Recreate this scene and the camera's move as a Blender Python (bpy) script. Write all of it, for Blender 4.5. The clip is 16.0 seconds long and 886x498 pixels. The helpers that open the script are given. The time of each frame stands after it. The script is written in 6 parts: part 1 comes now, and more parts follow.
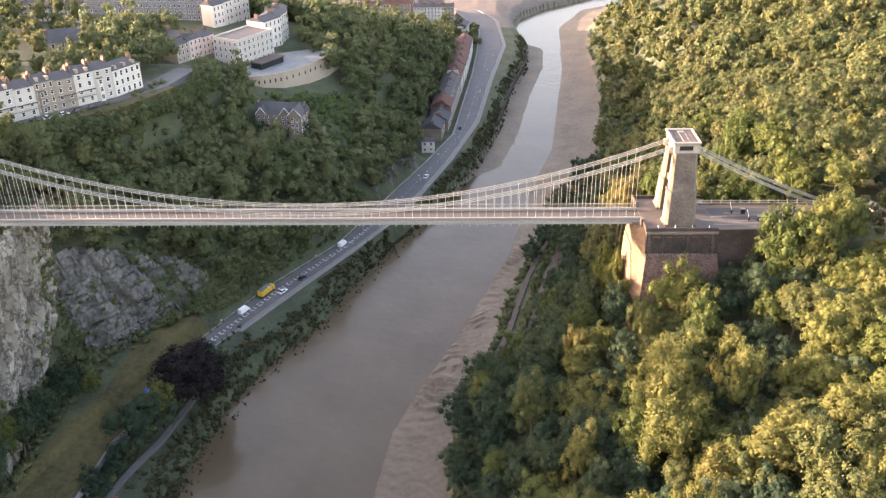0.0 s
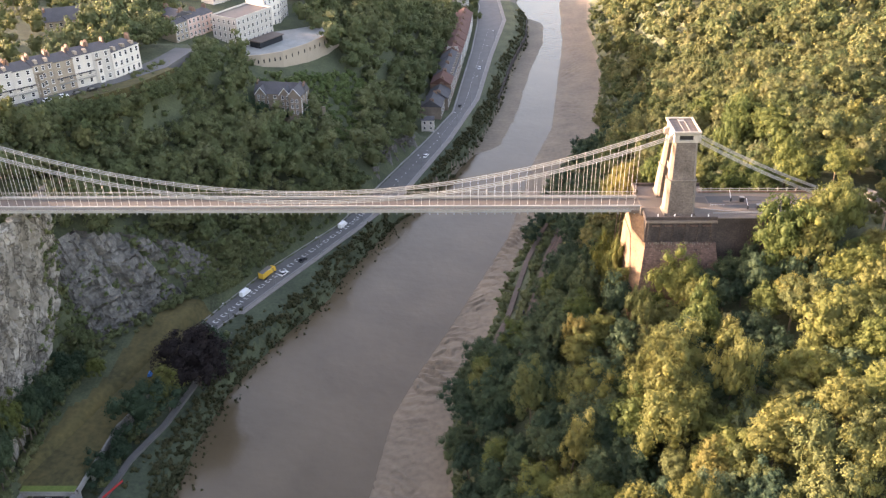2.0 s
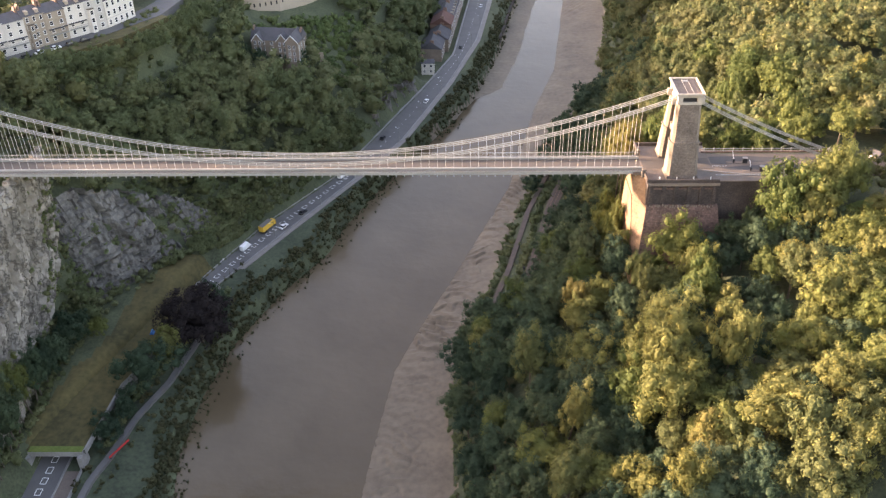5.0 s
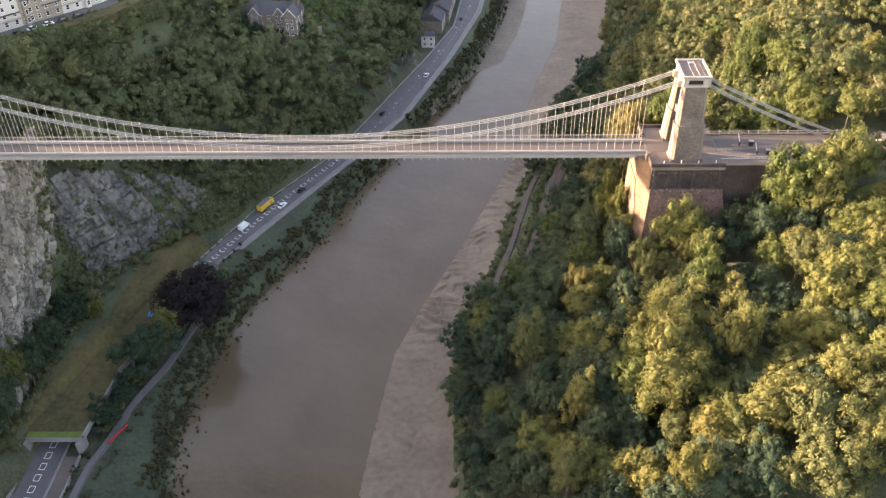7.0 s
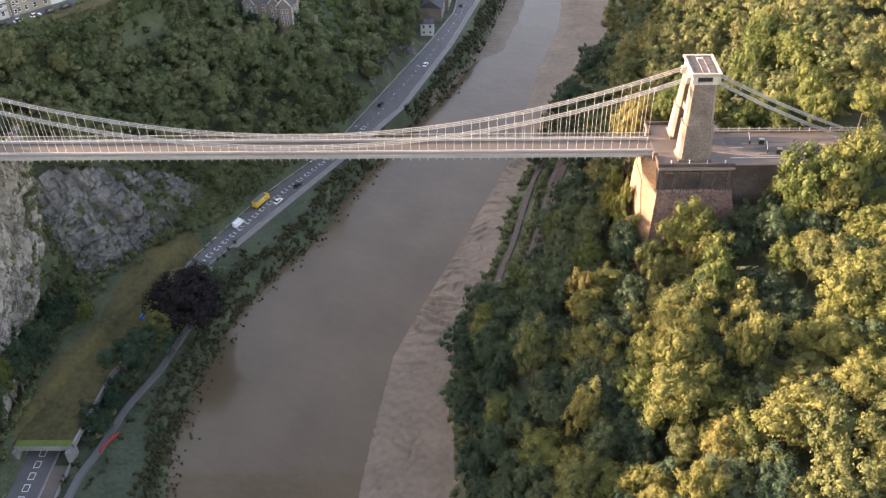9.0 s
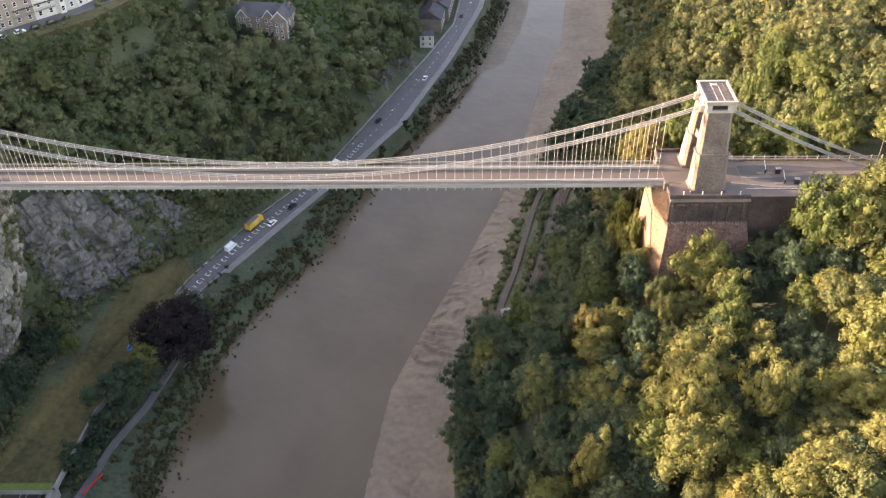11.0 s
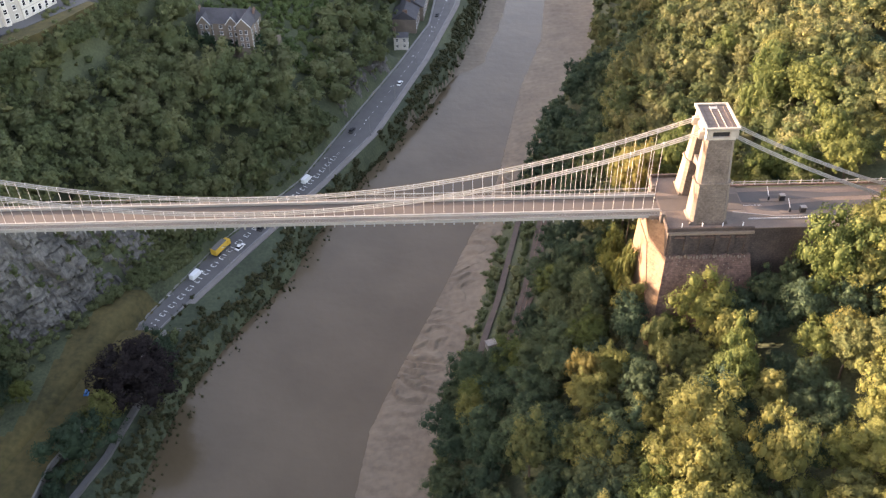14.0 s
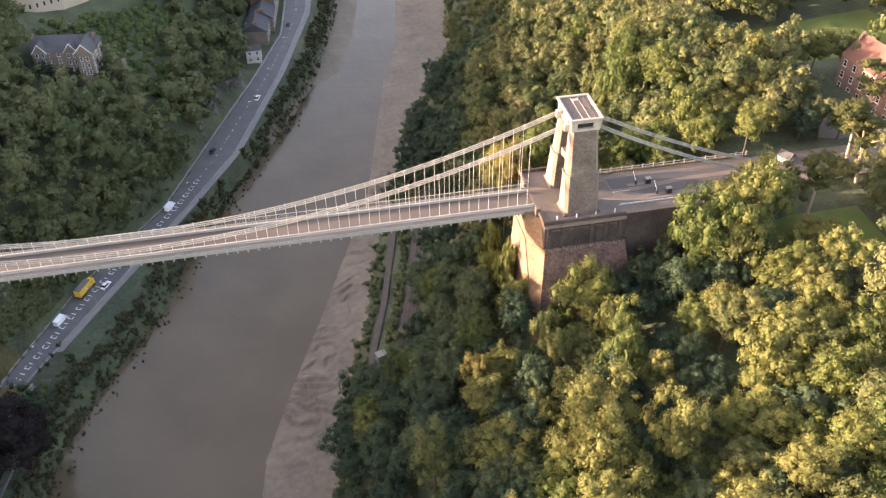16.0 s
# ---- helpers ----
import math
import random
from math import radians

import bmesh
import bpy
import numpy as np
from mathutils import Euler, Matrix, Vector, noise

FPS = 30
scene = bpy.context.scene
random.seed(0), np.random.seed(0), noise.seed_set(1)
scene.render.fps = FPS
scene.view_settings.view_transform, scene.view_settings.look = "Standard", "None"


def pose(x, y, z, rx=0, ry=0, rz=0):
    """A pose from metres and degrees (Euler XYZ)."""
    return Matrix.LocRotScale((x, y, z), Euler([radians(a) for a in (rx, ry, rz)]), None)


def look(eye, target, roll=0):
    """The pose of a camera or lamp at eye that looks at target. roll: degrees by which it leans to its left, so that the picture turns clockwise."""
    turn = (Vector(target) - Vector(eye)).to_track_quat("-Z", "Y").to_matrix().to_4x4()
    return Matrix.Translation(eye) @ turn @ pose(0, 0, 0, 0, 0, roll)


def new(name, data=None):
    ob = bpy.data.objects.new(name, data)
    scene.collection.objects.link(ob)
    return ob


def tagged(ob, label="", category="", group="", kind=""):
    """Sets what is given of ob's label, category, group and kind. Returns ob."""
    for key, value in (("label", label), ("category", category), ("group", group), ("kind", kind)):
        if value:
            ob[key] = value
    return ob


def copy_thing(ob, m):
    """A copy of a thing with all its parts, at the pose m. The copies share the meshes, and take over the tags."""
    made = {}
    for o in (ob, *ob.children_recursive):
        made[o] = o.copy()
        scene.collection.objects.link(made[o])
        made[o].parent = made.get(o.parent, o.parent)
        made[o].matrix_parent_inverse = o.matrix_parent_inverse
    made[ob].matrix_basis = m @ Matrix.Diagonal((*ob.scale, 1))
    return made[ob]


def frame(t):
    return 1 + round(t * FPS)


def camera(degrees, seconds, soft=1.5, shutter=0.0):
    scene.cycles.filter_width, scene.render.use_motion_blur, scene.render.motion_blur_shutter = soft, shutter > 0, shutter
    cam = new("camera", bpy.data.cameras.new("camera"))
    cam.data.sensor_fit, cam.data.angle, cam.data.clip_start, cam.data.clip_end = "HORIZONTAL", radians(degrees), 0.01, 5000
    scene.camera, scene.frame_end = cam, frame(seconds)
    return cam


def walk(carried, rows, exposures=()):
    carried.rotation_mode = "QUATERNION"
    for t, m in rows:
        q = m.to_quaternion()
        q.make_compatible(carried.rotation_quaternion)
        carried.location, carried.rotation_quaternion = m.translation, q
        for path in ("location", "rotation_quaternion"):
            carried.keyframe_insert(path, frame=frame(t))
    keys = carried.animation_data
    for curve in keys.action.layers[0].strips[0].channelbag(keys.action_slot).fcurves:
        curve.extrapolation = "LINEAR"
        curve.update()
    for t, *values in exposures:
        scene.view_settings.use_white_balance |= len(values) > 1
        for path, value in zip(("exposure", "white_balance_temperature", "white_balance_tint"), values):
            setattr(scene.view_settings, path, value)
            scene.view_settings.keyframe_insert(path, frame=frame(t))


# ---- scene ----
cam = camera(53.3, 16.0, soft=1.3)
PATH = [
    (0, (42.233, -239.631, 191.4), (42.199, -237.867, 190.458), -0.7),
    (0.5, (41.865, -239.669, 193.053), (41.833, -237.905, 192.112), -0.7),
    (1, (42.042, -238.931, 194.562), (42.01, -237.167, 193.619), -0.7),
    (1.5, (42.002, -238.337, 195.734), (41.97, -236.573, 194.792), -0.7),
    (2, (41.686, -238.255, 197.227), (41.655, -236.526, 196.223), -0.6),
    (2.5, (41.79, -237.605, 198.645), (41.758, -235.934, 197.547), -0.7),
    (3, (42.053, -236.316, 200.42), (42.019, -234.662, 199.296), -0.8),
    (3.5, (42.168, -235.438, 201.799), (42.133, -233.784, 200.675), -0.9),
    (4, (42.255, -234.346, 203.211), (42.22, -232.693, 202.087), -0.9),
    (6.5, (42.313, -226.708, 208.169), (42.276, -225.105, 206.974), -0.9),
    (7, (42.138, -225.183, 208.277), (42.102, -223.59, 207.069), -0.9),
    (7.5, (42.234, -222.995, 208.359), (42.198, -221.422, 207.125), -1.0),
    (8, (42.47, -220.253, 208.308), (42.432, -218.686, 207.066), -1.1),
    (8.5, (42.453, -217.613, 208.331), (42.415, -216.047, 207.088), -1.1),
    (9, (42.384, -214.703, 208.06), (42.346, -213.136, 206.818), -1.1),
    (11.5, (41.807, -195.279, 207.745), (41.771, -193.713, 206.502), -1.0),
    (12, (41.699, -191.254, 207.62), (41.663, -189.706, 206.354), -1.0),
    (12.5, (41.777, -187.112, 207.607), (41.74, -185.573, 206.331), -1.1),
    (13, (41.82, -183.026, 207.459), (41.782, -181.485, 206.184), -1.1),
    (13.5, (41.868, -179.084, 207.367), (41.833, -177.543, 206.093), -1.2),
    (14, (41.967, -175.746, 207.064), (41.976, -174.204, 205.791), -1.1),
    (14.5, (41.581, -173.603, 206.903), (41.662, -172.063, 205.629), -0.9),
    (15, (41.389, -172.161, 206.878), (41.545, -170.628, 205.604), -0.8),
    (15.5, (41.244, -171.493, 206.697), (41.469, -169.969, 205.423), -0.7),
    (16, (41.396, -171.085, 206.795), (41.684, -169.572, 205.519), -0.7),
]

walk(cam, [(t, look(eye, target, roll)) for t, eye, target, roll in PATH],
     [(0, 3.48, 7350, 33), (1.5, 3.46, 7350, 33), (3.0, 3.36, 7350, 33), (16, 3.36, 7350, 33)])

# ---- light ----
SUN_EL, SUN_AZ = radians(7.2), radians(17.0)   # height, and turn from -x towards +y
sun_dir = Vector((-math.cos(SUN_EL) * math.cos(SUN_AZ), math.cos(SUN_EL) * math.sin(SUN_AZ), math.sin(SUN_EL)))
world = bpy.data.worlds.new("sky")
scene.world = world
world.use_nodes = True
wn = world.node_tree
sky = wn.nodes.new("ShaderNodeTexSky")
sky.sky_type, sky.sun_disc = "NISHITA", False
sky.sun_elevation = SUN_EL
sky.sun_rotation = math.atan2(sun_dir.x, sun_dir.y)
sky.air_density, sky.dust_density, sky.ozone_density = 1.0, 2.5, 1.0
wn.links.new(sky.outputs["Color"], wn.nodes["Background"].inputs["Color"])
wn.nodes["Background"].inputs["Strength"].default_value = 0.15
sun = bpy.data.lights.new("sun", "SUN")
sun.energy, sun.angle, sun.color = 2.9, radians(0.6), (1.0, 0.885, 0.70)
sun_ob = new("sun", sun)
sun_ob.matrix_world = look(sun_dir * 100, (0, 0, 0))


# ---- materials ----
def material(name, base, rough=0.8, vary=0.25, scale=1.0, fine=8.0, bump=0.0, metal=0.0, tint=None, coords="Object", island=0.0, perobject=0.0, leaf=0.0):
    """A surface with large stains, fine grain and relief; scale and fine are features per metre."""
    m = bpy.data.materials.new(name)
    m.use_nodes = True
    t = m.node_tree
    bsdf = t.nodes["Principled BSDF"]
    bsdf.inputs["Roughness"].default_value = rough
    bsdf.inputs["Metallic"].default_value = metal
    co = t.nodes.new("ShaderNodeTexCoord")
    big = t.nodes.new("ShaderNodeTexNoise")
    big.inputs["Scale"].default_value, big.inputs["Detail"].default_value = scale, 4
    small = t.nodes.new("ShaderNodeTexNoise")
    small.inputs["Scale"].default_value, small.inputs["Detail"].default_value = fine, 3
    for n in (big, small):
        t.links.new(co.outputs[coords], n.inputs["Vector"])
    ramp = t.nodes.new("ShaderNodeValToRGB")
    ramp.color_ramp.elements[0].position, ramp.color_ramp.elements[1].position = 0.3, 0.7
    dark = [c * (1 - vary) for c in base]
    light = [min(1, c * (1 + vary)) for c in (tint or base)]
    ramp.color_ramp.elements[0].color = (*dark, 1)
    ramp.color_ramp.elements[1].color = (*light, 1)
    mixer = t.nodes.new("ShaderNodeMath")
    mixer.operation = "MULTIPLY_ADD"
    mixer.inputs[1].default_value = 0.45
    half = t.nodes.new("ShaderNodeMath")
    half.operation = "MULTIPLY"
    half.inputs[1].default_value = 0.55
    t.links.new(big.outputs["Fac"], half.inputs[0])
    t.links.new(small.outputs["Fac"], mixer.inputs[0])
    t.links.new(half.outputs[0], mixer.inputs[2])
    last = mixer.outputs[0]
    for amount, node, out in ((island, "ShaderNodeNewGeometry", "Random Per Island"), (perobject, "ShaderNodeObjectInfo", "Random")):
        if amount:
            src = t.nodes.new(node)
            add = t.nodes.new("ShaderNodeMath")
            add.operation = "MULTIPLY_ADD"
            add.inputs[1].default_value = amount
            off = t.nodes.new("ShaderNodeMath")
            off.operation = "SUBTRACT"
            off.inputs[1].default_value = amount / 2
            t.links.new(src.outputs[out], add.inputs[0])
            t.links.new(last, add.inputs[2])
            t.links.new(add.outputs[0], off.inputs[0])
            last = off.outputs[0]
    t.links.new(last, ramp.inputs["Fac"])
    t.links.new(ramp.outputs["Color"], bsdf.inputs["Base Color"])
    if bump:
        b = t.nodes.new("ShaderNodeBump")
        b.inputs["Strength"].default_value = 0.8
        b.inputs["Distance"].default_value = bump
        t.links.new(mixer.outputs[0], b.inputs["Height"])
        t.links.new(b.outputs["Normal"], bsdf.inputs["Normal"])
    return m


def foliage(name, colours, spread=0.8, patch=0.0, gloss=0.65):
    """Leaves: the tree's own hue, lighter and darker sprays, light passing through."""
    m = bpy.data.materials.new(name)
    m.use_nodes = True
    t = m.node_tree
    bsdf = t.nodes["Principled BSDF"]
    bsdf.inputs["Roughness"].default_value = gloss
    bsdf.inputs["Specular IOR Level"].default_value = 0.12
    ramp = t.nodes.new("ShaderNodeValToRGB")
    els = ramp.color_ramp.elements
    while len(els) < len(colours):
        els.new(0.5)
    for i, c in enumerate(colours):
        els[i].position, els[i].color = i / (len(colours) - 1), (*c, 1)
    info, geo, co = (t.nodes.new(n) for n in ("ShaderNodeObjectInfo", "ShaderNodeNewGeometry", "ShaderNodeTexCoord"))
    cell = t.nodes.new("ShaderNodeTexVoronoi")
    cell.inputs["Scale"].default_value = patch or 0.0001
    t.links.new(geo.outputs["Position"], cell.inputs["Vector"])
    sep = t.nodes.new("ShaderNodeSeparateColor")
    t.links.new(cell.outputs["Color"], sep.inputs["Color"])
    a = t.nodes.new("ShaderNodeMath")
    a.operation = "ADD"
    t.links.new(info.outputs["Random"], a.inputs[0])
    t.links.new(sep.outputs[0], a.inputs[1])
    f = t.nodes.new("ShaderNodeMath")
    f.operation = "FRACT"
    t.links.new(a.outputs[0], f.inputs[0])
    isl = t.nodes.new("ShaderNodeMath")
    isl.operation = "MULTIPLY_ADD"
    isl.inputs[1].default_value, isl.inputs[2].default_value = 0.14, -0.07
    t.links.new(geo.outputs["Random Per Island"], isl.inputs[0])
    mul = t.nodes.new("ShaderNodeMath")
    mul.operation = "MULTIPLY_ADD"
    mul.inputs[1].default_value = spread
    t.links.new(f.outputs[0], mul.inputs[0])
    add2 = t.nodes.new("ShaderNodeMath")
    add2.operation = "ADD"
    t.links.new(mul.outputs[0], add2.inputs[0])
    t.links.new(isl.outputs[0], add2.inputs[1])
    mul.inputs[2].default_value = (1 - spread) / 2
    t.links.new(add2.outputs[0], ramp.inputs["Fac"])
    t.links.new(ramp.outputs["Color"], bsdf.inputs["Base Color"])
    trans = t.nodes.new("ShaderNodeBsdfTranslucent")
    t.links.new(ramp.outputs["Color"], trans.inputs["Color"])
    mix = t.nodes.new("ShaderNodeMixShader")
    mix.inputs[0].default_value = 0.42
    t.links.new(bsdf.outputs[0], mix.inputs[1])
    t.links.new(trans.outputs[0], mix.inputs[2])
    t.links.new(mix.outputs[0], t.nodes["Material Output"].inputs["Surface"])
    return m


M = {
    "soil": material("undergrowth", (0.04, 0.052, 0.024), 0.95, 0.4, 0.12, 1.2, 0.3, tint=(0.065, 0.075, 0.036)),
    "mud": material("tidal mud", (0.132, 0.100, 0.064), 0.7, 0.25, 0.06, 0.45, 0.9, tint=(0.168, 0.128, 0.084)),
    "grass": material("rough grass", (0.044, 0.046, 0.013), 0.95, 0.45, 0.06, 0.6, 0.2, tint=(0.080, 0.062, 0.020)),
    "bankgrass": material("dull bank grass", (0.028, 0.042, 0.022), 0.95, 0.5, 0.08, 0.8, 0.2, tint=(0.046, 0.058, 0.031)),
    "lawn": material("mown lawn", (0.07, 0.12, 0.02), 0.95, 0.25, 0.1, 2.0, 0.05, tint=(0.12, 0.14, 0.03)),
    "field": material("ripe field", (0.38, 0.29, 0.10), 0.95, 0.15, 0.05, 1.0, 0.05),
    "toll_asphalt": material("worn brown asphalt", (0.128, 0.100, 0.080), 0.9, 0.25, 0.15, 2.0, 0.01),
    "asphalt": material("asphalt", (0.108, 0.102, 0.096), 0.85, 0.2, 0.2, 4.0, 0.01),
    "asphalt_dark": material("newer asphalt", (0.055, 0.052, 0.050), 0.85, 0.2, 0.2, 4.0, 0.01),
    "path": material("worn footpath asphalt", (0.19, 0.17, 0.152), 0.9, 0.2, 0.3, 4.0, 0.01),
    "paint": material("road paint", (0.75, 0.74, 0.7), 0.7, 0.15, 1.0, 6.0),
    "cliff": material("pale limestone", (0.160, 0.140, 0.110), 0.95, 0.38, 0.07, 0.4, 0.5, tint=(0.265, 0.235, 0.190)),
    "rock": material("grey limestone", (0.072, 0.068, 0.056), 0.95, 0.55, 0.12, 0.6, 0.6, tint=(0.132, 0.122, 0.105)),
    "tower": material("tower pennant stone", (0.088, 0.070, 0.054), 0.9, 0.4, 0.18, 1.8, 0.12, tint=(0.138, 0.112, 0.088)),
    # pale stone of corbels and string course; on the tower it paints in sunlight
    "pale_lit_stone": material("pale dressed stone, sunlit tone", (0.175, 0.140, 0.106), 0.9, 0.2, 0.2, 2.2, 0.04),
    "cream": material("cream dressed stone", (0.37, 0.33, 0.27), 0.8, 0.18, 0.5, 3.0, 0.02),
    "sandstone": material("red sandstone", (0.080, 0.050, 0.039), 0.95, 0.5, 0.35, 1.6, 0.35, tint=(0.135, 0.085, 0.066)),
    # abutment stone again, with the sunlit tan of its river side put into the colour
    "ashlar": material("sunlit-toned coursed ashlar", (0.152, 0.092, 0.052), 0.95, 0.3, 0.2, 1.5, 0.12, tint=(0.200, 0.128, 0.076)),
    "darkstone": material("weathered dark stone", (0.040, 0.032, 0.027), 0.95, 0.45, 0.2, 2.0, 0.08, tint=(0.066, 0.050, 0.041)),
    "iron": material("pale grey painted iron", (0.270, 0.268, 0.242), 0.55, 0.15, 0.5, 4.0),
    "rodiron": material("painted iron rod", (0.55, 0.52, 0.47), 0.5, 0.1, 0.5, 4.0),
    "deck": material("bridge carriageway", (0.088, 0.073, 0.060), 0.9, 0.15, 0.15, 3.0, 0.01),
    "rubble": material("brown rubble stone", (0.20, 0.155, 0.118), 0.9, 0.3, 0.3, 2.0, 0.03),
    "terrace": material("flagged terrace floor", (0.20, 0.205, 0.19), 0.8, 0.25, 0.2, 1.5, 0.02),
    "paving": material("worn stone paving", (0.132, 0.104, 0.083), 0.9, 0.25, 0.25, 3.0, 0.02),
    "footway": material("footway planks", (0.150, 0.136, 0.116), 0.9, 0.15, 0.3, 4.0, 0.01),
    "leadroof": material("dark roof sheet", (0.100, 0.072, 0.056), 0.6, 0.25, 0.3, 3.0),
    "glass": material("dark window glass", (0.02, 0.022, 0.025), 0.08, 0.2, 0.5, 3.0),
    "stucco": material("painted stucco", (0.53, 0.49, 0.43), 0.85, 0.2, 0.15, 2.0, 0.01, perobject=0.5),
    "pink": material("pink stucco", (0.62, 0.44, 0.36), 0.85, 0.14, 0.2, 2.0, 0.01),
    "bath": material("honey ashlar", (0.30, 0.245, 0.185), 0.9, 0.22, 0.2, 2.0, 0.02, perobject=0.4),
    "greystone": material("soot-grey ashlar", (0.20, 0.19, 0.185), 0.9, 0.25, 0.2, 2.0, 0.02),
    "brick": material("red brick", (0.20, 0.122, 0.085), 0.9, 0.2, 0.3, 4.0, 0.02),
    "slate": material("slate", (0.072, 0.068, 0.070), 0.9, 0.3, 0.3, 3.0, 0.03),
    "redtile": material("red clay tile", (0.115, 0.052, 0.038), 0.9, 0.25, 0.3, 3.0, 0.03),
    "concrete": material("stained concrete", (0.215, 0.205, 0.188), 0.9, 0.3, 0.2, 2.0, 0.03),
    "bark": material("bark", (0.09, 0.07, 0.05), 0.95, 0.3, 1.0, 6.0, 0.05),
    "palebark": material("pine bark", (0.34, 0.24, 0.17), 0.95, 0.3, 1.0, 6.0, 0.05),
    "ballast": material("railway ballast", (0.085, 0.066, 0.054), 0.95, 0.3, 0.5, 6.0, 0.05),
    "rust": material("rusty rail", (0.17, 0.09, 0.06), 0.6, 0.2, 1.0, 6.0),
    "white": material("white paint", (0.80, 0.79, 0.76), 0.4, 0.05, 1.0, 5.0),
    "black": material("black paint", (0.02, 0.02, 0.022), 0.4, 0.2, 1.0, 5.0),
    "yellow": material("yellow paint", (0.72, 0.42, 0.05), 0.45, 0.08, 1.0, 5.0),
    "red": material("red paint", (0.5, 0.03, 0.03), 0.45, 0.08, 1.0, 5.0),
    "blue": material("blue sheet", (0.05, 0.25, 0.6), 0.5, 0.08, 1.0, 5.0),
    "rubber": material("tyre rubber", (0.02, 0.02, 0.02), 0.8, 0.1, 1.0, 5.0),
}
GREENS = [(0.058, 0.084, 0.028), (0.084, 0.110, 0.034), (0.114, 0.132, 0.040), (0.138, 0.148, 0.046), (0.156, 0.156, 0.054), (0.128, 0.148, 0.038)]
mt = M["mud"].node_tree
mm = mt.nodes.new("ShaderNodeMapping")
mm.inputs["Scale"].default_value = (0.09, 0.42, 1.0)
mm.inputs["Rotation"].default_value = (0, 0, radians(-25))
mco = mt.nodes.new("ShaderNodeTexCoord")
mno = mt.nodes.new("ShaderNodeTexNoise")
mno.noise_type = "RIDGED_MULTIFRACTAL"
mno.inputs["Scale"].default_value, mno.inputs["Detail"].default_value = 0.7, 5
mbu = mt.nodes.new("ShaderNodeBump")
mbu.inputs["Strength"].default_value, mbu.inputs["Distance"].default_value = 0.5, 0.3
mt.links.new(mco.outputs["Object"], mm.inputs["Vector"])
mt.links.new(mm.outputs[0], mno.inputs["Vector"])
mt.links.new(mno.outputs["Fac"], mbu.inputs["Height"])
mra = mt.nodes.new("ShaderNodeValToRGB")
mra.color_ramp.elements[0].position, mra.color_ramp.elements[0].color = 0.15, (0.62, 0.60, 0.58, 1)
mra.color_ramp.elements[1].position, mra.color_ramp.elements[1].color = 0.55, (1.0, 1.0, 1.0, 1)
mmi = mt.nodes.new("ShaderNodeMix")
mmi.data_type, mmi.blend_type = "RGBA", "MULTIPLY"
mmi.inputs["Factor"].default_value = 0.22
mt.links.new(mno.outputs["Fac"], mra.inputs["Fac"])
mt.links.new(mt.nodes["Principled BSDF"].inputs["Base Color"].links[0].from_socket, mmi.inputs[6])
mt.links.new(mra.outputs["Color"], mmi.inputs[7])
mt.links.new(mmi.outputs[2], mt.nodes["Principled BSDF"].inputs["Base Color"])
mt.links.new(mbu.outputs["Normal"], mt.nodes["Principled BSDF"].inputs["Normal"])
M["leaf"] = foliage("mixed broadleaf", GREENS)
# same greens with blue added: haze over the woods put into the leaf colour
M["leaf_wood"] = foliage("mixed broadleaf wood", [(r * 0.98, g * 0.96, b * 1.25) for r, g, b in GREENS], patch=0.10)
# darker, bluer leaf colours that also carry the shade of the lower slope
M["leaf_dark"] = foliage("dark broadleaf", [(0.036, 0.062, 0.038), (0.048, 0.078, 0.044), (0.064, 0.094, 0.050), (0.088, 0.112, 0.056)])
# colours lifted paler, standing in for haze over the shaded woods
M["leaf_dark_wood"] = foliage("shaded broadleaf wood", [(0.088, 0.112, 0.052), (0.110, 0.134, 0.060), (0.136, 0.152, 0.070), (0.164, 0.168, 0.082)], patch=0.11)
M["leaf_gold"] = foliage("golden leaf", [(0.125, 0.128, 0.038), (0.145, 0.138, 0.042), (0.168, 0.146, 0.046)])
M["leaf_olive"] = foliage("olive-brown broadleaf", [(0.128, 0.134, 0.042), (0.148, 0.150, 0.048), (0.166, 0.162, 0.056)])
M["leaf_amber"] = foliage("amber leaf", [(0.122, 0.112, 0.038), (0.138, 0.120, 0.040), (0.152, 0.126, 0.042)])
# leaf copy for the lower bank, the shade there put into its colour
M["leaf_bank_wood"] = foliage("shade-toned broadleaf wood", [(0.038, 0.064, 0.040), (0.050, 0.080, 0.046), (0.066, 0.096, 0.052), (0.090, 0.114, 0.058)], patch=0.10)
M["leaf_scrub"] = foliage("green scrub", [(0.085, 0.125, 0.045), (0.110, 0.150, 0.055), (0.140, 0.170, 0.065)], patch=0.15)
M["leaf_grey"] = foliage("grey-green broadleaf", [(0.092, 0.108, 0.042), (0.108, 0.122, 0.047), (0.124, 0.132, 0.052)])
M["leaf_pine"] = foliage("pine needles", [(0.062, 0.078, 0.030), (0.085, 0.095, 0.036), (0.105, 0.108, 0.042)])
M["leaf_copper"] = foliage("copper beech leaf", [(0.024, 0.019, 0.020), (0.032, 0.025, 0.025), (0.040, 0.031, 0.030)])
M["scrub"] = foliage("bank scrub", [(0.050, 0.056, 0.028), (0.066, 0.072, 0.034), (0.086, 0.086, 0.042), (0.108, 0.100, 0.052)], patch=0.3)

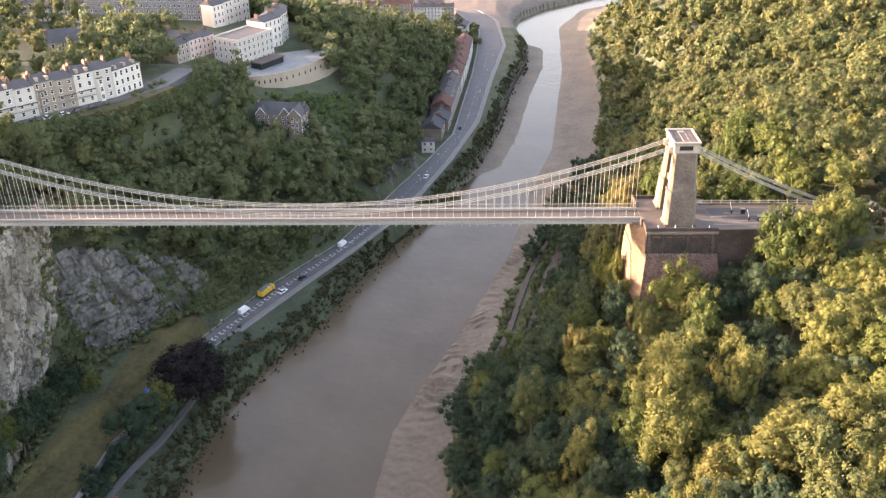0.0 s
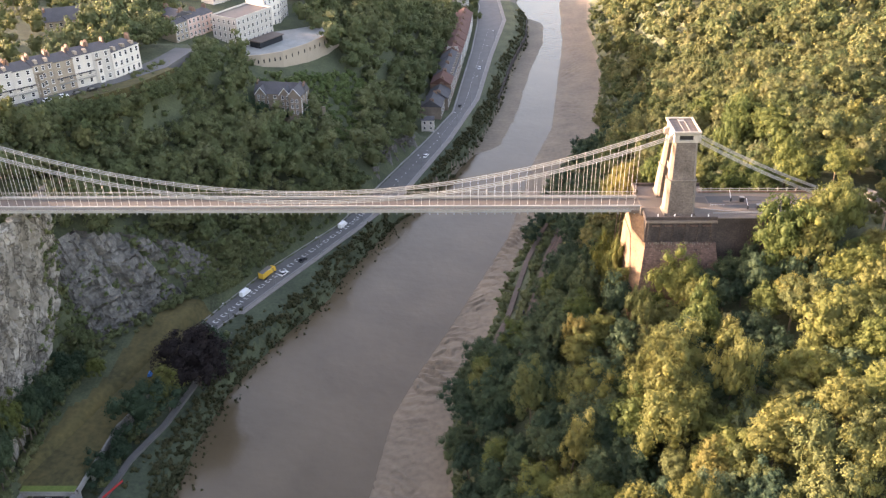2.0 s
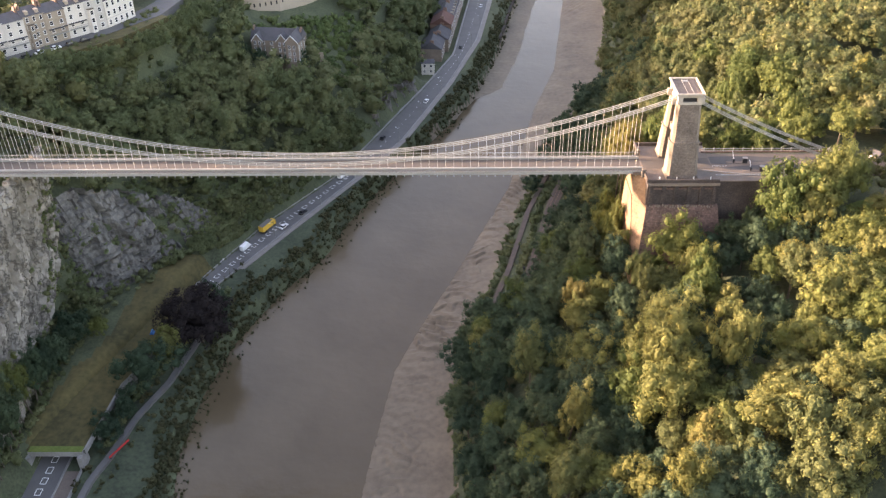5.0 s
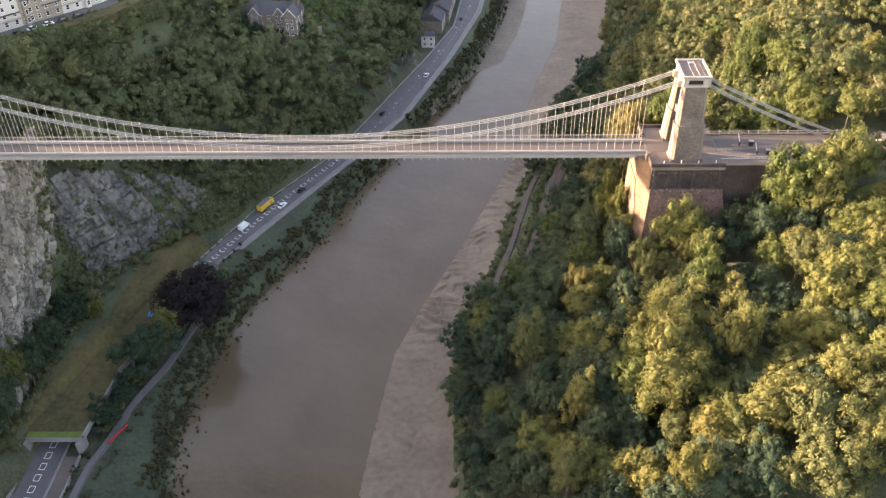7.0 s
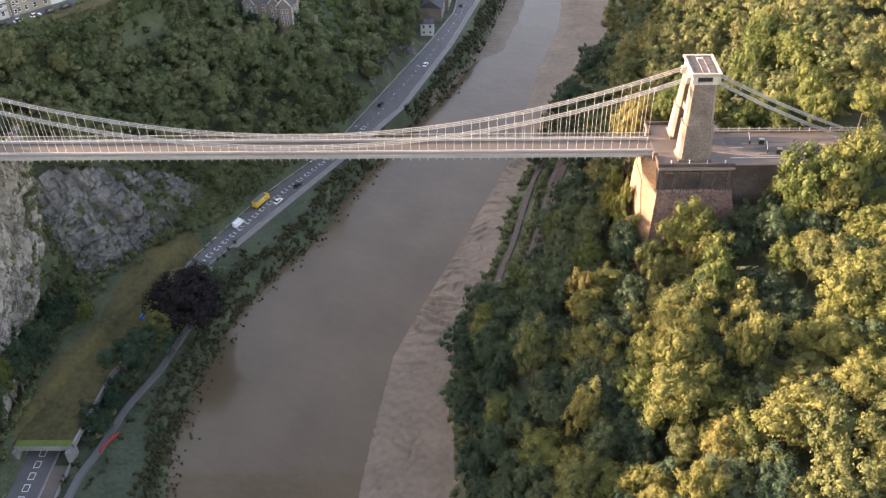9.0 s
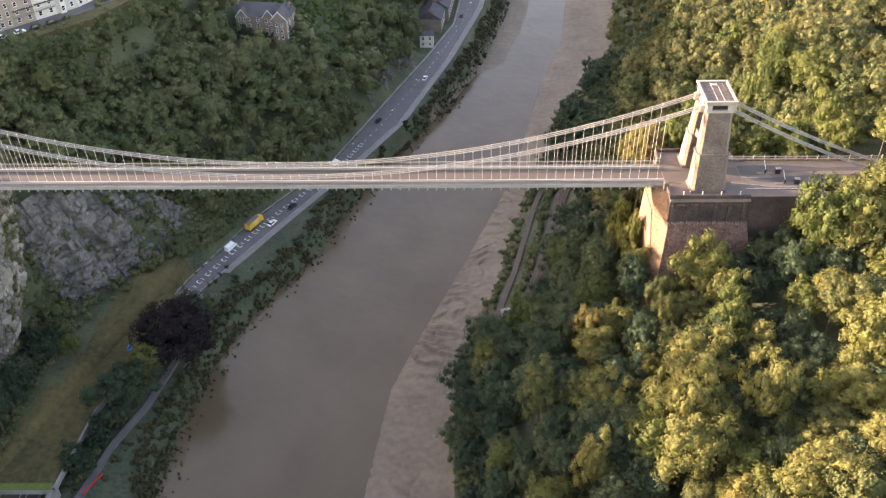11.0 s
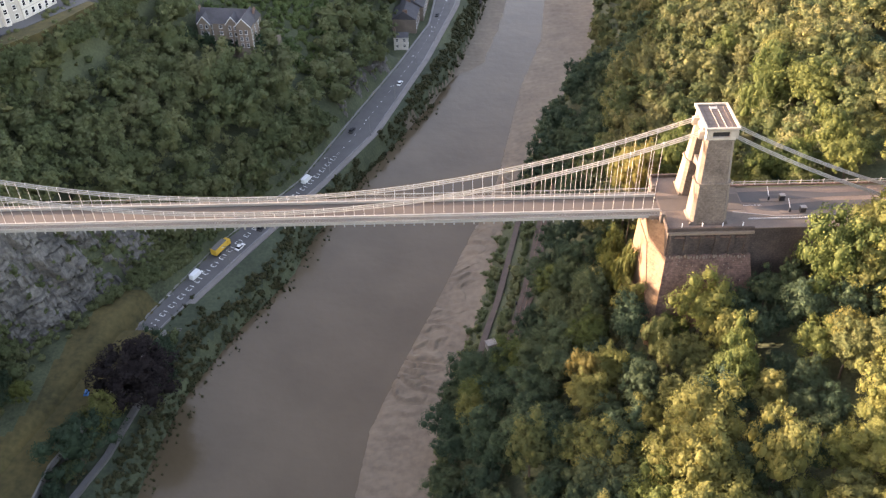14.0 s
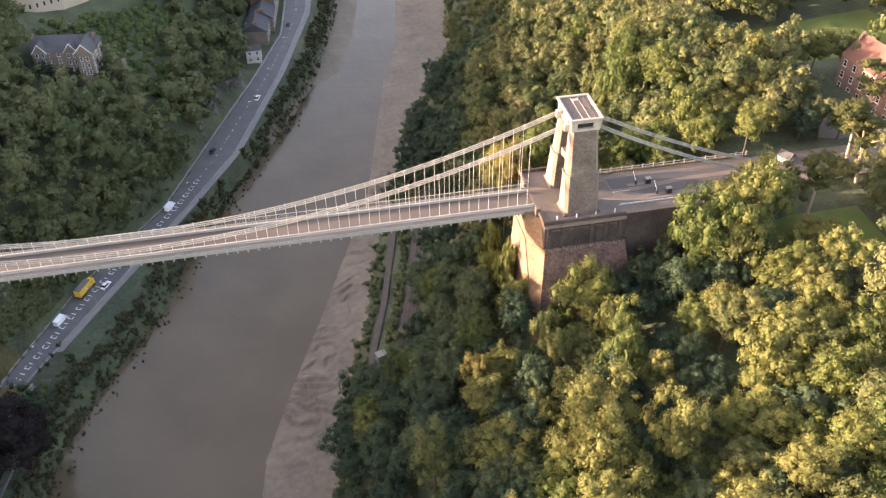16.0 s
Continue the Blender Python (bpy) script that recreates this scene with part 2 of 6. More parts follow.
# crevice shade put into the rock colours, as dark lines along Voronoi cell edges
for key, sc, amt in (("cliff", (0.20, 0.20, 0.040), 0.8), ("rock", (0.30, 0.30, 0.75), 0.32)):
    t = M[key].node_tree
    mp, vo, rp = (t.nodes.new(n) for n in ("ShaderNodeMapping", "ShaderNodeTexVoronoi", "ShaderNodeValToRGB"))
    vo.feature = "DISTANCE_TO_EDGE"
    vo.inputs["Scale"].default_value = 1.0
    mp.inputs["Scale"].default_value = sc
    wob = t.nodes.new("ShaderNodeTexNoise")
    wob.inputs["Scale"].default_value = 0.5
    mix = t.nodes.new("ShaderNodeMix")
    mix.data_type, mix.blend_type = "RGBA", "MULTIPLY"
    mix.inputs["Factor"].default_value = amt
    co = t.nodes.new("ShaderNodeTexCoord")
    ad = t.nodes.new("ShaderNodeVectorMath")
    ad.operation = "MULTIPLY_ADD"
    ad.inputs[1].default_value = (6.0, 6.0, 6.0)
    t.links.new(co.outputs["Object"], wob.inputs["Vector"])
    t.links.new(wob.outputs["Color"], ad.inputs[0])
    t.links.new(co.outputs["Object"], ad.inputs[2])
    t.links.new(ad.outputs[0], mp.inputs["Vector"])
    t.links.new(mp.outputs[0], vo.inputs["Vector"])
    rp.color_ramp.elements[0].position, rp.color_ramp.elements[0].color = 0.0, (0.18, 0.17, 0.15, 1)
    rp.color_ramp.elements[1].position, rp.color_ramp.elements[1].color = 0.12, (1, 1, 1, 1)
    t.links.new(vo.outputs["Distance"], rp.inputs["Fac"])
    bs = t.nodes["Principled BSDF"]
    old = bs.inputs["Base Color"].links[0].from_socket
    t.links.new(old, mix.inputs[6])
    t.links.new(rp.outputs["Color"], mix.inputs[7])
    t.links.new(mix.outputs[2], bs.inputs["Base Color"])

for key, bw, bh, amt in (("tower", 1.1, 0.55, 0.35), ("ashlar", 1.2, 0.6, 0.30), ("sandstone", 0.9, 0.5, 0.55), ("darkstone", 1.2, 0.6, 0.4), ("pale_lit_stone", 1.1, 0.55, 0.2)):
    t = M[key].node_tree
    co, sp, cb, br, ad, mix = (t.nodes.new(n) for n in ("ShaderNodeTexCoord", "ShaderNodeSeparateXYZ", "ShaderNodeCombineXYZ", "ShaderNodeTexBrick", "ShaderNodeMath", "ShaderNodeMix"))
    t.links.new(co.outputs["Object"], sp.inputs[0])
    t.links.new(sp.outputs["X"], ad.inputs[0])
    t.links.new(sp.outputs["Y"], ad.inputs[1])
    t.links.new(ad.outputs[0], cb.inputs["X"])
    t.links.new(sp.outputs["Z"], cb.inputs["Y"])
    t.links.new(cb.outputs[0], br.inputs["Vector"])
    br.inputs["Scale"].default_value = 1.0
    br.inputs["Brick Width"].default_value, br.inputs["Row Height"].default_value = bw, bh
    br.inputs["Mortar Size"].default_value = 0.035
    br.inputs["Color1"].default_value, br.inputs["Color2"].default_value, br.inputs["Mortar"].default_value = (1.25, 1.22, 1.18, 1), (0.72, 0.72, 0.74, 1), (0.5, 0.48, 0.46, 1)
    mix.data_type, mix.blend_type = "RGBA", "MULTIPLY"
    mix.inputs["Factor"].default_value = amt
    bs = t.nodes["Principled BSDF"]
    old = bs.inputs["Base Color"].links[0].from_socket
    t.links.new(old, mix.inputs[6])
    t.links.new(br.outputs["Color"], mix.inputs[7])
    t.links.new(mix.outputs[2], bs.inputs["Base Color"])

# water: silt brown, a long gentle ripple
wm = bpy.data.materials.new("silty water")
wm.use_nodes = True
wt = wm.node_tree
wb = wt.nodes["Principled BSDF"]
wb.inputs["Roughness"].default_value = 0.14
wb.inputs["IOR"].default_value = 1.33
wno = wt.nodes.new("ShaderNodeTexNoise")
wno.inputs["Scale"].default_value, wno.inputs["Detail"].default_value = 0.035, 5
wra = wt.nodes.new("ShaderNodeValToRGB")
wra.color_ramp.elements[0].position, wra.color_ramp.elements[0].color = 0.3, (0.088, 0.064, 0.037, 1)
wra.color_ramp.elements[1].position, wra.color_ramp.elements[1].color = 0.7, (0.112, 0.083, 0.050, 1)
wri = wt.nodes.new("ShaderNodeTexNoise")
wri.inputs["Scale"].default_value, wri.inputs["Detail"].default_value = 0.22, 7
wbu = wt.nodes.new("ShaderNodeBump")
wbu.inputs["Strength"].default_value, wbu.inputs["Distance"].default_value = 0.4, 0.35
wco = wt.nodes.new("ShaderNodeTexCoord")
for n in (wno, wri):
    wt.links.new(wco.outputs["Object"], n.inputs["Vector"])
wt.links.new(wno.outputs["Fac"], wra.inputs["Fac"])
wt.links.new(wra.outputs["Color"], wb.inputs["Base Color"])
wt.links.new(wri.outputs["Fac"], wbu.inputs["Height"])
wt.links.new(wbu.outputs["Normal"], wb.inputs["Normal"])
M["water"] = wm


# ---- mesh helpers ----
def mesh_of(name, verts, faces, mats, smooth=False, index=None):
    me = bpy.data.meshes.new(name)
    me.from_pydata([tuple(v) for v in verts], [], [tuple(f) for f in faces])
    for m in (mats if isinstance(mats, (list, tuple)) else [mats]):
        me.materials.append(m)
    if index is not None:
        me.polygons.foreach_set("material_index", np.asarray(index, dtype=np.int32))
    if smooth:
        me.polygons.foreach_set("use_smooth", np.ones(len(me.polygons), dtype=bool))
    me.update()
    return me


def quads_mesh(name, verts, quads, mat):
    """A mesh from an array of corners and an array of four-cornered faces."""
    me = bpy.data.meshes.new(name)
    nv, nq = len(verts), len(quads)
    me.vertices.add(nv)
    me.vertices.foreach_set("co", np.asarray(verts, dtype=np.float32).ravel())
    me.loops.add(nq * 4)
    me.loops.foreach_set("vertex_index", np.asarray(quads, dtype=np.int32).ravel())
    me.polygons.add(nq)
    me.polygons.foreach_set("loop_start", np.arange(nq, dtype=np.int32) * 4)
    me.materials.append(mat)
    me.update(calc_edges=True)
    return me


def part(name, bm, mat, parent=None, label=""):
    me = bpy.data.meshes.new(name)
    bm.to_mesh(me)
    bm.free()
    me.materials.append(mat)
    ob = new(name, me)
    ob.parent = parent
    if label:
        tagged(ob, label)
    return ob


def put(name, me, parent, m):
    ob = new(name, me)
    ob.parent = parent
    ob.matrix_local = m
    return ob


def empty(name, m, label, category, group="", kind=""):
    ob = new(name)
    ob.matrix_world = m
    return tagged(ob, label, category, group, kind)


def add_box(bm, x0, x1, y0, y1, z0, z1, taper=None):
    """A box; taper (dx0, dx1, dy0, dy1) moves the sides of its top."""
    d = taper or (0, 0, 0, 0)
    vs = [bm.verts.new(p) for p in ((x0, y0, z0), (x1, y0, z0), (x1, y1, z0), (x0, y1, z0),
          (x0 + d[0], y0 + d[2], z1), (x1 + d[1], y0 + d[2], z1), (x1 + d[1], y1 + d[3], z1), (x0 + d[0], y1 + d[3], z1))]
    for f in ((3, 2, 1, 0), (4, 5, 6, 7), (0, 1, 5, 4), (1, 2, 6, 5), (2, 3, 7, 6), (3, 0, 4, 7)):
        bm.faces.new([vs[i] for i in f])
    return vs


def box(x0, x1, y0, y1, z0, z1, taper=None, bevel=0.0):
    bm = bmesh.new()
    add_box(bm, x0, x1, y0, y1, z0, z1, taper)
    if bevel:
        bmesh.ops.bevel(bm, geom=bm.edges[:], offset=bevel, segments=1, affect="EDGES")
    return bm


def prism(points, z0, z1):
    """An upright solid over a plan polygon (counter-clockwise)."""
    bm = bmesh.new()
    lo = [bm.verts.new((x, y, z0)) for x, y in points]
    hi = [bm.verts.new((x, y, z1)) for x, y in points]
    bm.faces.new(list(reversed(lo)))
    bm.faces.new(hi)
    n = len(points)
    for i in range(n):
        bm.faces.new((lo[i], lo[(i + 1) % n], hi[(i + 1) % n], hi[i]))
    return bm


# ---- the lie of the land ----
def line(*nodes):
    ys, xs = zip(*nodes)
    return lambda y: np.interp(y, ys, xs)


left_bank = line((-600, -60), (-300, -45), (-62, -43.5), (-42, -46.5), (-17, -45), (10, -40), (41, -27), (68, -12), (85, -8.5), (130, 10), (187, 39),
                 (213, 50), (234, 56), (278, 67), (354, 80), (420, 95), (466, 99), (538, 92), (575, 100), (611, 124), (669, 186), (760, 400), (900, 900), (5000, 4000))
right_bank = line((-600, 60), (-300, 48), (-60, 41), (-27, 39), (-5, 41), (25, 49), (41, 54), (82, 64), (126, 79), (206, 109), (238, 124), (275, 128),
                  (326, 137), (388, 143), (462, 146), (532, 157), (593, 196), (660, 330), (760, 800), (900, 1500), (5000, 6000))
mud_edge = line((-600, 20), (-300, 14), (-61, 13), (-41, 15), (-4, 20), (21, 29), (49, 40), (87, 54), (120, 66), (206, 84), (252, 98), (337, 110), (420, 122), (538, 130), (611, 160), (669, 250), (760, 700), (900, 1300), (5000, 5600))
road_in = line((-600, -110), (-130, -90), (-67, -85.2), (-48, -84.5), (39.5, -55), (75, -38.4), (115, -12.2), (173, 10.5), (212, 26), (252, 40), (306, 46), (368, 53), (430, 58), (486, 61), (565, 38), (700, -40), (5000, -2000))
road_out = line((-600, -98), (-130, -78), (-67, -72.8), (-48, -72.6), (33, -47), (64, -29.6), (112, -1.7), (148, 17.5), (213, 39.5), (274, 56), (360, 67.5), (443, 80.5), (522, 77.5), (586, 54), (700, -22), (5000, -1980))
road_z = line((-600, 2), (-48, 2), (35, 4), (230, 5.2), (500, 7), (5000, 7))
roof_left = line((-600, -88), (-60, -87.5), (-36, -87), (-19, -84), (-14, -80.5), (-3, -77), (24, -74.5), (40, -66), (5000, -66))
cliff_foot = line((-600, -108), (-130, -97), (-30, -95), (-5, -93.5), (8, -90.5), (20, -83), (34, -72.5), (46, -62.5), (53, -56), (62, -49.5), (75, -42), (5000, -42))

# heights against the distance inland
wood_left = ([0, 3, 7, 18, 38, 60, 68, 77, 84, 112, 150, 300, 800], [4.5, 9, 16, 23, 35, 43, 52, 69, 73.5, 74, 76, 78, 85])
hotel_left = ([0, 3, 7, 18, 38, 58, 76, 95, 112, 150, 300, 800], [4.5, 9, 16, 23, 41, 50, 55.5, 61, 64, 68, 76, 85])
rock_left = ([-5, 0, 5, 12, 24, 45, 70, 300, 800], [10, 11, 21, 33, 45, 60, 73, 78, 85])
sheer_left = ([-10, 0, 3, 6, 9, 14, 300, 800], [9.5, 13, 36, 55, 68, 72.5, 78, 85])
steep_right = ([0, 3, 7, 12, 18, 25, 32, 45, 57, 75, 110, 160, 400, 900], [-2, 3, 12, 18, 24, 30, 33, 38, 47, 53, 66, 75, 92, 110])
wood_right = ([0, 3, 7, 12, 15, 22, 29, 40, 57, 75, 110, 160, 400, 900], [-2, 1, 5, 6.5, 8.5, 9, 24, 35, 47, 53, 66, 75, 92, 110])


def smooth(a, b, v):
    s = np.clip((v - a) / (b - a), 0, 1)
    return s * s * (3 - 2 * s)


def ground_z(x, y):
    x, y = np.asarray(x, dtype=float), np.asarray(y, dtype=float)
    lb, rb, me, ri, ro, rz, cf = (f(y) for f in (left_bank, right_bank, mud_edge, road_in, road_out, road_z, cliff_foot))
    # river bed and mud banks
    bed = np.where(x < me, -5.0 - 3.0 * smooth(0, 14, me - x) * smooth(0, 10, x - lb), -5.0 + 3.0 * np.clip((x - me) / np.maximum(rb - me, 4), 0, 1) ** 0.8)
    far_mud = smooth(170, 230, y) * (1 - smooth(470, 540, y))
    bed = np.where(x < lb + 24, np.maximum(bed, -3.9 - (x - lb) * (1.1 / 17) - 4.0 * (1 - far_mud)), bed)
    bed = np.where(x < lb + 4, np.maximum(bed, -4.3 - 0.5 * (x - lb)), bed)
    # right side
    d = np.maximum(x - rb, 0)
    h = np.interp(d, *wood_right)
    h = h + (np.interp(d, *steep_right) - h) * (1 - smooth(-14, 3, y))
    fall = 1 - 0.35 * smooth(330, 520, y)
    h = np.where(h > 9, 9 + (h - 9) * fall, h)
    approach = smooth(112, 118, x) * (1 - smooth(9.2, 10.6, -y)) * (1 - smooth(8.0, 16, y))
    h = h + (74.75 - h) * np.clip(approach, 0, 1) * (x < 240)
    shelf = smooth(140, 160, x) * (1 - smooth(190, 260, x)) * smooth(-70, -30, y) * (1 - smooth(60, 110, y))
    h = h + (73.5 - h) * shelf * (1 - np.clip(approach, 0, 1))
    # left side
    dl = ri - x
    dl = dl + (np.interp(dl, [0, 17, 42, 900], [0, 0.6, 42, 900]) - dl) * smooth(206, 218, y) * (dl > 0)
    wood = np.interp(dl, *wood_left)
    bench = smooth(165, 188, y)
    wood = wood * (1 - bench) + np.interp(dl, *hotel_left) * bench
    low = 1 - 0.86 * smooth(270, 470, y)
    wood = np.where(wood > 6, 6 + (wood - 6) * low, wood)
    e = cf - x
    e = e - 4.0
    cl = np.interp(e, *sheer_left) * (1 - smooth(6, 22, y)) + np.interp(e, *rock_left) * smooth(6, 22, y)
    inner = np.where(x > cf, np.interp(ri - x, [0, 0.6, 1.4, 4], [0, 0, 5.5, 7.6]) + rz, np.maximum(cl, 8))
    s = smooth(44, 66, y)
    left = inner * (1 - s) + wood * s
    strand = np.interp(np.clip((x - ro) / np.maximum(lb - ro, 2), 0, 1), [0, 0.45, 0.8, 1], [0, -0.6, -3.0, -8.2]) + rz
    strand = np.maximum(strand, -4.0)
    out = np.where(x < ri, left, np.where(x < ro, rz, np.where(x < lb, strand, np.where(x < rb, bed, h))))
    return out


def stretch(*runs):
    vals = []
    for a, b, step in runs:
        vals += list(np.arange(a, b, step))
    return np.array(vals + [runs[-1][1]])


gx = stretch((-4000, -400, 450), (-400, -170, 12), (-170, -110, 4), (-110, 140, 1.6), (140, 240, 3), (240, 480, 12), (480, 4200, 460))
gy = stretch((-4000, -400, 450), (-400, -140, 20), (-140, 130, 1.8), (130, 320, 3.2), (320, 680, 5), (680, 1000, 40), (1000, 4800, 475))
GX, GY = np.meshgrid(gx, gy)
GZ = ground_z(GX, GY)
jit = np.array([noise.noise((x * 0.12, y * 0.12, 3.0)) + 0.6 * noise.noise((x * 0.4, y * 0.4, 7.0)) for x, y in zip(GX.ravel(), GY.ravel())]).reshape(GX.shape)
river = (GX > left_bank(GY)) & (GX < right_bank(GY))
rip = np.array([noise.noise((x * 0.05 + y * 0.02, y * 0.22 - x * 0.1, 1.0)) for x, y in zip(GX.ravel(), GY.ravel())]).reshape(GX.shape)
flat = (GX > road_in(GY) - 1.5) & (GX < road_out(GY) + 1.5)
GZ = GZ + np.where(river, 1.1 * np.abs(rip) * (GX > mud_edge(GY) + 1) + 0.08 * jit, np.where(flat, -0.12, 0.5 * jit))
keep = (np.abs(GY) < 9) & (GX > 110) & (GX < 250)
GZ = np.where(keep, np.minimum(GZ, 74.7), GZ)
nx, ny = len(gx), len(gy)
idx = np.arange(nx * ny).reshape(ny, nx)
quads = np.stack([idx[:-1, :-1], idx[:-1, 1:], idx[1:, 1:], idx[1:, :-1]], -1).reshape(-1, 4)
me = quads_mesh("ground", np.stack([GX, GY, GZ], -1).reshape(-1, 3), quads, M["soil"])
cx, cy = (GX[:-1, :-1] + GX[1:, 1:]).ravel() / 2, (GY[:-1, :-1] + GY[1:, 1:]).ravel() / 2
cz = (GZ[:-1, :-1] + GZ[1:, 1:]).ravel() / 2
for k in ("mud", "grass", "lawn", "field", "bankgrass", "paving"):
    me.materials.append(M[k])
slot = np.where((cx > left_bank(cy) - 0.4) & (cx < right_bank(cy) + 1) & (cz < -1.0), 1, 0)
slot = np.where((slot == 1) & (cx < left_bank(cy) + 5) & (cy < 165), 0, slot)
slot = np.where((cx < road_in(cy) + 2) & (cx > roof_left(cy)) & (cy < 44) & (cy > -50), 2, slot)
slot = np.where((cx > road_out(cy) - 3) & (cx < left_bank(cy) - 3) & (cy < 225) & (slot == 0), 5, slot)
slot = np.where((cy > 500) & (cx < left_bank(cy) - 2) & (cx > -70), 6, slot)
slot = np.where((cx > 178) & (cx < 238) & (cy > 54) & (cy < 82), 3, slot)
slot = np.where((cx > 150) & (cx < 176) & (cy > -36) & (cy < -17), 3, slot)
slot = np.where((cx > 270) & (cx < 345) & (cy > 290) & (cy < 372), 4, slot)
me.polygons.foreach_set("material_index", slot.astype(np.int32))
me.polygons.foreach_set("use_smooth", np.ones(len(me.polygons), dtype=bool))
ground = tagged(new("ground", me), "gorge floor and wooded slopes of earth, grass and mud", "ground", kind="structure")

# river surface
ys = stretch((-4000, -400, 300), (-400, 700, 12), (700, 3000, 200))
wv, wf = [], []
for i, y in enumerate(ys):
    a, b = float(left_bank(y)) - 6, float(mud_edge(y)) + 2
    for k in range(5):
        wv.append((a + (b - a) * k / 4, y, -4.7))
    if i:
        for k in range(4):
            j = i * 5 + k
            wf.append((j - 5, j - 4, j + 1, j))
tagged(new("river", mesh_of("river", wv, wf, M["water"], True)), "silty brown tidal river at low water", "water", kind="structure")


# tidal mud of the wooded side: runnels and little scarps cut by the ebb
def mud_bank(y0, y1, step, cols):
    rows = int((y1 - y0) / step) + 1
    vs = []
    for j in range(rows):
        y = y0 + step * j
        a, b = float(mud_edge(y)) - 0.5, float(right_bank(y)) + 1.5
        for i in range(cols + 1):
            u = i / cols
            x = a + (b - a) * u
            w = noise.noise((x * 0.06, y * 0.06, 4.0)) * 5 + noise.noise((x * 0.2, y * 0.2, 6.0)) * 1.6
            # steps that fall towards the channel, their brinks bitten by runnels
            ph = (x * 0.62 + y * 0.78 + 1.5 * w) / (5.5 + 2.0 * noise.noise((x * 0.02, y * 0.015, 8.0)))
            saw = ph - math.floor(ph)
            scarp = (1 - saw) if saw > 0.16 else saw / 0.16
            deep = (0.50 + 1.2 * max(0.0, noise.noise((x * 0.045, y * 0.03, 2.0)) + 0.25)) * math.sin(math.pi * min(1.0, u * 1.15) ** 0.7) * (1.0 if y < 110 else max(0.4, 1 - (y - 110) / 100))
            run = max(0.0, 1 - abs(noise.noise((x * 0.10 - y * 0.05, y * 0.16 + x * 0.04, 9.0))) / 0.10)
            z = -4.95 + 3.3 * u ** 0.8 + 0.05 + deep * (1.5 * scarp - 0.9 * run) + 0.10 * noise.noise((x * 0.9, y * 0.9, 1.0))
            vs.append((x, y, max(z, -4.9 + 0.6 * u)))
    n = cols + 1
    fs = [(j * n + i, j * n + i + 1, (j + 1) * n + i + 1, (j + 1) * n + i) for j in range(rows - 1) for i in range(cols)]
    return vs, fs


for y0, y1, step, cols in ((-150, 130, 0.7, 46), (130, 470, 1.4, 34)):
    vs, fs = mud_bank(y0, y1, step, cols)
    tagged(new("mud_bank", mesh_of("mud_bank", vs, fs, M["mud"], True)), "bare brown tidal mud with runnels and small scarps", "mud", kind="structure")


# ---- ribbons along the gorge ----
def ribbon(name, f0, f1, y0, y1, step, zf, mat, label, cat="road", kind="structure", thick=0.12):
    """A strip of paving between two lines of the plan, with a small depth."""
    n = max(2, int((y1 - y0) / step) + 1)
    vs, fs = [], []
    for i in range(n):
        y = y0 + (y1 - y0) * i / (n - 1)
        a, b, z = float(f0(y)), float(f1(y)), float(zf(y))
        vs += [(a, y, z), (b, y, z), (b, y, z - thick), (a, y, z - thick)]
        if i:
            j = i * 4
            fs += [(j - 4, j - 3, j + 1, j), (j - 3, j - 2, j + 2, j + 1), (j - 1, j - 4, j, j + 3)]
    return tagged(new(name, mesh_of(name, vs, fs, mat)), label, cat, kind=kind)


rzp = lambda y: road_z(y) + 0.06
ribbon("road", road_in, lambda y: road_out(y) - 2.9, -160, 560, 3, rzp, M["asphalt"], "two-lane asphalt gorge road beside the river")
ribbon("kerb", lambda y: road_out(y) - 2.95, lambda y: road_out(y) - 2.45, -160, 560, 3, lambda y: road_z(y) + 0.5, M["concrete"], "pale low wall between road and footway", "kerb", thick=0.6)
ribbon("kerb_inner", lambda y: road_in(y) - 0.9, lambda y: road_in(y), -160, 560, 3, lambda y: road_z(y) + 0.7, M["concrete"], "pale kerb at the foot of the slope", "kerb", thick=0.5)
ribbon("pavement", lambda y: road_out(y) - 2.5, lambda y: road_out(y) - 0.2, 44, 560, 3, lambda y: road_z(y) + 0.18, M["path"], "raised asphalt footway beside the gorge road", "pavement", thick=0.3)
walk_mid = line((-160, -74), (-120, -71), (-71, -67.5), (-59, -66.5), (-49, -63.5), (-33, -60.2), (-18, -54.2), (9, -48.2), (30, -45.2), (46, -38.5), (60, -32))
ribbon("riverside_path", lambda y: walk_mid(y) - 1.0, lambda y: walk_mid(y) + 1.0, -160, 46, 2.5, lambda y: 3.25 + 0.008 * y, M["asphalt"], "narrow riverside footpath through rough grass", "path", thick=1.2)
ribbon("towpath", lambda y: right_bank(y) + 6.4, lambda y: right_bank(y) + 8.4, 3, 130, 3, lambda y: 6.1 + 0 * y, M["ballast"], "grey towpath along the wooded bank", "path", thick=1.5)
ribbon("trackbed", lambda y: right_bank(y) + 15.0, lambda y: right_bank(y) + 19.6, 3, 130, 3, lambda y: 9.25 + 0 * y, M["ballast"], "brown railway ballast bed", "railway", thick=0.8)
for off in (16.55, 18.0):
    ribbon("rail", lambda y: right_bank(y) + off - 0.05, lambda y: right_bank(y) + off + 0.05, 3, 130, 3, lambda y: 9.45 + 0 * y, M["rust"], "rusty single-track railway rail", "rail", thick=0.18)


ribbon("quay_wall", lambda y: left_bank(y) - 1.4, lambda y: left_bank(y) - 0.3, 284, 480, 4, lambda y: 1.6 + 0 * y, M["darkstone"], "dark stone quay wall beside the river", "wall", thick=6.0)


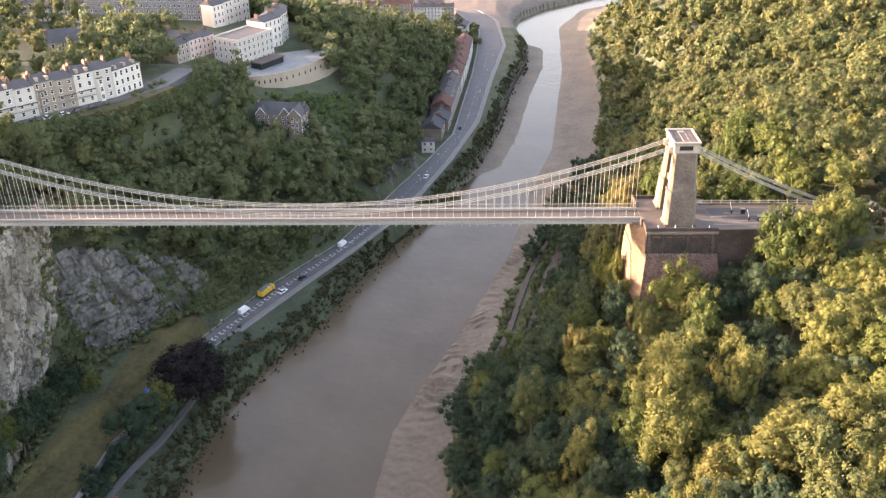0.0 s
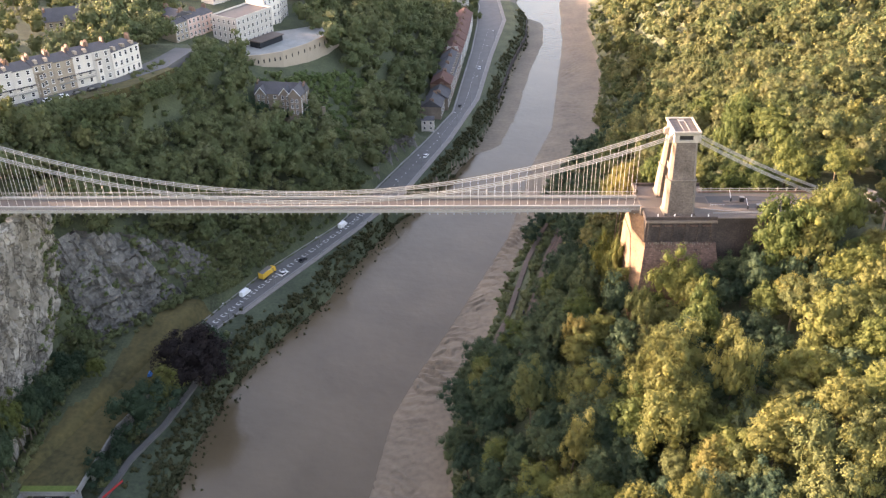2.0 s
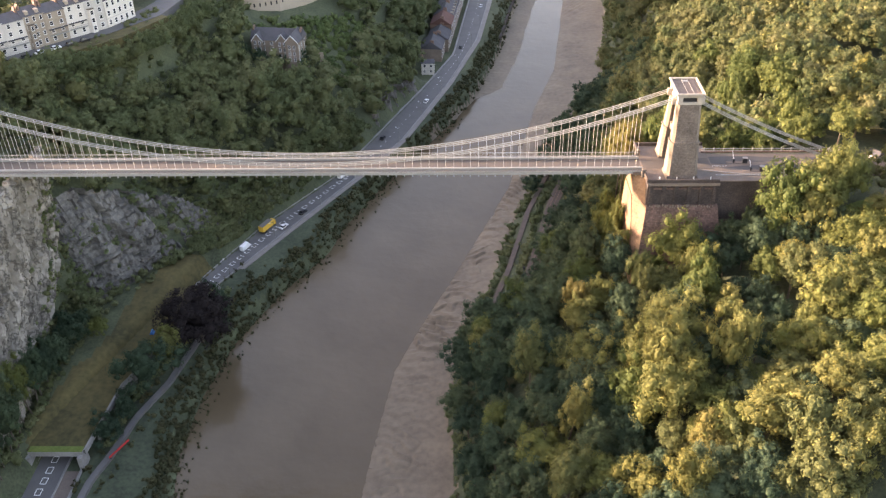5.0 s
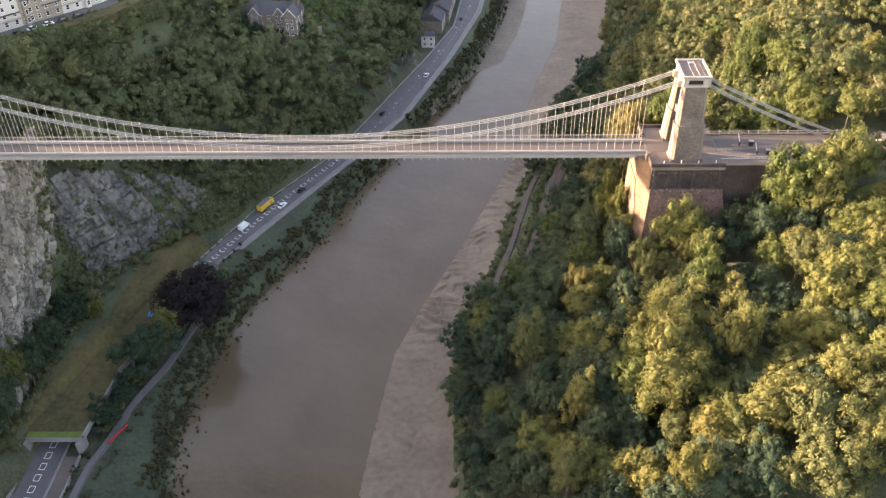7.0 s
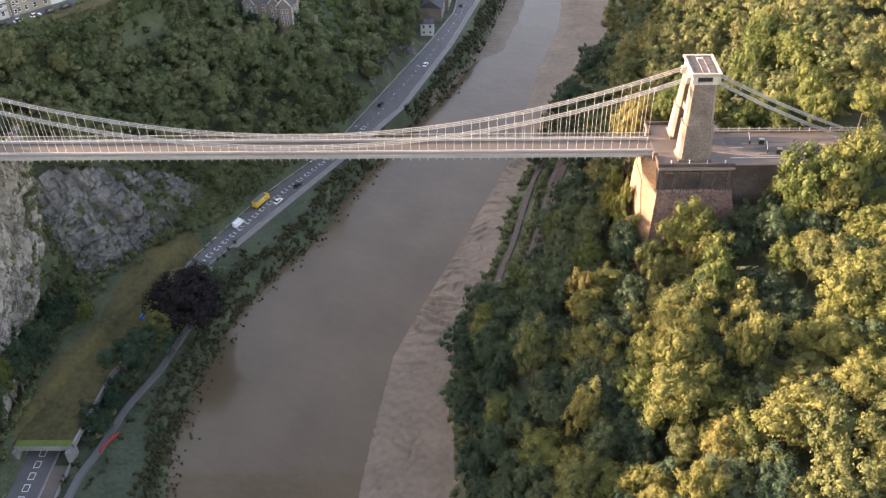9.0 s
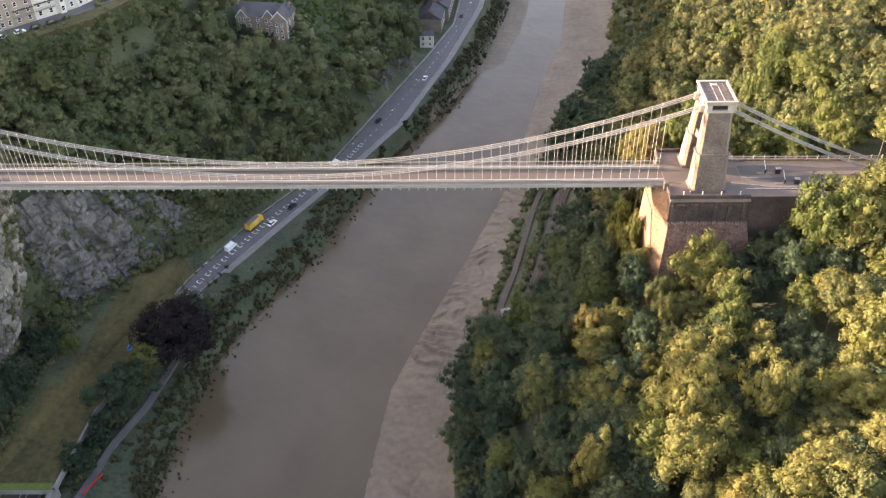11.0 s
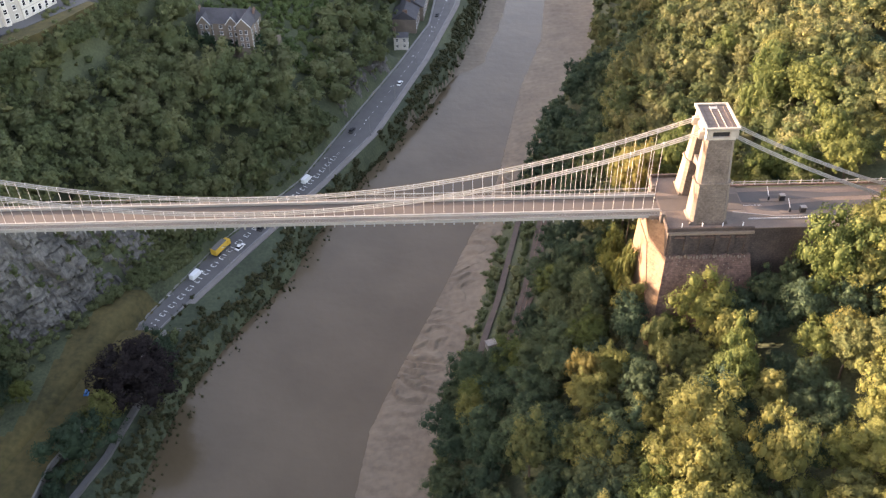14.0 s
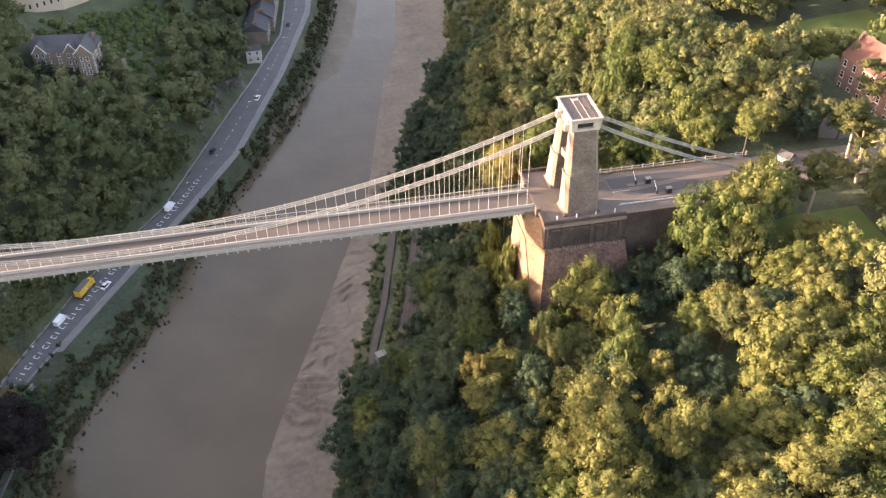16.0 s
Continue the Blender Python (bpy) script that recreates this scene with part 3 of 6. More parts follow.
ribbon("roadside_strip", lambda y: road_out(y) - 2.44, lambda y: road_out(y) + 2.0, -160, -55, 3, lambda y: road_z(y) + 0.12, M["toll_asphalt"], "worn brown strip beside the road", "verge", thick=0.4)
ribbon("low_wall", lambda y: road_out(y) + 2.0, lambda y: road_out(y) + 2.5, -160, -55, 3, lambda y: road_z(y) + 0.9, M["concrete"], "low concrete wall between road and path", "wall", thick=1.2)

# road paint: broken ladder of lines down the middle
def paint_strip(bm, x, y, dx, dy, w):
    d = Vector((dx, dy, 0))
    n = Vector((-dy, dx, 0)).normalized() * w / 2
    z = float(road_z(y)) + 0.066
    p = Vector((x, y, z))
    bm.faces.new([bm.verts.new(v) for v in (p - n, p + d - n, p + d + n, p + n)])


bm = bmesh.new()
y = -150.0
while y < 420:
    if not -46 < y < 30:
        mid = float(road_in(y) + road_out(y) - 2.9) / 2
        mid2 = float(road_in(y + 2) + road_out(y + 2) - 2.9) / 2
        t2 = Vector((mid2 - mid, 2.0)).normalized()
        nn = Vector((-t2.y, t2.x))
        if y < 130:
            for s in (-0.85, 0.85):
                paint_strip(bm, mid + nn.x * s, y + nn.y * s, t2.x * 2.3, t2.y * 2.3, 0.2)
            for k in (0.0, 2.3):
                paint_strip(bm, mid - nn.x * 0.85 + t2.x * k, y - nn.y * 0.85 + t2.y * k, nn.x * 1.7, nn.y * 1.7, 0.24)
        else:
            paint_strip(bm, mid, y, t2.x * 2.6, t2.y * 2.6, 0.18)
    y += 4.1 if y < 130 else 4.6
tagged(part("road_marking", bm, M["paint"]), "worn white ladder markings down the road", "road marking", kind="stuff")

# ---- the bridge ----
DECK, MID, HALF, SAG_Z, TOP_Z = 75.0, -3.0, 105.5, 76.9, 97.2
X_L, X_R = -99.0, 96.5


def chain_z(x):
    return SAG_Z + (TOP_Z - SAG_Z) * ((x - MID) / HALF) ** 2


bridge = empty("suspension_bridge", pose(0, 0, 0), "long pale-painted iron suspension bridge over the gorge", "bridge")
part("carriageway", box(X_L, X_R, -2.95, 2.95, 74.55, 75.0), M["deck"], bridge, "brown-grey carriageway")
for s in (-1, 1):
    a, b = sorted((s * 3.2, s * 4.68))
    part("footway", box(X_L, X_R, a, b, 74.7, 75.12), M["footway"], bridge, "pale footway")
    a, b = sorted((s * 2.96, s * 3.19))
    part("longitudinal_girder", box(X_L, X_R, a + 0.05, b - 0.05, 74.3, 75.62), M["iron"], bridge)
    part("top_flange", box(X_L, X_R, a - 0.08, b + 0.08, 75.62, 75.74), M["iron"], bridge)
    part("bottom_flange", box(X_L, X_R, a - 0.06, b + 0.06, 74.18, 74.3), M["iron"], bridge)
    a, b = sorted((s * 4.72, s * 4.80))
    part("top_rail", box(X_L, X_R, a - 0.03, b + 0.03, 76.3, 76.42), M["iron"], bridge)
    part("bottom_rail", box(X_L, X_R, a - 0.02, b + 0.02, 75.1, 75.2), M["iron"], bridge)
    part("fascia", box(X_L, X_R, a, b, 74.25, 74.95), M["iron"], bridge)
    bm = bmesh.new()
    x = X_L
    while x < X_R - 0.7:
        # lattice of crossed bars
        for p, q in ((0, 1), (1, 0)):
            v = [bm.verts.new(c) for c in ((x, (a + b) / 2, 75.2 + p * 1.1), (x + 0.07, (a + b) / 2, 75.2 + p * 1.1),
                                           (x + 0.80, (a + b) / 2, 75.2 + q * 1.1), (x + 0.73, (a + b) / 2, 75.2 + q * 1.1))]
            bm.faces.new(v)
        x += 0.73
    part("lattice", bm, M["iron"], bridge, "crossed lattice bars of the parapet")

# cross girders under the deck, with their ends showing below the parapets
bm = box(-0.13, 0.13, -4.9, 4.9, -0.95, -0.5)
cg = bpy.data.meshes.new("cross_girder")
add_box(bm, -0.16, 0.16, -5.02, -4.86, -1.25, -0.3)
add_box(bm, -0.16, 0.16, 4.86, 5.02, -1.25, -0.3)
bm.to_mesh(cg)
bm.free()
cg.materials.append(M["iron"])
PITCH = 2.44
rod_x = [MID + (i - 40) * PITCH for i in range(81)]
for x in rod_x:
    put("cross_girder", cg, bridge, pose(x, 0, DECK))

# hanger rods: one mesh a metre long, drawn out to each length
bm = bmesh.new()
bmesh.ops.create_cone(bm, cap_ends=True, segments=6, radius1=0.042, radius2=0.042, depth=1.0, matrix=Matrix.Translation((0, 0, 0.5)))
rod_mesh = bpy.data.meshes.new("hanger_rod")
bm.to_mesh(rod_mesh)
bm.free()
rod_mesh.materials.append(M["rodiron"])
for s in (-1, 1):
    for i, x in enumerate(rod_x):
        z1 = chain_z(x) + (-0.52, 0.0, 0.52)[i % 3]
        put("hanger_rod", rod_mesh, bridge, pose(x, s * 3.08, 75.7) @ Matrix.Diagonal((1, 1, max(0.3, z1 - 75.7), 1)))


# bright plates where the hangers join the chains
bm = box(-0.07, 0.07, -0.20, 0.20, -0.15, 0.19, (0.02, -0.02, 0.03, -0.03))
plate = bpy.data.meshes.new("joint_plate")
bm.to_mesh(plate)
bm.free()
plate.materials.append(M["rodiron"])
for s in (-1, 1):
    for i, x in enumerate(rod_x):
        put("joint_plate", plate, bridge, pose(x, s * 3.08, chain_z(x) + (-0.52, 0.0, 0.52)[i % 3]))


# chains: three tiers of eyebar links, twelve bars abreast
def link_mesh(length):
    bm = bmesh.new()
    for k in range(2):
        y = -0.08 + k * 0.16
        add_box(bm, -0.12, length + 0.12, y - 0.035, y + 0.035, -0.085, 0.085)
    for x in (0.0, length):
        bmesh.ops.create_cone(bm, cap_ends=True, segments=8, radius1=0.14, radius2=0.14, depth=0.34,
                              matrix=Matrix.Translation((x, 0, 0)) @ Matrix.Rotation(math.pi / 2, 4, "X"))
    me = bpy.data.meshes.new("chain_link")
    bm.to_mesh(me)
    bm.free()
    me.materials.append(M["iron"])
    return me


unit_link = link_mesh(7.32)


def lay_link(p, q, parent):
    d = q - p
    ang = math.atan2(d.z, d.x)
    put("chain_link", unit_link, parent, Matrix.Translation(p) @ Matrix.Rotation(-ang, 4, "Y") @ Matrix.Diagonal((d.length / 7.32, 1, 1, 1)))


NL = 28
for s in (-1, 1):
    for tier in (-0.52, 0.0, 0.52):
        xs = [MID - HALF + 2 * HALF * i / NL for i in range(NL + 1)]
        pts = [Vector((x, s * 3.08, chain_z(x) + tier)) for x in xs]
        for p, q in zip(pts, pts[1:]):
            lay_link(p, q, bridge)
        # land side, from the saddle down to the anchorage
        for sx, x0 in ((1, MID + HALF + 8.5), (-1, MID - HALF - 8.5)):
            top = Vector((x0, s * 3.08, 96.4 + tier * 0.8))
            end = Vector((x0 + sx * 46, s * 3.08, 76.2 + tier * 0.6))
            for k in range(7):
                p, q = top.lerp(end, k / 7), top.lerp(end, (k + 1) / 7)
                dip = lambda u: Vector((0, 0, -1.2 * 4 * u * (1 - u)))
                lay_link(p + dip(k / 7), q + dip((k + 1) / 7), bridge)


# ---- towers ----
def make_tower(m):
    t = empty("bridge_tower", m, "tall tapering stone bridge tower with a cream cornice cap", "tower", "bridge towers")
    for s in (-1, 1):
        # lower stage, string course, upper stage; the outer face leans in
        for stage, z0, z1, grow in (("lower_leg", 0, 10.2, 0.22), ("string_course", 10.2, 10.65, 0.4), ("upper_leg", 10.65, 21.6, 0.0)):
            bm = bmesh.new()

            def at(z, g):
                u = z / 21.6
                return (-4.2 + 0.75 * u - g, 4.2 - 0.7 * u + g, 8.6 - 3.45 * u + g, 3.3 - 0.75 * u - min(g, 0.2))
            a, b = at(z0, grow), at(z1, grow)
            ya, yb = sorted((s * a[2], s * a[3]))
            yc, yd = sorted((s * b[2], s * b[3]))
            add_box(bm, a[0], a[1], ya, yb, z0, z1, (b[0] - a[0], b[1] - a[1], yc - ya, yd - yb))
            bmesh.ops.bevel(bm, geom=[e for e in bm.edges if abs((e.verts[0].co - e.verts[1].co).normalized().z) > 0.9], offset=0.75, segments=1, affect="EDGES")
            bm.normal_update()
            # faces along x get the paler tone: their sunlight is put into the colour
            for f in bm.faces:
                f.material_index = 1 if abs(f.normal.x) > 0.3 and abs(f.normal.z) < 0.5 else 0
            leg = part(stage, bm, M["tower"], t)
            leg.data.materials.append(M["pale_lit_stone"])
        # recessed panel courses show as thin ledges at the foot
        u0 = (s * 8.95, s * 3.15)
        part("plinth", box(-4.65, 4.65, min(u0), max(u0), 0, 0.7, (0.2, -0.2, 0.15, -0.15)), M["tower"], t)
    # cross arch half way up and the head of the upper arch
    for z0, z1, hw in ((11.0, 12.6, 3.1), (19.4, 21.6, 2.9)):
        n = 12
        bm = bmesh.new()
        edge = []
        for i in range(n + 1):
            u = i / n * 2 - 1
            rise = 1.9 * (1 - abs(u) ** 2.0) ** 0.5
            edge.append([bm.verts.new((x, u * hw, z)) for x, z in ((-2.6, z0 - 1.9 + rise), (2.6, z0 - 1.9 + rise), (2.6, z1), (-2.6, z1))])
        for a, b in zip(edge, edge[1:]):
            for k in range(4):
                bm.faces.new((a[k], a[(k + 1) % 4], b[(k + 1) % 4], b[k]))
        bm.faces.new(edge[0][::-1])
        bm.faces.new(edge[-1])
        bmesh.ops.recalc_face_normals(bm, faces=bm.faces)
        part("cross_arch", bm, M["tower"], t)
    # cap
    cap = part("cap", box(-3.45, 3.45, -5.25, 5.25, 21.6, 22.25), M["cream"], t, "cream stone cap with louvred openings")
    for sx in (-1, 1):
        for sy in (-1, 1):
            part("pier", box(min(sx * 3.4, sx * 2.0), max(sx * 3.4, sx * 2.0), min(sy * 5.2, sy * 3.9), max(sy * 5.2, sy * 3.9), 22.25, 23.75), M["cream"], cap)
        part("pier", box(min(sx * 3.35, sx * 2.6), max(sx * 3.35, sx * 2.6), -1.6, 1.6, 22.25, 23.75), M["cream"], cap)
    # solid black core paints the darkness seen between the piers
    part("opening", box(-2.9, 2.9, -4.6, 4.6, 22.25, 23.72), M["black"], cap, "black core in place of the cap's dark inside")
    part("cornice", box(-3.5, 3.5, -5.3, 5.3, 23.75, 24.25, (-0.1, 0.1, -0.1, 0.1)), M["cream"], cap)
    part("cornice", box(-3.6, 3.6, -5.4, 5.4, 24.254, 24.6, (-0.35, 0.35, -0.35, 0.35)), M["cream"], cap)
    for x0, x1, y0, y1 in ((-3.95, -3.45, -5.75, 5.75), (3.45, 3.95, -5.75, 5.75), (-3.45, 3.45, -5.75, -5.25), (-3.45, 3.45, 5.25, 5.75)):
        part("roof_edge", box(x0, x1, y0, y1, 24.6, 25.05), M["cream"], cap)
    part("roof_sheet", box(-3.44, 3.44, -5.24, 5.24, 24.6, 24.72), M["leadroof"], cap, "dark roof sheet")
    for x in (-2.3, -0.75, 0.95, 2.4):
        part("roof_rib", box(x - 0.045, x + 0.045, -5.2, 5.2, 24.72, 24.80), M["cream"] if abs(x) < 1 else M["tower"], cap)
    for y in (-3.4, -1.6, 0.3, 2.2):
        part("roof_seam", box(-3.4, 3.4, y - 0.05, y + 0.05, 24.72, 24.76), M["tower"], cap)
    part("hatch", box(-0.6, 0.8, 3.3, 4.3, 24.72, 24.86, None, 0.03), M["iron"], cap, "grey roof hatch")
    # saddles where the chains pass through
    for s in (-1, 1):
        part("saddle", box(-4.6, 4.6, s * 3.08 - 0.55, s * 3.08 + 0.55, 20.9, 22.9, None, 0.1), M["cream"], cap)
    return t


make_tower(pose(107, 0, DECK + 0.1))
make_tower(pose(-113, 0, DECK + 0.1))

# ---- abutment under the tower ----
ab = empty("abutment", pose(0, 0, 0), "massive red sandstone bridge abutment with a dark weathered top", "abutment")
part("upper_block", box(97.0, 117.2, -11.3, 11.3, 67.8, 74.9, (0.0, 0, 0.15, -0.15)), M["darkstone"], ab, "dark weathered upper courses")


def hull(points):
    bm = bmesh.new()
    for p in points:
        bm.verts.new(p)
    bmesh.ops.convex_hull(bm, input=bm.verts)
    return bm


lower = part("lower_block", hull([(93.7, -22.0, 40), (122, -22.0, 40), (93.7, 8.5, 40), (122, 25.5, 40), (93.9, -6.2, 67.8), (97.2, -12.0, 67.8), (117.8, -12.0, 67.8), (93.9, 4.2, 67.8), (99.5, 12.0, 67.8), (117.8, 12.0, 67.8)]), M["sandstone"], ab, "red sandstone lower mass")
# river-facing faces take the sunlit-toned copy, the others stay dark sandstone
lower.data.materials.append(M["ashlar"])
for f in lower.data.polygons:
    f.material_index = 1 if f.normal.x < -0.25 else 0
part("river_front", hull([(x, y, z) for d in (0.0, 0.35) for x, y, z in ((93.45 + d, -21.8, 40), (93.45 + d, 8.5, 40), (93.65 + d, 4.2, 67.8), (93.65 + d, -6.1, 67.8))]), M["ashlar"], ab, "ashlar river front, sunlit tan put into its colour")
for i in range(6):
    x = 98.1 + i * 3.65
    part("pilaster", box(x - 0.55, x + 0.55, -11.75, -11.1, 67.9, 74.6, (0.05, -0.05, 0.15, 0)), M["darkstone"], ab)
for i in range(5):
    x = 98.1 + (i + 0.5) * 3.65
    part("recess_band", box(x - 1.2, x + 1.2, -11.5, -11.12, 72.9, 73.5), M["sandstone"], ab)
part("string_course", box(96.8, 117.5, -11.95, -11.2, 74.3, 74.88), M["pale_lit_stone"], ab, "pale worn string course")
# the nose carries the same sunlit tone in its colour
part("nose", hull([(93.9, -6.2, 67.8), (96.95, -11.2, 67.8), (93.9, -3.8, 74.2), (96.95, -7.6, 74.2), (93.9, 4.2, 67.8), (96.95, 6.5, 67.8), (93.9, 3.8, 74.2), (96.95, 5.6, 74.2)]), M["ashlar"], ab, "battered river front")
part("paving", box(93.6, 98.4, -5.3, 5.3, 74.2, 74.9), M["paving"], ab)
part("terrace_paving", box(96.6, 117.5, -11.5, 11.5, 74.905, 75.08), M["paving"], ab, "stone paved terrace round the tower")
cor = bpy.data.meshes.new("corbel")
bm = box(-0.22, 0.22, -0.55, 0.0, -0.3, 0.35, (0.05, -0.05, 0.15, 0))
bm.to_mesh(cor)
bm.free()
cor.materials.append(M["pale_lit_stone"])
rk = random.Random(4)
for i in range(26):
    put("corbel", cor, ab, pose(97.3 + i * 0.76 + rk.uniform(-0.15, 0.15), -11.85 - rk.uniform(0, 0.25), 67.7 + rk.uniform(-0.25, 0.25), 0, 0, rk.uniform(-25, 25)) @ Matrix.Scale(rk.uniform(0.6, 1.1), 4))
for i in range(70):
    z = rk.uniform(54, 67.2)
    put("corbel", cor, ab, pose(rk.uniform(97.5, 117.0), -12.0 - (67.8 - z) * 0.36 + 0.12, z, 0, 0, rk.uniform(-30, 30)) @ Matrix.Scale(rk.uniform(0.25, 0.6), 4))
for x0, x1, y0, y1 in ((97.06, 117.4, -11.5, -11.05), (97.06, 117.4, 11.05, 11.5), (96.6, 97.05, -11.5, -5.2), (96.6, 97.05, 5.2, 11.5)):
    part("parapet_wall", box(x0, x1, y0, y1, 75.08, 76.05), M["darkstone"], ab)
for s in (-1, 1):
    part("corner_pier", box(95.9, 97.3, s * 5.9 - 0.8, s * 5.9 + 0.8, 66.5, 76.6, (0.1, -0.1, 0.1, -0.1), 0.12), M["tower"], ab, "stepped stone corner pier")

# approach road on its walled bank
tagged(part("approach_road", box(117.2, 260, -7.0, 6.0, 74.6, 75.02), M["toll_asphalt"]), "asphalt approach road behind the tower", "road", kind="structure")
tagged(part("tower_road", box(97.0, 117.2, -3.2, 3.2, 75.085, 75.12), M["deck"]), "carriageway through the tower arch", "road", kind="structure")
wall = empty("retaining_wall", pose(0, 0, 0), "dark stone retaining wall of the bridge approach", "wall", kind="structure")
part("wall_face", box(117.2, 152, -11.2, -10.4, 56, 75.4, (0, 0, 0.2, 0)), M["darkstone"], wall)
part("coping", box(117.2, 152, -11.3, -10.3, 75.4, 75.65), M["paving"], wall)
part("terrace_strip", box(117.2, 152, -10.4, -7.0, 74.6, 75.06), M["paving"], wall)

# far railing with posts
rail = empty("railing", pose(0, 0, 75), "brown iron railing along the approach road", "railing")
part("top_rail", box(116, 158, 6.6, 6.75, 1.25, 1.4), M["iron"], rail)
part("mid_rail", box(116, 158, 6.62, 6.72, 0.65, 0.74), M["iron"], rail)
part("low_wall", box(116, 158, 6.45, 6.95, 0.0, 0.45), M["sandstone"], rail)
pm = bpy.data.meshes.new("post")
bm = box(-0.1, 0.1, -0.1, 0.1, 0.45, 1.75, (0.02, -0.02, 0.02, -0.02))
bm.to_mesh(pm)
bm.free()
pm.materials.append(M["iron"])
for i in range(15):
    put("post", pm, rail, pose(117 + i * 2.9, 6.68, 0))


# ---- trees ----
def ball(n, rng):
    v = rng.normal(size=(n, 3))
    return v / np.linalg.norm(v, axis=1)[:, None]


g = (1 + 5 ** 0.5) / 2
LOW_V = np.array([(-1, g, 0), (1, g, 0), (-1, -g, 0), (1, -g, 0), (0, -1, g), (0, 1, g), (0, -1, -g), (0, 1, -g), (g, 0, -1), (g, 0, 1), (-g, 0, -1), (-g, 0, 1)]) / math.sqrt(1 + g * g)
LOW_F = np.array([(0, 11, 5), (0, 5, 1), (0, 1, 7), (0, 7, 10), (0, 10, 11), (1, 5, 9), (5, 11, 4), (11, 10, 2), (10, 7, 6), (7, 1, 8),
                  (3, 9, 4), (3, 4, 2), (3, 2, 6), (3, 6, 8), (3, 8, 9), (4, 9, 5), (2, 4, 11), (6, 2, 10), (8, 6, 7), (9, 8, 1)])


def crown(seed, r, h, lobes, leaves, leaf, narrow=0.0, bosses=5, even=1.0, hubs=3):
    """Leaves on the skins of small bosses that sit on the boughs of an uneven dome. Foot of the crown at z = 0."""
    rng = np.random.default_rng(seed)
    k = np.arange(lobes) + 0.5
    dz = 1.0 - 1.42 * k / max(lobes, 1)
    a = k * 2.39996 + seed
    ring = np.sqrt(np.maximum(0, 1 - dz * dz))
    d = np.stack([ring * np.cos(a), ring * np.sin(a), dz], -1) + rng.normal(size=(lobes, 3)) * 0.16
    d /= np.linalg.norm(d, axis=1)[:, None]
    bulge = 1 + even * (0.16 * np.sin(d[:, 0] * 3 + seed) + 0.14 * np.sin(d[:, 1] * 4 + seed * 2) + 0.10 * np.sin(d[:, 2] * 6 + seed))
    mid = np.array((0, 0, h * 0.44))
    span = np.array((r * (1 - narrow * 0.4), r * (1 - narrow * 0.4), h * 0.55))
    rad = r * rng.uniform(0.12, 0.29, lobes) * (1 - 0.15 * np.maximum(d[:, 2], 0))
    cen = mid + d * span * bulge[:, None] * rng.uniform(0.58, 0.96, (lobes, 1))
    hub = np.array((mid, mid + (0, 0, h * 0.14), mid - (0, 0, h * 0.10)))[:hubs]
    hub_rad = r * np.array((0.48, 0.40, 0.40))[:hubs] * (1 - narrow * 0.3)
    verts, quads, base = [], [], 0
    for c, q in zip(np.concatenate([cen, hub]), np.concatenate([rad * 0.68, hub_rad])):
        v = c + LOW_V * q * (1 + 0.14 * rng.normal(size=(len(LOW_V), 1)))
        verts.append(v)
        quads.append(np.concatenate([LOW_F, LOW_F[:, 2:3]], 1) + base)
        base += len(v)
    # bosses on the outer side of each bough
    who = np.repeat(np.arange(lobes), bosses)
    bd = d[who] * 0.8 + ball(len(who), rng) + np.array((0, 0, 0.25))
    bd /= np.linalg.norm(bd, axis=1)[:, None]
    bc = cen[who] + bd * rad[who][:, None] * rng.uniform(0.55, 1.0, (len(who), 1))
    br = rad[who] * rng.uniform(0.26, 0.60, len(who))
    allc, allr = np.concatenate([bc, cen, hub]), np.concatenate([br, rad, hub_rad])
    which = rng.choice(len(allr), size=int(leaves * 2.3), p=allr ** 2 / np.sum(allr ** 2))
    n = ball(len(which), rng)
    n[:, 2] = np.where(n[:, 2] < -0.45, -n[:, 2], n[:, 2])
    p = allc[which] + n * allr[which][:, None] * (0.80 + 0.62 * rng.random((len(which), 1)) ** 1.8)
    inside = np.zeros(len(which), dtype=bool)
    for j in range(len(allr)):
        inside |= (np.sum((p - allc[j]) ** 2, axis=1) < (allr[j] * 0.86) ** 2) & (which != j)
    p, n = p[~inside][:leaves], n[~inside][:leaves]
    out = (p - mid) / span
    out /= np.linalg.norm(out, axis=1)[:, None] + 1e-6
    nn = n * 0.60 + out * 0.44 + ball(len(p), rng) * 0.62
    nn /= np.linalg.norm(nn, axis=1)[:, None]
    t1 = np.cross(nn, ball(len(p), rng))
    t1 /= np.linalg.norm(t1, axis=1)[:, None] + 1e-6
    t2 = np.cross(nn, t1)
    size = leaf * rng.uniform(0.55, 1.45, (len(p), 1))
    tri = [p + size * (t1 * math.cos(w) + t2 * math.sin(w)) * rng.uniform(0.7, 1.3, (len(p), 1)) for w in (0.0, 2.1, 4.2)]
    verts.append(np.stack(tri, 1).reshape(-1, 3))
    f = np.arange(len(p) * 3).reshape(-1, 3) + base
    quads.append(np.concatenate([f, f[:, 2:3]], 1))
    return np.concatenate(verts), np.concatenate(quads)


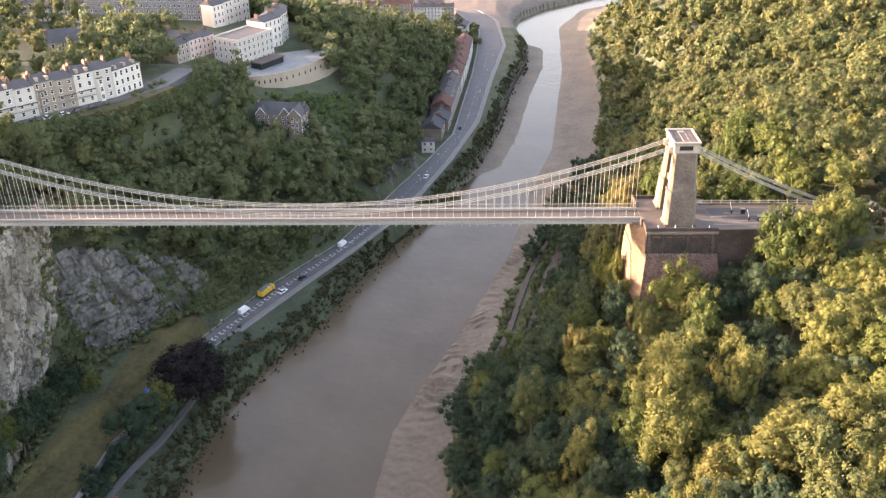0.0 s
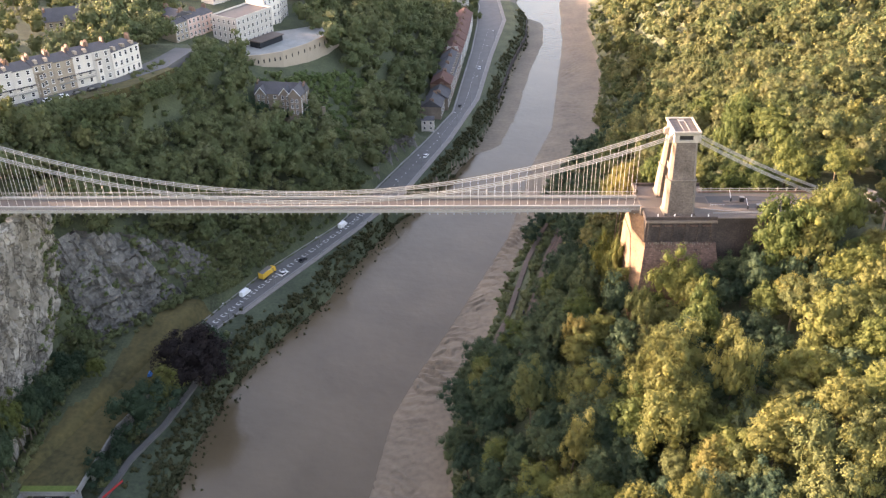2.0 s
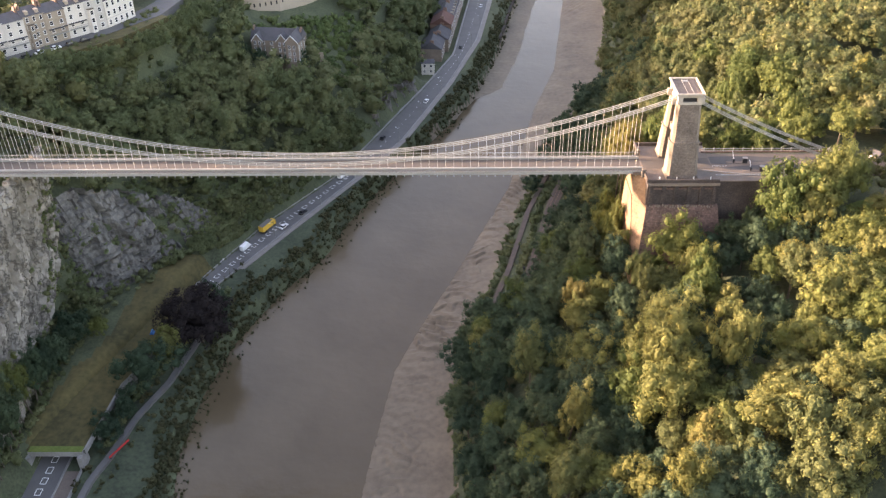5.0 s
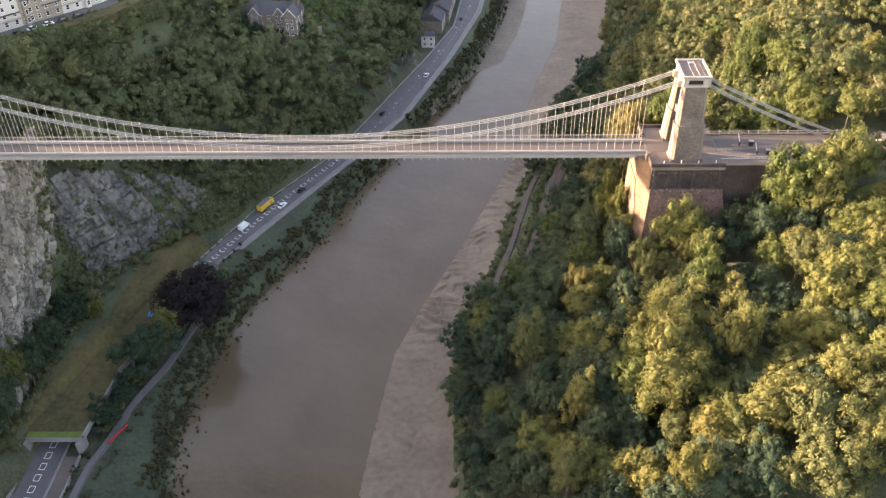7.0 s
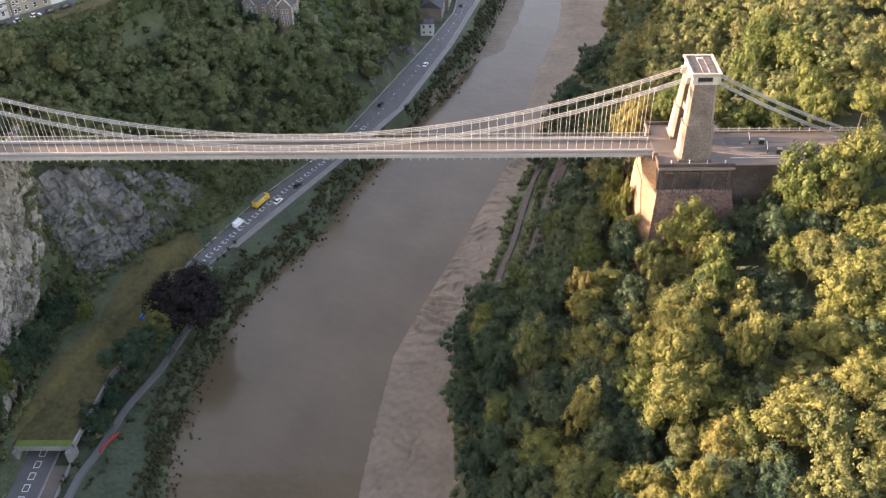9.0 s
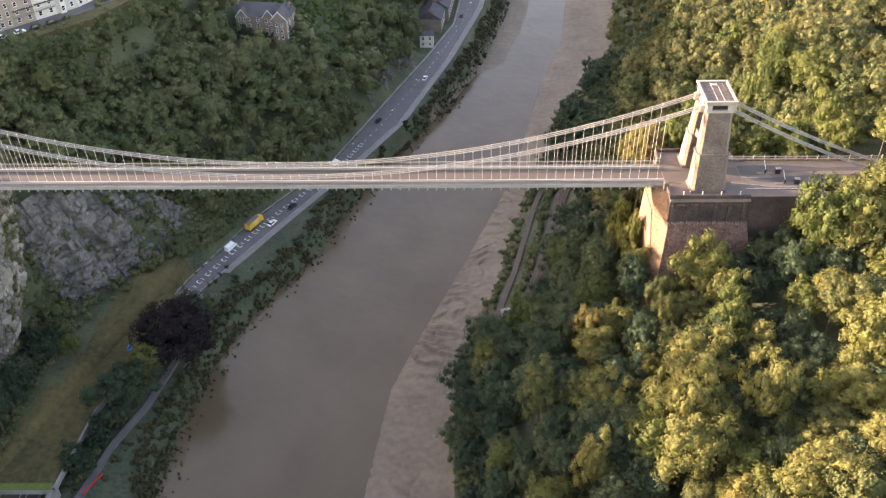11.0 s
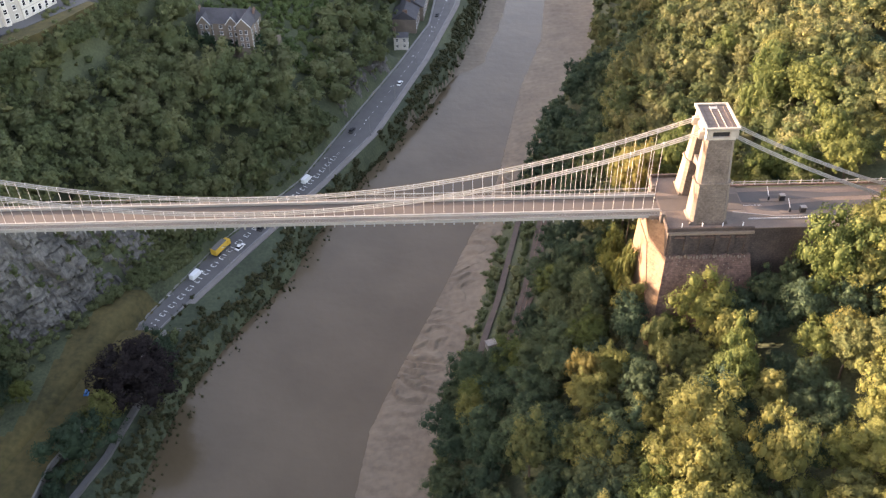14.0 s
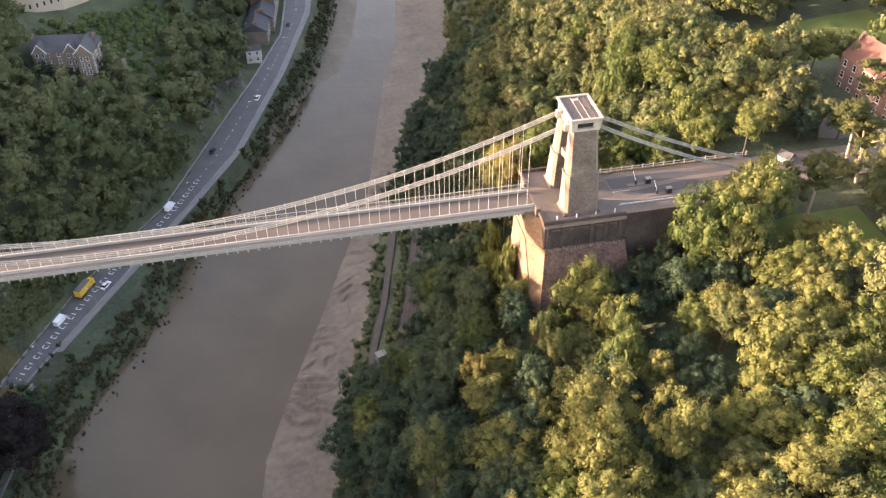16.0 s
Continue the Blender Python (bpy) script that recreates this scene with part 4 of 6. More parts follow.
def clean_quads(name, v, q, mat):
    """Joined mesh of four-cornered faces and triangles (a repeated last corner)."""
    tri = q[:, 2] == q[:, 3]
    sizes = np.where(tri, 3, 4)
    me = bpy.data.meshes.new(name)
    me.vertices.add(len(v))
    me.vertices.foreach_set("co", np.asarray(v, dtype=np.float32).ravel())
    use = np.ones_like(q, dtype=bool)
    use[:, 3] = ~tri
    loops = q[use]
    me.loops.add(len(loops))
    me.loops.foreach_set("vertex_index", loops.astype(np.int32))
    me.polygons.add(len(q))
    me.polygons.foreach_set("loop_start", np.concatenate([[0], np.cumsum(sizes)[:-1]]).astype(np.int32))
    me.materials.append(mat)
    me.update(calc_edges=True)
    return me


def trunk_mesh(name, h, r, mat, limbs=4, seed=0, lean=0.05):
    rng = random.Random(seed)
    bm = bmesh.new()

    def tube(p, q, a, b):
        d = (q - p)
        m = Matrix.Translation((p + q) / 2) @ d.to_track_quat("Z", "Y").to_matrix().to_4x4()
        bmesh.ops.create_cone(bm, cap_ends=True, segments=6, radius1=a, radius2=b, depth=d.length, matrix=m)
    top = Vector((lean * h, 0, h))
    tube(Vector((0, 0, -1.2)), top * 0.5, r, r * 0.75)
    tube(top * 0.5, top, r * 0.75, r * 0.4)
    for i in range(limbs):
        a = i * 2.4 + rng.uniform(-0.4, 0.4)
        p = top * rng.uniform(0.45, 0.8)
        q = p + Vector((math.cos(a), math.sin(a), 0.9)) * h * rng.uniform(0.22, 0.36)
        tube(p, q, r * 0.4, r * 0.15)
    me = bpy.data.meshes.new(name)
    bm.to_mesh(me)
    bm.free()
    me.materials.append(mat)
    return me


# patterns of crown: near ones richly leaved, far ones plainer
SHAPES = ((9.0, 44, 0.0), (10.0, 50, 0.1), (8.0, 40, 0.0), (12.5, 46, 0.5), (9.5, 56, 0.0), (8.5, 42, 0.0))
FULL = [crown(10 + i, 5.0, h, lobes, 4300, 0.158, nar, 4) for i, (h, lobes, nar) in enumerate(SHAPES)]
MIDDLE = [crown(55 + i, 5.0, h, lobes // 2, 2000, 0.22, nar, 3) for i, (h, lobes, nar) in enumerate(SHAPES[:5])]
PLAIN = [crown(40 + i, 5.0, h, lobes // 2, 1250, 0.28, nar, 2) for i, (h, lobes, nar) in enumerate(SHAPES[:5])]
FINE = [crown(80 + i, 5.0, h, lobes // 3, 600, 0.40, nar, 2) for i, (h, lobes, nar) in enumerate(SHAPES[:4])]
FAR = [crown(70 + i, 5.0, h, lobes // 4, 420, 0.46, nar, 2) for i, (h, lobes, nar) in enumerate(SHAPES[:4])]
HEIGHTS = (9.0, 10.0, 8.0, 12.5, 9.5, 8.5)
leaf_mesh = {}
COPPER = [crown(90, 5.0, 9.0, 60, 7000, 0.15, even=0.3)]
for kind in ("leaf", "leaf_dark", "leaf_grey", "leaf_gold", "leaf_olive", "leaf_amber"):
    leaf_mesh[kind] = [clean_quads("crown", v, q, M[kind]) for v, q in FULL]
leaf_mesh["leaf_copper"] = [clean_quads("crown", v, q, M["leaf_copper"]) for v, q in COPPER] * len(FULL)
trunks = [trunk_mesh("trunk", 7.0, 0.32, M["bark"], 4, i) for i in range(4)]

rng = random.Random(5)
TREE_WORDS = {
    "leaf": "broadleaf tree in olive-green late summer leaf on the slope",
    "leaf_dark": "dark green broadleaf tree, slope shade partly put into its colour",
    "leaf_grey": "broadleaf tree in dull grey-green leaf among darker trees",
    "leaf_olive": "large spreading tree in dull olive-brown leaf on the slope",
    "leaf_amber": "broadleaf tree turning amber-brown on the slope",
    "leaf_gold": "broadleaf tree turning golden yellow on the slope",
    "leaf_copper": "round copper beech with near-black leaves beside the road",
}
taken = []


def plant(x, y, r, top=None, kind="leaf", pick=None, group="woodland trees", squash=1.0):
    """A tree of crown radius r at (x, y); top: height of its crown's top."""
    z = float(ground_z(x, y))
    i = rng.randrange(len(FULL)) if pick is None else pick
    s = r / 5.0
    ch = HEIGHTS[i] * s * squash
    if top is not None:
        grow = min(1.9, max(1.0, (top - z - 4.0) / ch))
        squash, ch = squash * grow, ch * grow
    stem = rng.uniform(2.5, 4.5) if top is None else max(1.0, top - z - ch)
    t = empty("tree", pose(x, y, z, rng.uniform(-7, 7), rng.uniform(-7, 7), rng.uniform(0, 360)), TREE_WORDS[kind], "tree", group)
    put("trunk", trunks[rng.randrange(4)], t, Matrix.Diagonal((s, s, (stem + ch * 0.45) / 7.0, 1)))
    put("crown", leaf_mesh[kind][i], t, pose(0, 0, stem) @ Matrix.Diagonal((s * rng.uniform(0.85, 1.2), s * rng.uniform(0.85, 1.2), s * squash * rng.uniform(0.9, 1.15), 1)))
    taken.append((x, y, r))
    return t


# the trees that stand out one by one: place, crown radius, height of the top, foliage
for x, y, r, top, kind in (
    (104.5, -23, 6.6, 70.5, "leaf"), (106.5, -33, 5.4, 69, "leaf"), (107.5, -43, 6.4, 70.5, "leaf"), (113.5, -50, 4.6, 65, "leaf_olive"),
    (99, -54.5, 8.6, 70.5, "leaf_olive"), (91, -60, 8.0, 62.5, "leaf"), (96, -67, 8.2, 69, "leaf_olive"), (93, -77, 8.2, 67.5, "leaf_olive"), (86, -71, 6.5, 58, "leaf"),
    (107.5, -70.5, 6.0, 76.5, "leaf"), (112, -89, 9.6, 73.5, "leaf_olive"), (119, -97, 7.2, 76, "leaf_grey"), (126, -101, 7.8, 76.5, "leaf_olive"), (118, -108, 7.5, 70, "leaf_grey"), (109, -102, 5.4, 64, "leaf_dark"),
    (68, -91, 6.2, 51.8, "leaf_grey"), (82.5, -99, 5.2, 58, "leaf_gold"), (92, -104, 4.8, 65.5, "leaf_gold"), (98.5, -92, 6.2, 63.5, "leaf_gold"),
    (62.5, -47, 5.6, 46.5, "leaf_grey"), (72.3, -47, 4.6, 48.5, "leaf_grey"), (77, -30, 3.6, 54.5, "leaf_amber"), (81, -29, 5.2, 55.5, "leaf_olive"), (70.8, -71, 5.2, 50.5, "leaf_olive"), (95.5, -33, 4.0, 62, "leaf_grey"),
    (134, -55.5, 8.0, 77.5, "leaf"), (130, -62, 6.5, 69, "leaf"), (133, -39, 6.2, 69, "leaf_gold"), (132.5, -21.5, 7.5, 87.5, "leaf"), (138, -26, 8.0, 84, "leaf"), (147.5, -22, 7.5, 94, "leaf"), (128, -28, 6.0, 74, "leaf_dark"),
    (137, -70, 6.5, 66.5, "leaf_dark"), (142, -66, 6.5, 72, "leaf"), (146, -84, 8, 75, "leaf"), (140, -94, 7, 76, "leaf"), (152, -60, 7.5, 80, "leaf"), (150.5, -35, 6.5, 82, "leaf"), (157, -39, 6.0, 81, "leaf"), (156, -29, 4.6, 79, "leaf_gold"),
    (89.4, -11, 4.6, 60, "leaf"), (92.6, -26, 4.4, 60.5, "leaf_grey"), (89.5, -1, 3.6, 60, "leaf"), (88, -31, 4.6, 54, "leaf_dark"), (121, -19, 4.2, 67.5, "leaf_dark"), (115, -19.5, 3.6, 63, "leaf_dark"), (126.5, -17, 4.0, 71, "leaf_dark"), (88.5, 4, 4.0, 56, "leaf"), (96, 22, 4.6, 79, "leaf_gold"), (90, 12, 4.2, 58, "leaf"), (97, 32, 6.0, 74, "leaf_gold"), (108, 30, 7, 76, "leaf"), (118, 26, 7, 77, "leaf"), (130, 24, 7, 77, "leaf"), (141, 22, 7, 78, "leaf"),
    (150, 15, 6.0, 84, "leaf"), (149.5, 25, 6.5, 85, "leaf"), (153, 49, 7, 82, "leaf"), (143, 105, 7, 62, "leaf"), (150, 57, 7.5, 83, "leaf"), (147, 68, 6.5, 84, "leaf"), (141, 57, 6.5, 83, "leaf"), (151, 77, 6.5, 84, "leaf"), (165, 15, 5.4, 87, "leaf"), (168, 26, 6.0, 87, "leaf"), (159, 24, 6.0, 85, "leaf_olive"), (176, 13, 4.8, 86, "leaf_dark"), (186, 10, 4.6, 85, "leaf"), (180, 51, 5.6, 85, "leaf"), (191, 50, 5.2, 85, "leaf_olive"), (172, 59, 6.2, 84, "leaf"), (178, 68, 5.6, 83, "leaf_dark"), (163, 38, 6.5, 86, "leaf"),
    (-59.5, -20, 8.8, 21.5, "leaf_dark"), (-54.5, -11, 5.8, 17.5, "leaf"), (-44.5, 17, 5.6, 16.5, "leaf_dark"), (-42.5, 9, 4.2, 11, "leaf_dark"), (-66.0, -42, 5.0, 11.5, "leaf_dark"), (-62.5, -34, 4, 9, "leaf_dark"),
):
    plant(x, y, r, top, kind)
for x, y, r, top, kind in ((173, 42.5, 4.6, 91, "leaf_gold"), (156.6, 6.4, 4.0, 92, "leaf"), (197, 45, 4.6, 91, "leaf"), (177.5, 31, 6, 87, "leaf"), (186, 36, 5, 84, "leaf_dark"), (180, 20, 5, 84, "leaf_dark"), (150, -14, 5.5, 88, "leaf")):
    plant(x, y, r, top, kind, pick=3 if r < 5 else None)
for i in range(22):
    y = -92 + i * 4.0
    plant(-89.0 + rng.uniform(-1.0, 1.0), y, rng.uniform(4.2, 5.6), float(np.interp(y, [-60, -38, -22, -8], [36, 34, 27, 18])) + rng.uniform(-3, 1), rng.choice(("leaf_dark", "leaf_dark", "leaf")), group="trees below the cliff")
for x in (-58, -51, -44, -37, -32):
    plant(x, 156.5 + 0.06 * (x + 45), 4.2, 47, "leaf_dark", group="trees below the villa")
plant(-48.0, 3.5, 10.4, 25.0, "leaf_copper", squash=1.1)
for i in range(64):
    y = rng.uniform(-88, 2)
    x = float(np.interp(rng.random(), [0, 1], [float(cliff_foot(y)) - 1, float(roof_left(y)) - 2.6]))
    if not any((x - a) ** 2 + (y - b) ** 2 < 20 for a, b, q in taken):
        plant(x, y, rng.uniform(3.2, 4.8), rng.uniform(15.5, 20), rng.choice(("leaf_dark", "leaf_dark", "leaf")), group="trees below the cliff")


def clear(x, y):
    """Whether a tree may stand here."""
    if x > right_bank(y) + 3.2:
        d = x - float(right_bank(y))
        if 4 < y < 92 and d < 23.5 + 3 * math.sin(y * 0.4):
            return False
        if abs(y) < 12.5 and 88 < x < 250:
            return False
        if 84 < x < 123 and abs(y) < 19:
            return False
        if 178 < x < 238 and 46 < y < 82 or 150 < x < 176 and -36 < y < -17 or 262 < x < 345 and 280 < y < 372:
            return False
        if 186 < x < 225 and 8 < y < 44:
            return False
        return True
    if 218 < y < 440 and x > road_in(y) - 17.5:
        return False
    if x < road_in(y) - 2.5:
        e = float(cliff_foot(y)) - x
        if y < 64 and e < 34 - max(0.0, y - 50) * 1.5:
            return y > 14 and e > 22 or y < 16 and (16 < e or e > 3.5 and y > -4) or -8 < e < 2 and y < 14
        for bx0, bx1, by0, by1 in CLEARINGS:
            if bx0 < x < bx1 and by0 < y < by1:
                return False
        f = Vector((x + 140, y - 78)).dot(Vector((0.707, -0.707)))
        g = Vector((x + 140, y - 78)).dot(Vector((0.707, 0.707)))
        if -20 < g < 78 and -16 < f < 22:
            return False
        return True
    return False


CLEARINGS = [(-60, -28, 150, 175), (-72, -28, 190, 240), (-108, -62, 186, 262), (-62, -45, 240, 290), (-112, -70, 255, 310), (-158, -104, 232, 272), (-240, -104, 255, 300), (-44, 50, 490, 520), (-106, -79.5, 110, 192), (-80, -64, 128, 190), (-156, -128, 164, 190), (-84, -40, 178, 216), (-54, -6, 166, 218)]


def scatter(x0, x1, y0, y1, gap, seed):
    """Points at least gap apart."""
    r = random.Random(seed)
    cell, grid, out = gap, {}, []
    for _ in range(int((x1 - x0) * (y1 - y0) / (gap * gap) * 9)):
        x, y = r.uniform(x0, x1), r.uniform(y0, y1)
        key = (int(x // cell), int(y // cell))
        if any((x - a) ** 2 + (y - b) ** 2 < gap * gap for i in (-1, 0, 1) for j in (-1, 0, 1) for a, b in grid.get((key[0] + i, key[1] + j), ())):
            continue
        if not clear(x, y):
            continue
        if any((x - a) ** 2 + (y - b) ** 2 < (0.62 * q + 1.6) ** 2 for a, b, q in taken):
            continue
        grid.setdefault(key, []).append((x, y))
        out.append((x, y))
    return out


near = scatter(42, 150, -107, 24, 5.7, 11)
near.sort(key=lambda p: p[1])
near_set = near[:262]
for x, y in near_set:
    d = x - float(right_bank(y))
    # hollow behind the tall trees: its shadow is put into dark leaf colour
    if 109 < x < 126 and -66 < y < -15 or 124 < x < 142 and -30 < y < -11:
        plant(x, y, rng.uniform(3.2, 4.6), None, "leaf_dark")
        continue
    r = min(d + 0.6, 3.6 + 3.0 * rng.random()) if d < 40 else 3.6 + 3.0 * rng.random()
    # near the bank mostly dark leaves, shade by colour; further up a mix
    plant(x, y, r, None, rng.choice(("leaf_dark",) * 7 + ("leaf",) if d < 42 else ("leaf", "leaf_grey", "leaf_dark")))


def wood(name, points, patterns, mat, label, rmin, rmax, seed, stem=(2.0, 4.5), low=-9.0, high=999.0):
    r = random.Random(seed)
    V, Q, base = [], [], 0
    for x, y in points:
        v, q = patterns[r.randrange(len(patterns))]
        s = r.uniform(rmin, rmax)
        off = x - float(right_bank(y))
        s = (min(s, off + 0.5) if off > 0 else s) / 5.0
        a = r.uniform(0, 6.283)
        c, sn = math.cos(a), math.sin(a)
        z = min(max(float(ground_z(x, y)), low), high) + r.uniform(*stem)
        sz = s * r.uniform(0.85, 1.2)
        w = np.stack([x + s * (c * v[:, 0] - sn * v[:, 1]), y + s * (sn * v[:, 0] + c * v[:, 1]), z + sz * v[:, 2]], -1)
        V.append(w)
        Q.append(q + base)
        base += len(v)
    if V:
        tagged(new(name, clean_quads(name, np.concatenate(V), np.concatenate(Q), mat)), label, "woodland", kind="stuff")


slope_pts = near[262:] + scatter(50, 215, 24, 190, 7.0, 12)
# trees close to the river get the shade-toned leaves
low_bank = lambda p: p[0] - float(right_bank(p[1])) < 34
wood("bank_woodland", [p for p in slope_pts if p[1] < 190 and low_bank(p)], MIDDLE, M["leaf_bank_wood"], "dark green river bank woodland, shade put into its leaf colour", 4.2, 7.4, 36)
slope_pts = [p for p in slope_pts if not (p[1] < 190 and low_bank(p))]
wood("slope_woodland", [p for p in slope_pts if p[1] < 105], MIDDLE, M["leaf_wood"], "dense sunlit broadleaf woodland on the gorge side", 4.2, 7.6, 21)
wood("hillside_woodland", [p for p in slope_pts if p[1] >= 105], PLAIN, M["leaf_wood"], "broadleaf woodland further along the gorge side", 4.4, 7.6, 35)
upper_pts = scatter(150, 240, -122, 24, 7.6, 14)
wood("bright_woodland", [p for p in upper_pts if p[0] < 190 and p[1] > -60], MIDDLE, M["leaf_wood"], "broadleaf woodland round the bridge approach", 4.4, 7.2, 49)
wood("upper_woodland", [p for p in upper_pts if not (p[0] < 190 and p[1] > -60)], PLAIN, M["leaf_wood"], "sunlit broadleaf woodland above the gorge", 5.0, 8.0, 22)
wood("far_woodland", scatter(110, 345, 190, 500, 12.0, 13) + scatter(215, 320, 24, 190, 11.5, 16), FINE, M["leaf_wood"], "far sunlit broadleaf woods", 6.8, 10.6, 23)
shade_pts = scatter(-135, 60, 40, 135, 7.0, 15) + scatter(-135, 60, 135, 420, 8.0, 45)
wood("shaded_woodland", [p for p in shade_pts if p[1] < 135], PLAIN, M["leaf_dark_wood"], "dense shaded woodland under the town", 4.8, 8.8, 24, (0.6, 2.4))
wood("shaded_far_woodland", [p for p in shade_pts if p[1] >= 135], FAR, M["leaf_dark_wood"], "dense shaded woodland below the hotel", 5.6, 9.2, 34, (0.6, 2.4))
wood("town_woodland", scatter(-260, -40, 300, 520, 17, 17) + scatter(-260, -100, 60, 300, 12.5, 19), FAR, M["leaf_wood"], "garden trees and woods round the town", 5.0, 8.6, 25)
wood("garden_trees", [(-98, 151), (-94, 158), (-100, 160), (-92.5, 166), (-99, 169)], PLAIN, M["leaf_dark_wood"], "rounded dark garden trees at the end of the street", 4.2, 5.6, 67)
wood("dockside_trees", scatter(-60, 60, 420, 492, 9, 37), FAR, M["leaf_dark_wood"], "dark trees below the dockside houses", 4.0, 6.5, 38, (0.5, 1.5))
wood("cliff_woodland", [p for p in scatter(-150, -60, -110, 44, 7.0, 18) if float(ground_z(*p)) < 68], FAR, M["leaf_dark_wood"], "shaded trees on the cliff top", 3.0, 4.6, 26, (0.5, 2.0))

# scrub on the river strand and the bank foot, undergrowth on the slopes
bush = [crown(100 + i, 5.0, 6.0, 2, 66, 0.72, bosses=3, hubs=1) for i in range(4)]
tuft = [crown(110 + i, 5.0, 6.0, 0, 40, 1.2) for i in range(3)]
street_pts = []
rs6, r5_street = random.Random(61), random.Random(66)
for _ in range(420):
    gg, ff = rs6.uniform(-22, 56), rs6.uniform(11.5, 26)
    street_pts.append((-140 + (ff + gg) * 0.7071, 78 + (gg - ff) * 0.7071))
for _ in range(150):
    g = r5_street.uniform(0, 3)
    k = min(2, int(g))
    (ax, ay), (bx, by) = ((-145.5, 55), (-93, 106), (-80.5, 130), (-75, 157))[k:k + 2]
    d = Vector((bx - ax, by - ay)).normalized()
    off = r5_street.uniform(1.0, 7.0)
    street_pts.append((ax + (bx - ax) * (g - k) + d.y * off, ay + (by - ay) * (g - k) - d.x * off))
wood("verge_trees", street_pts[-150:], FAR, M["leaf_dark_wood"], "small trees crowding the edge of the street bank", 2.4, 3.8, 64, (-0.5, 0.8), 66.0, 66.5)
street_pts = street_pts[:-150]
for _ in range(170):
    street_pts.append((rs6.uniform(-79, -60), rs6.uniform(126, 188)))
wood("street_bank", street_pts, bush, M["leaf_dark_wood"], "low bushy trees on the bank below the street", 2.6, 4.4, 62, (-1.2, -0.4))

r5 = random.Random(9)
pts, edge_pts, clumps = [], [], []
for _ in range(2600):
    y = r5.uniform(-105, 300) if r5.random() < 0.8 else r5.uniform(300, 480)
    lb, ro = float(left_bank(y)), float(road_out(y))
    inner = float(walk_mid(y)) + 2.2 if y < 50 else ro + 1.2
    wide = min(8.0 + 5.5 * noise.noise((y * 0.05, 2.0, 0.0)) + 3.5 * noise.noise((y * 0.22, 8.0, 0.0)), (lb - inner) * 0.9)
    if noise.noise((y * 0.13, 5.0, 0.0)) < -0.42:
        wide *= 0.4
    x = lb + 3.2 * noise.noise((y * 0.3, 1.0, 0.0)) + 0.8 - wide * r5.random() ** 0.8
    (edge_pts if r5.random() < 0.45 else pts).append((x, y))
    if y < 190 and r5.random() < 0.5:
        clumps.append((lb + r5.uniform(0.5, 9.0) * r5.random() ** 1.4, y))
for _ in range(150):
    y = r5.uniform(-105, 48)
    pts.append((float(road_out(y)) + r5.uniform(2, 9) if y > 50 else float(walk_mid(y)) + r5.choice((-1, 1)) * r5.uniform(2.4, 5), y))
wood("strand_scrub", pts, bush, M["scrub"], "ragged olive scrub along the muddy river bank", 0.5, 1.8, 27, (-0.6, 0.0), -4.9)
wood("strand_thicket", edge_pts, bush, M["scrub"], "brown thicket overhanging the river edge", 0.5, 2.0, 47, (-0.8, 0.0), -4.9)
wood("mud_clumps", clumps, tuft, M["scrub"], "small clumps of weed on the wet mud", 0.25, 0.9, 48, (-0.1, 0.0), -4.8)
pts = []
for _ in range(420):
    y = r5.uniform(-100, 330)
    pts.append((float(right_bank(y)) + r5.uniform(-0.5, 5.0), y))
for _ in range(120):
    y = r5.uniform(0, 130)
    pts.append((float(right_bank(y)) + r5.uniform(10.2, 13.6), y))
for _ in range(620):
    y = r5.uniform(150, 500)
    pts.append((float(right_bank(y)) + r5.uniform(0.5, 34), y))
for _ in range(300):
    pts.append((r5.uniform(60, 93), r5.uniform(-60, 28)))
for _ in range(190):
    pts.append((r5.uniform(48, 100), r5.uniform(-98, -55)))
for _ in range(450):
    y = r5.uniform(-95, 120)
    d = r5.uniform(21.5, 66)
    x = float(right_bank(y)) + d
    if 92 < x < 119 and abs(y) < 13 + max(0, 67 - float(ground_z(x, y))) * 0.5:
        continue
    pts.append((x, y))
for y in range(-45, 30, 1):
    pts.append((float(np.interp(y, [-53, -24, 0, 33], [-69.2, -66.6, -57.5, -44.5])) + r5.uniform(1.0, 4.5), y + r5.random()))
wood("bank_scrub", pts, bush, M["leaf_dark_wood"], "green scrub and undergrowth of the wooded bank", 1.3, 3.0, 28, (-0.6, 0.3))
pts = []
for _ in range(170):
    y = r5.uniform(-8, 15)
    pts.append((float(cliff_foot(y)) - r5.uniform(0, 16), y))
for _ in range(300):
    y = r5.uniform(-60, 62)
    x = float(cliff_foot(y)) + r5.uniform(-1.0, 9.0) * (1 if y < 30 else 0.5)
    if y < 14 or y > 36:
        pts.append((x, y))
    elif r5.random() < 0.35:
        pts.append((x - 1.0, y))
for _ in range(120):
    y = r5.uniform(44, 75)
    pts.append((float(road_in(y)) - r5.uniform(1.5, 9), y))
for _ in range(190):
    y = r5.uniform(46, 80)
    pts.append((float(road_in(y)) - r5.uniform(4, 32), y))
for _ in range(260):
    y = r5.uniform(48, 150)
    pts.append((float(road_in(y)) - r5.uniform(56, 86), y))
for _ in range(520):
    y = r5.uniform(48, 142)
    pts.append((float(road_in(y)) - r5.uniform(1.6, 13), y))
slope = [(r5.uniform(-54, -2), r5.uniform(164, 216)) for _ in range(520)]
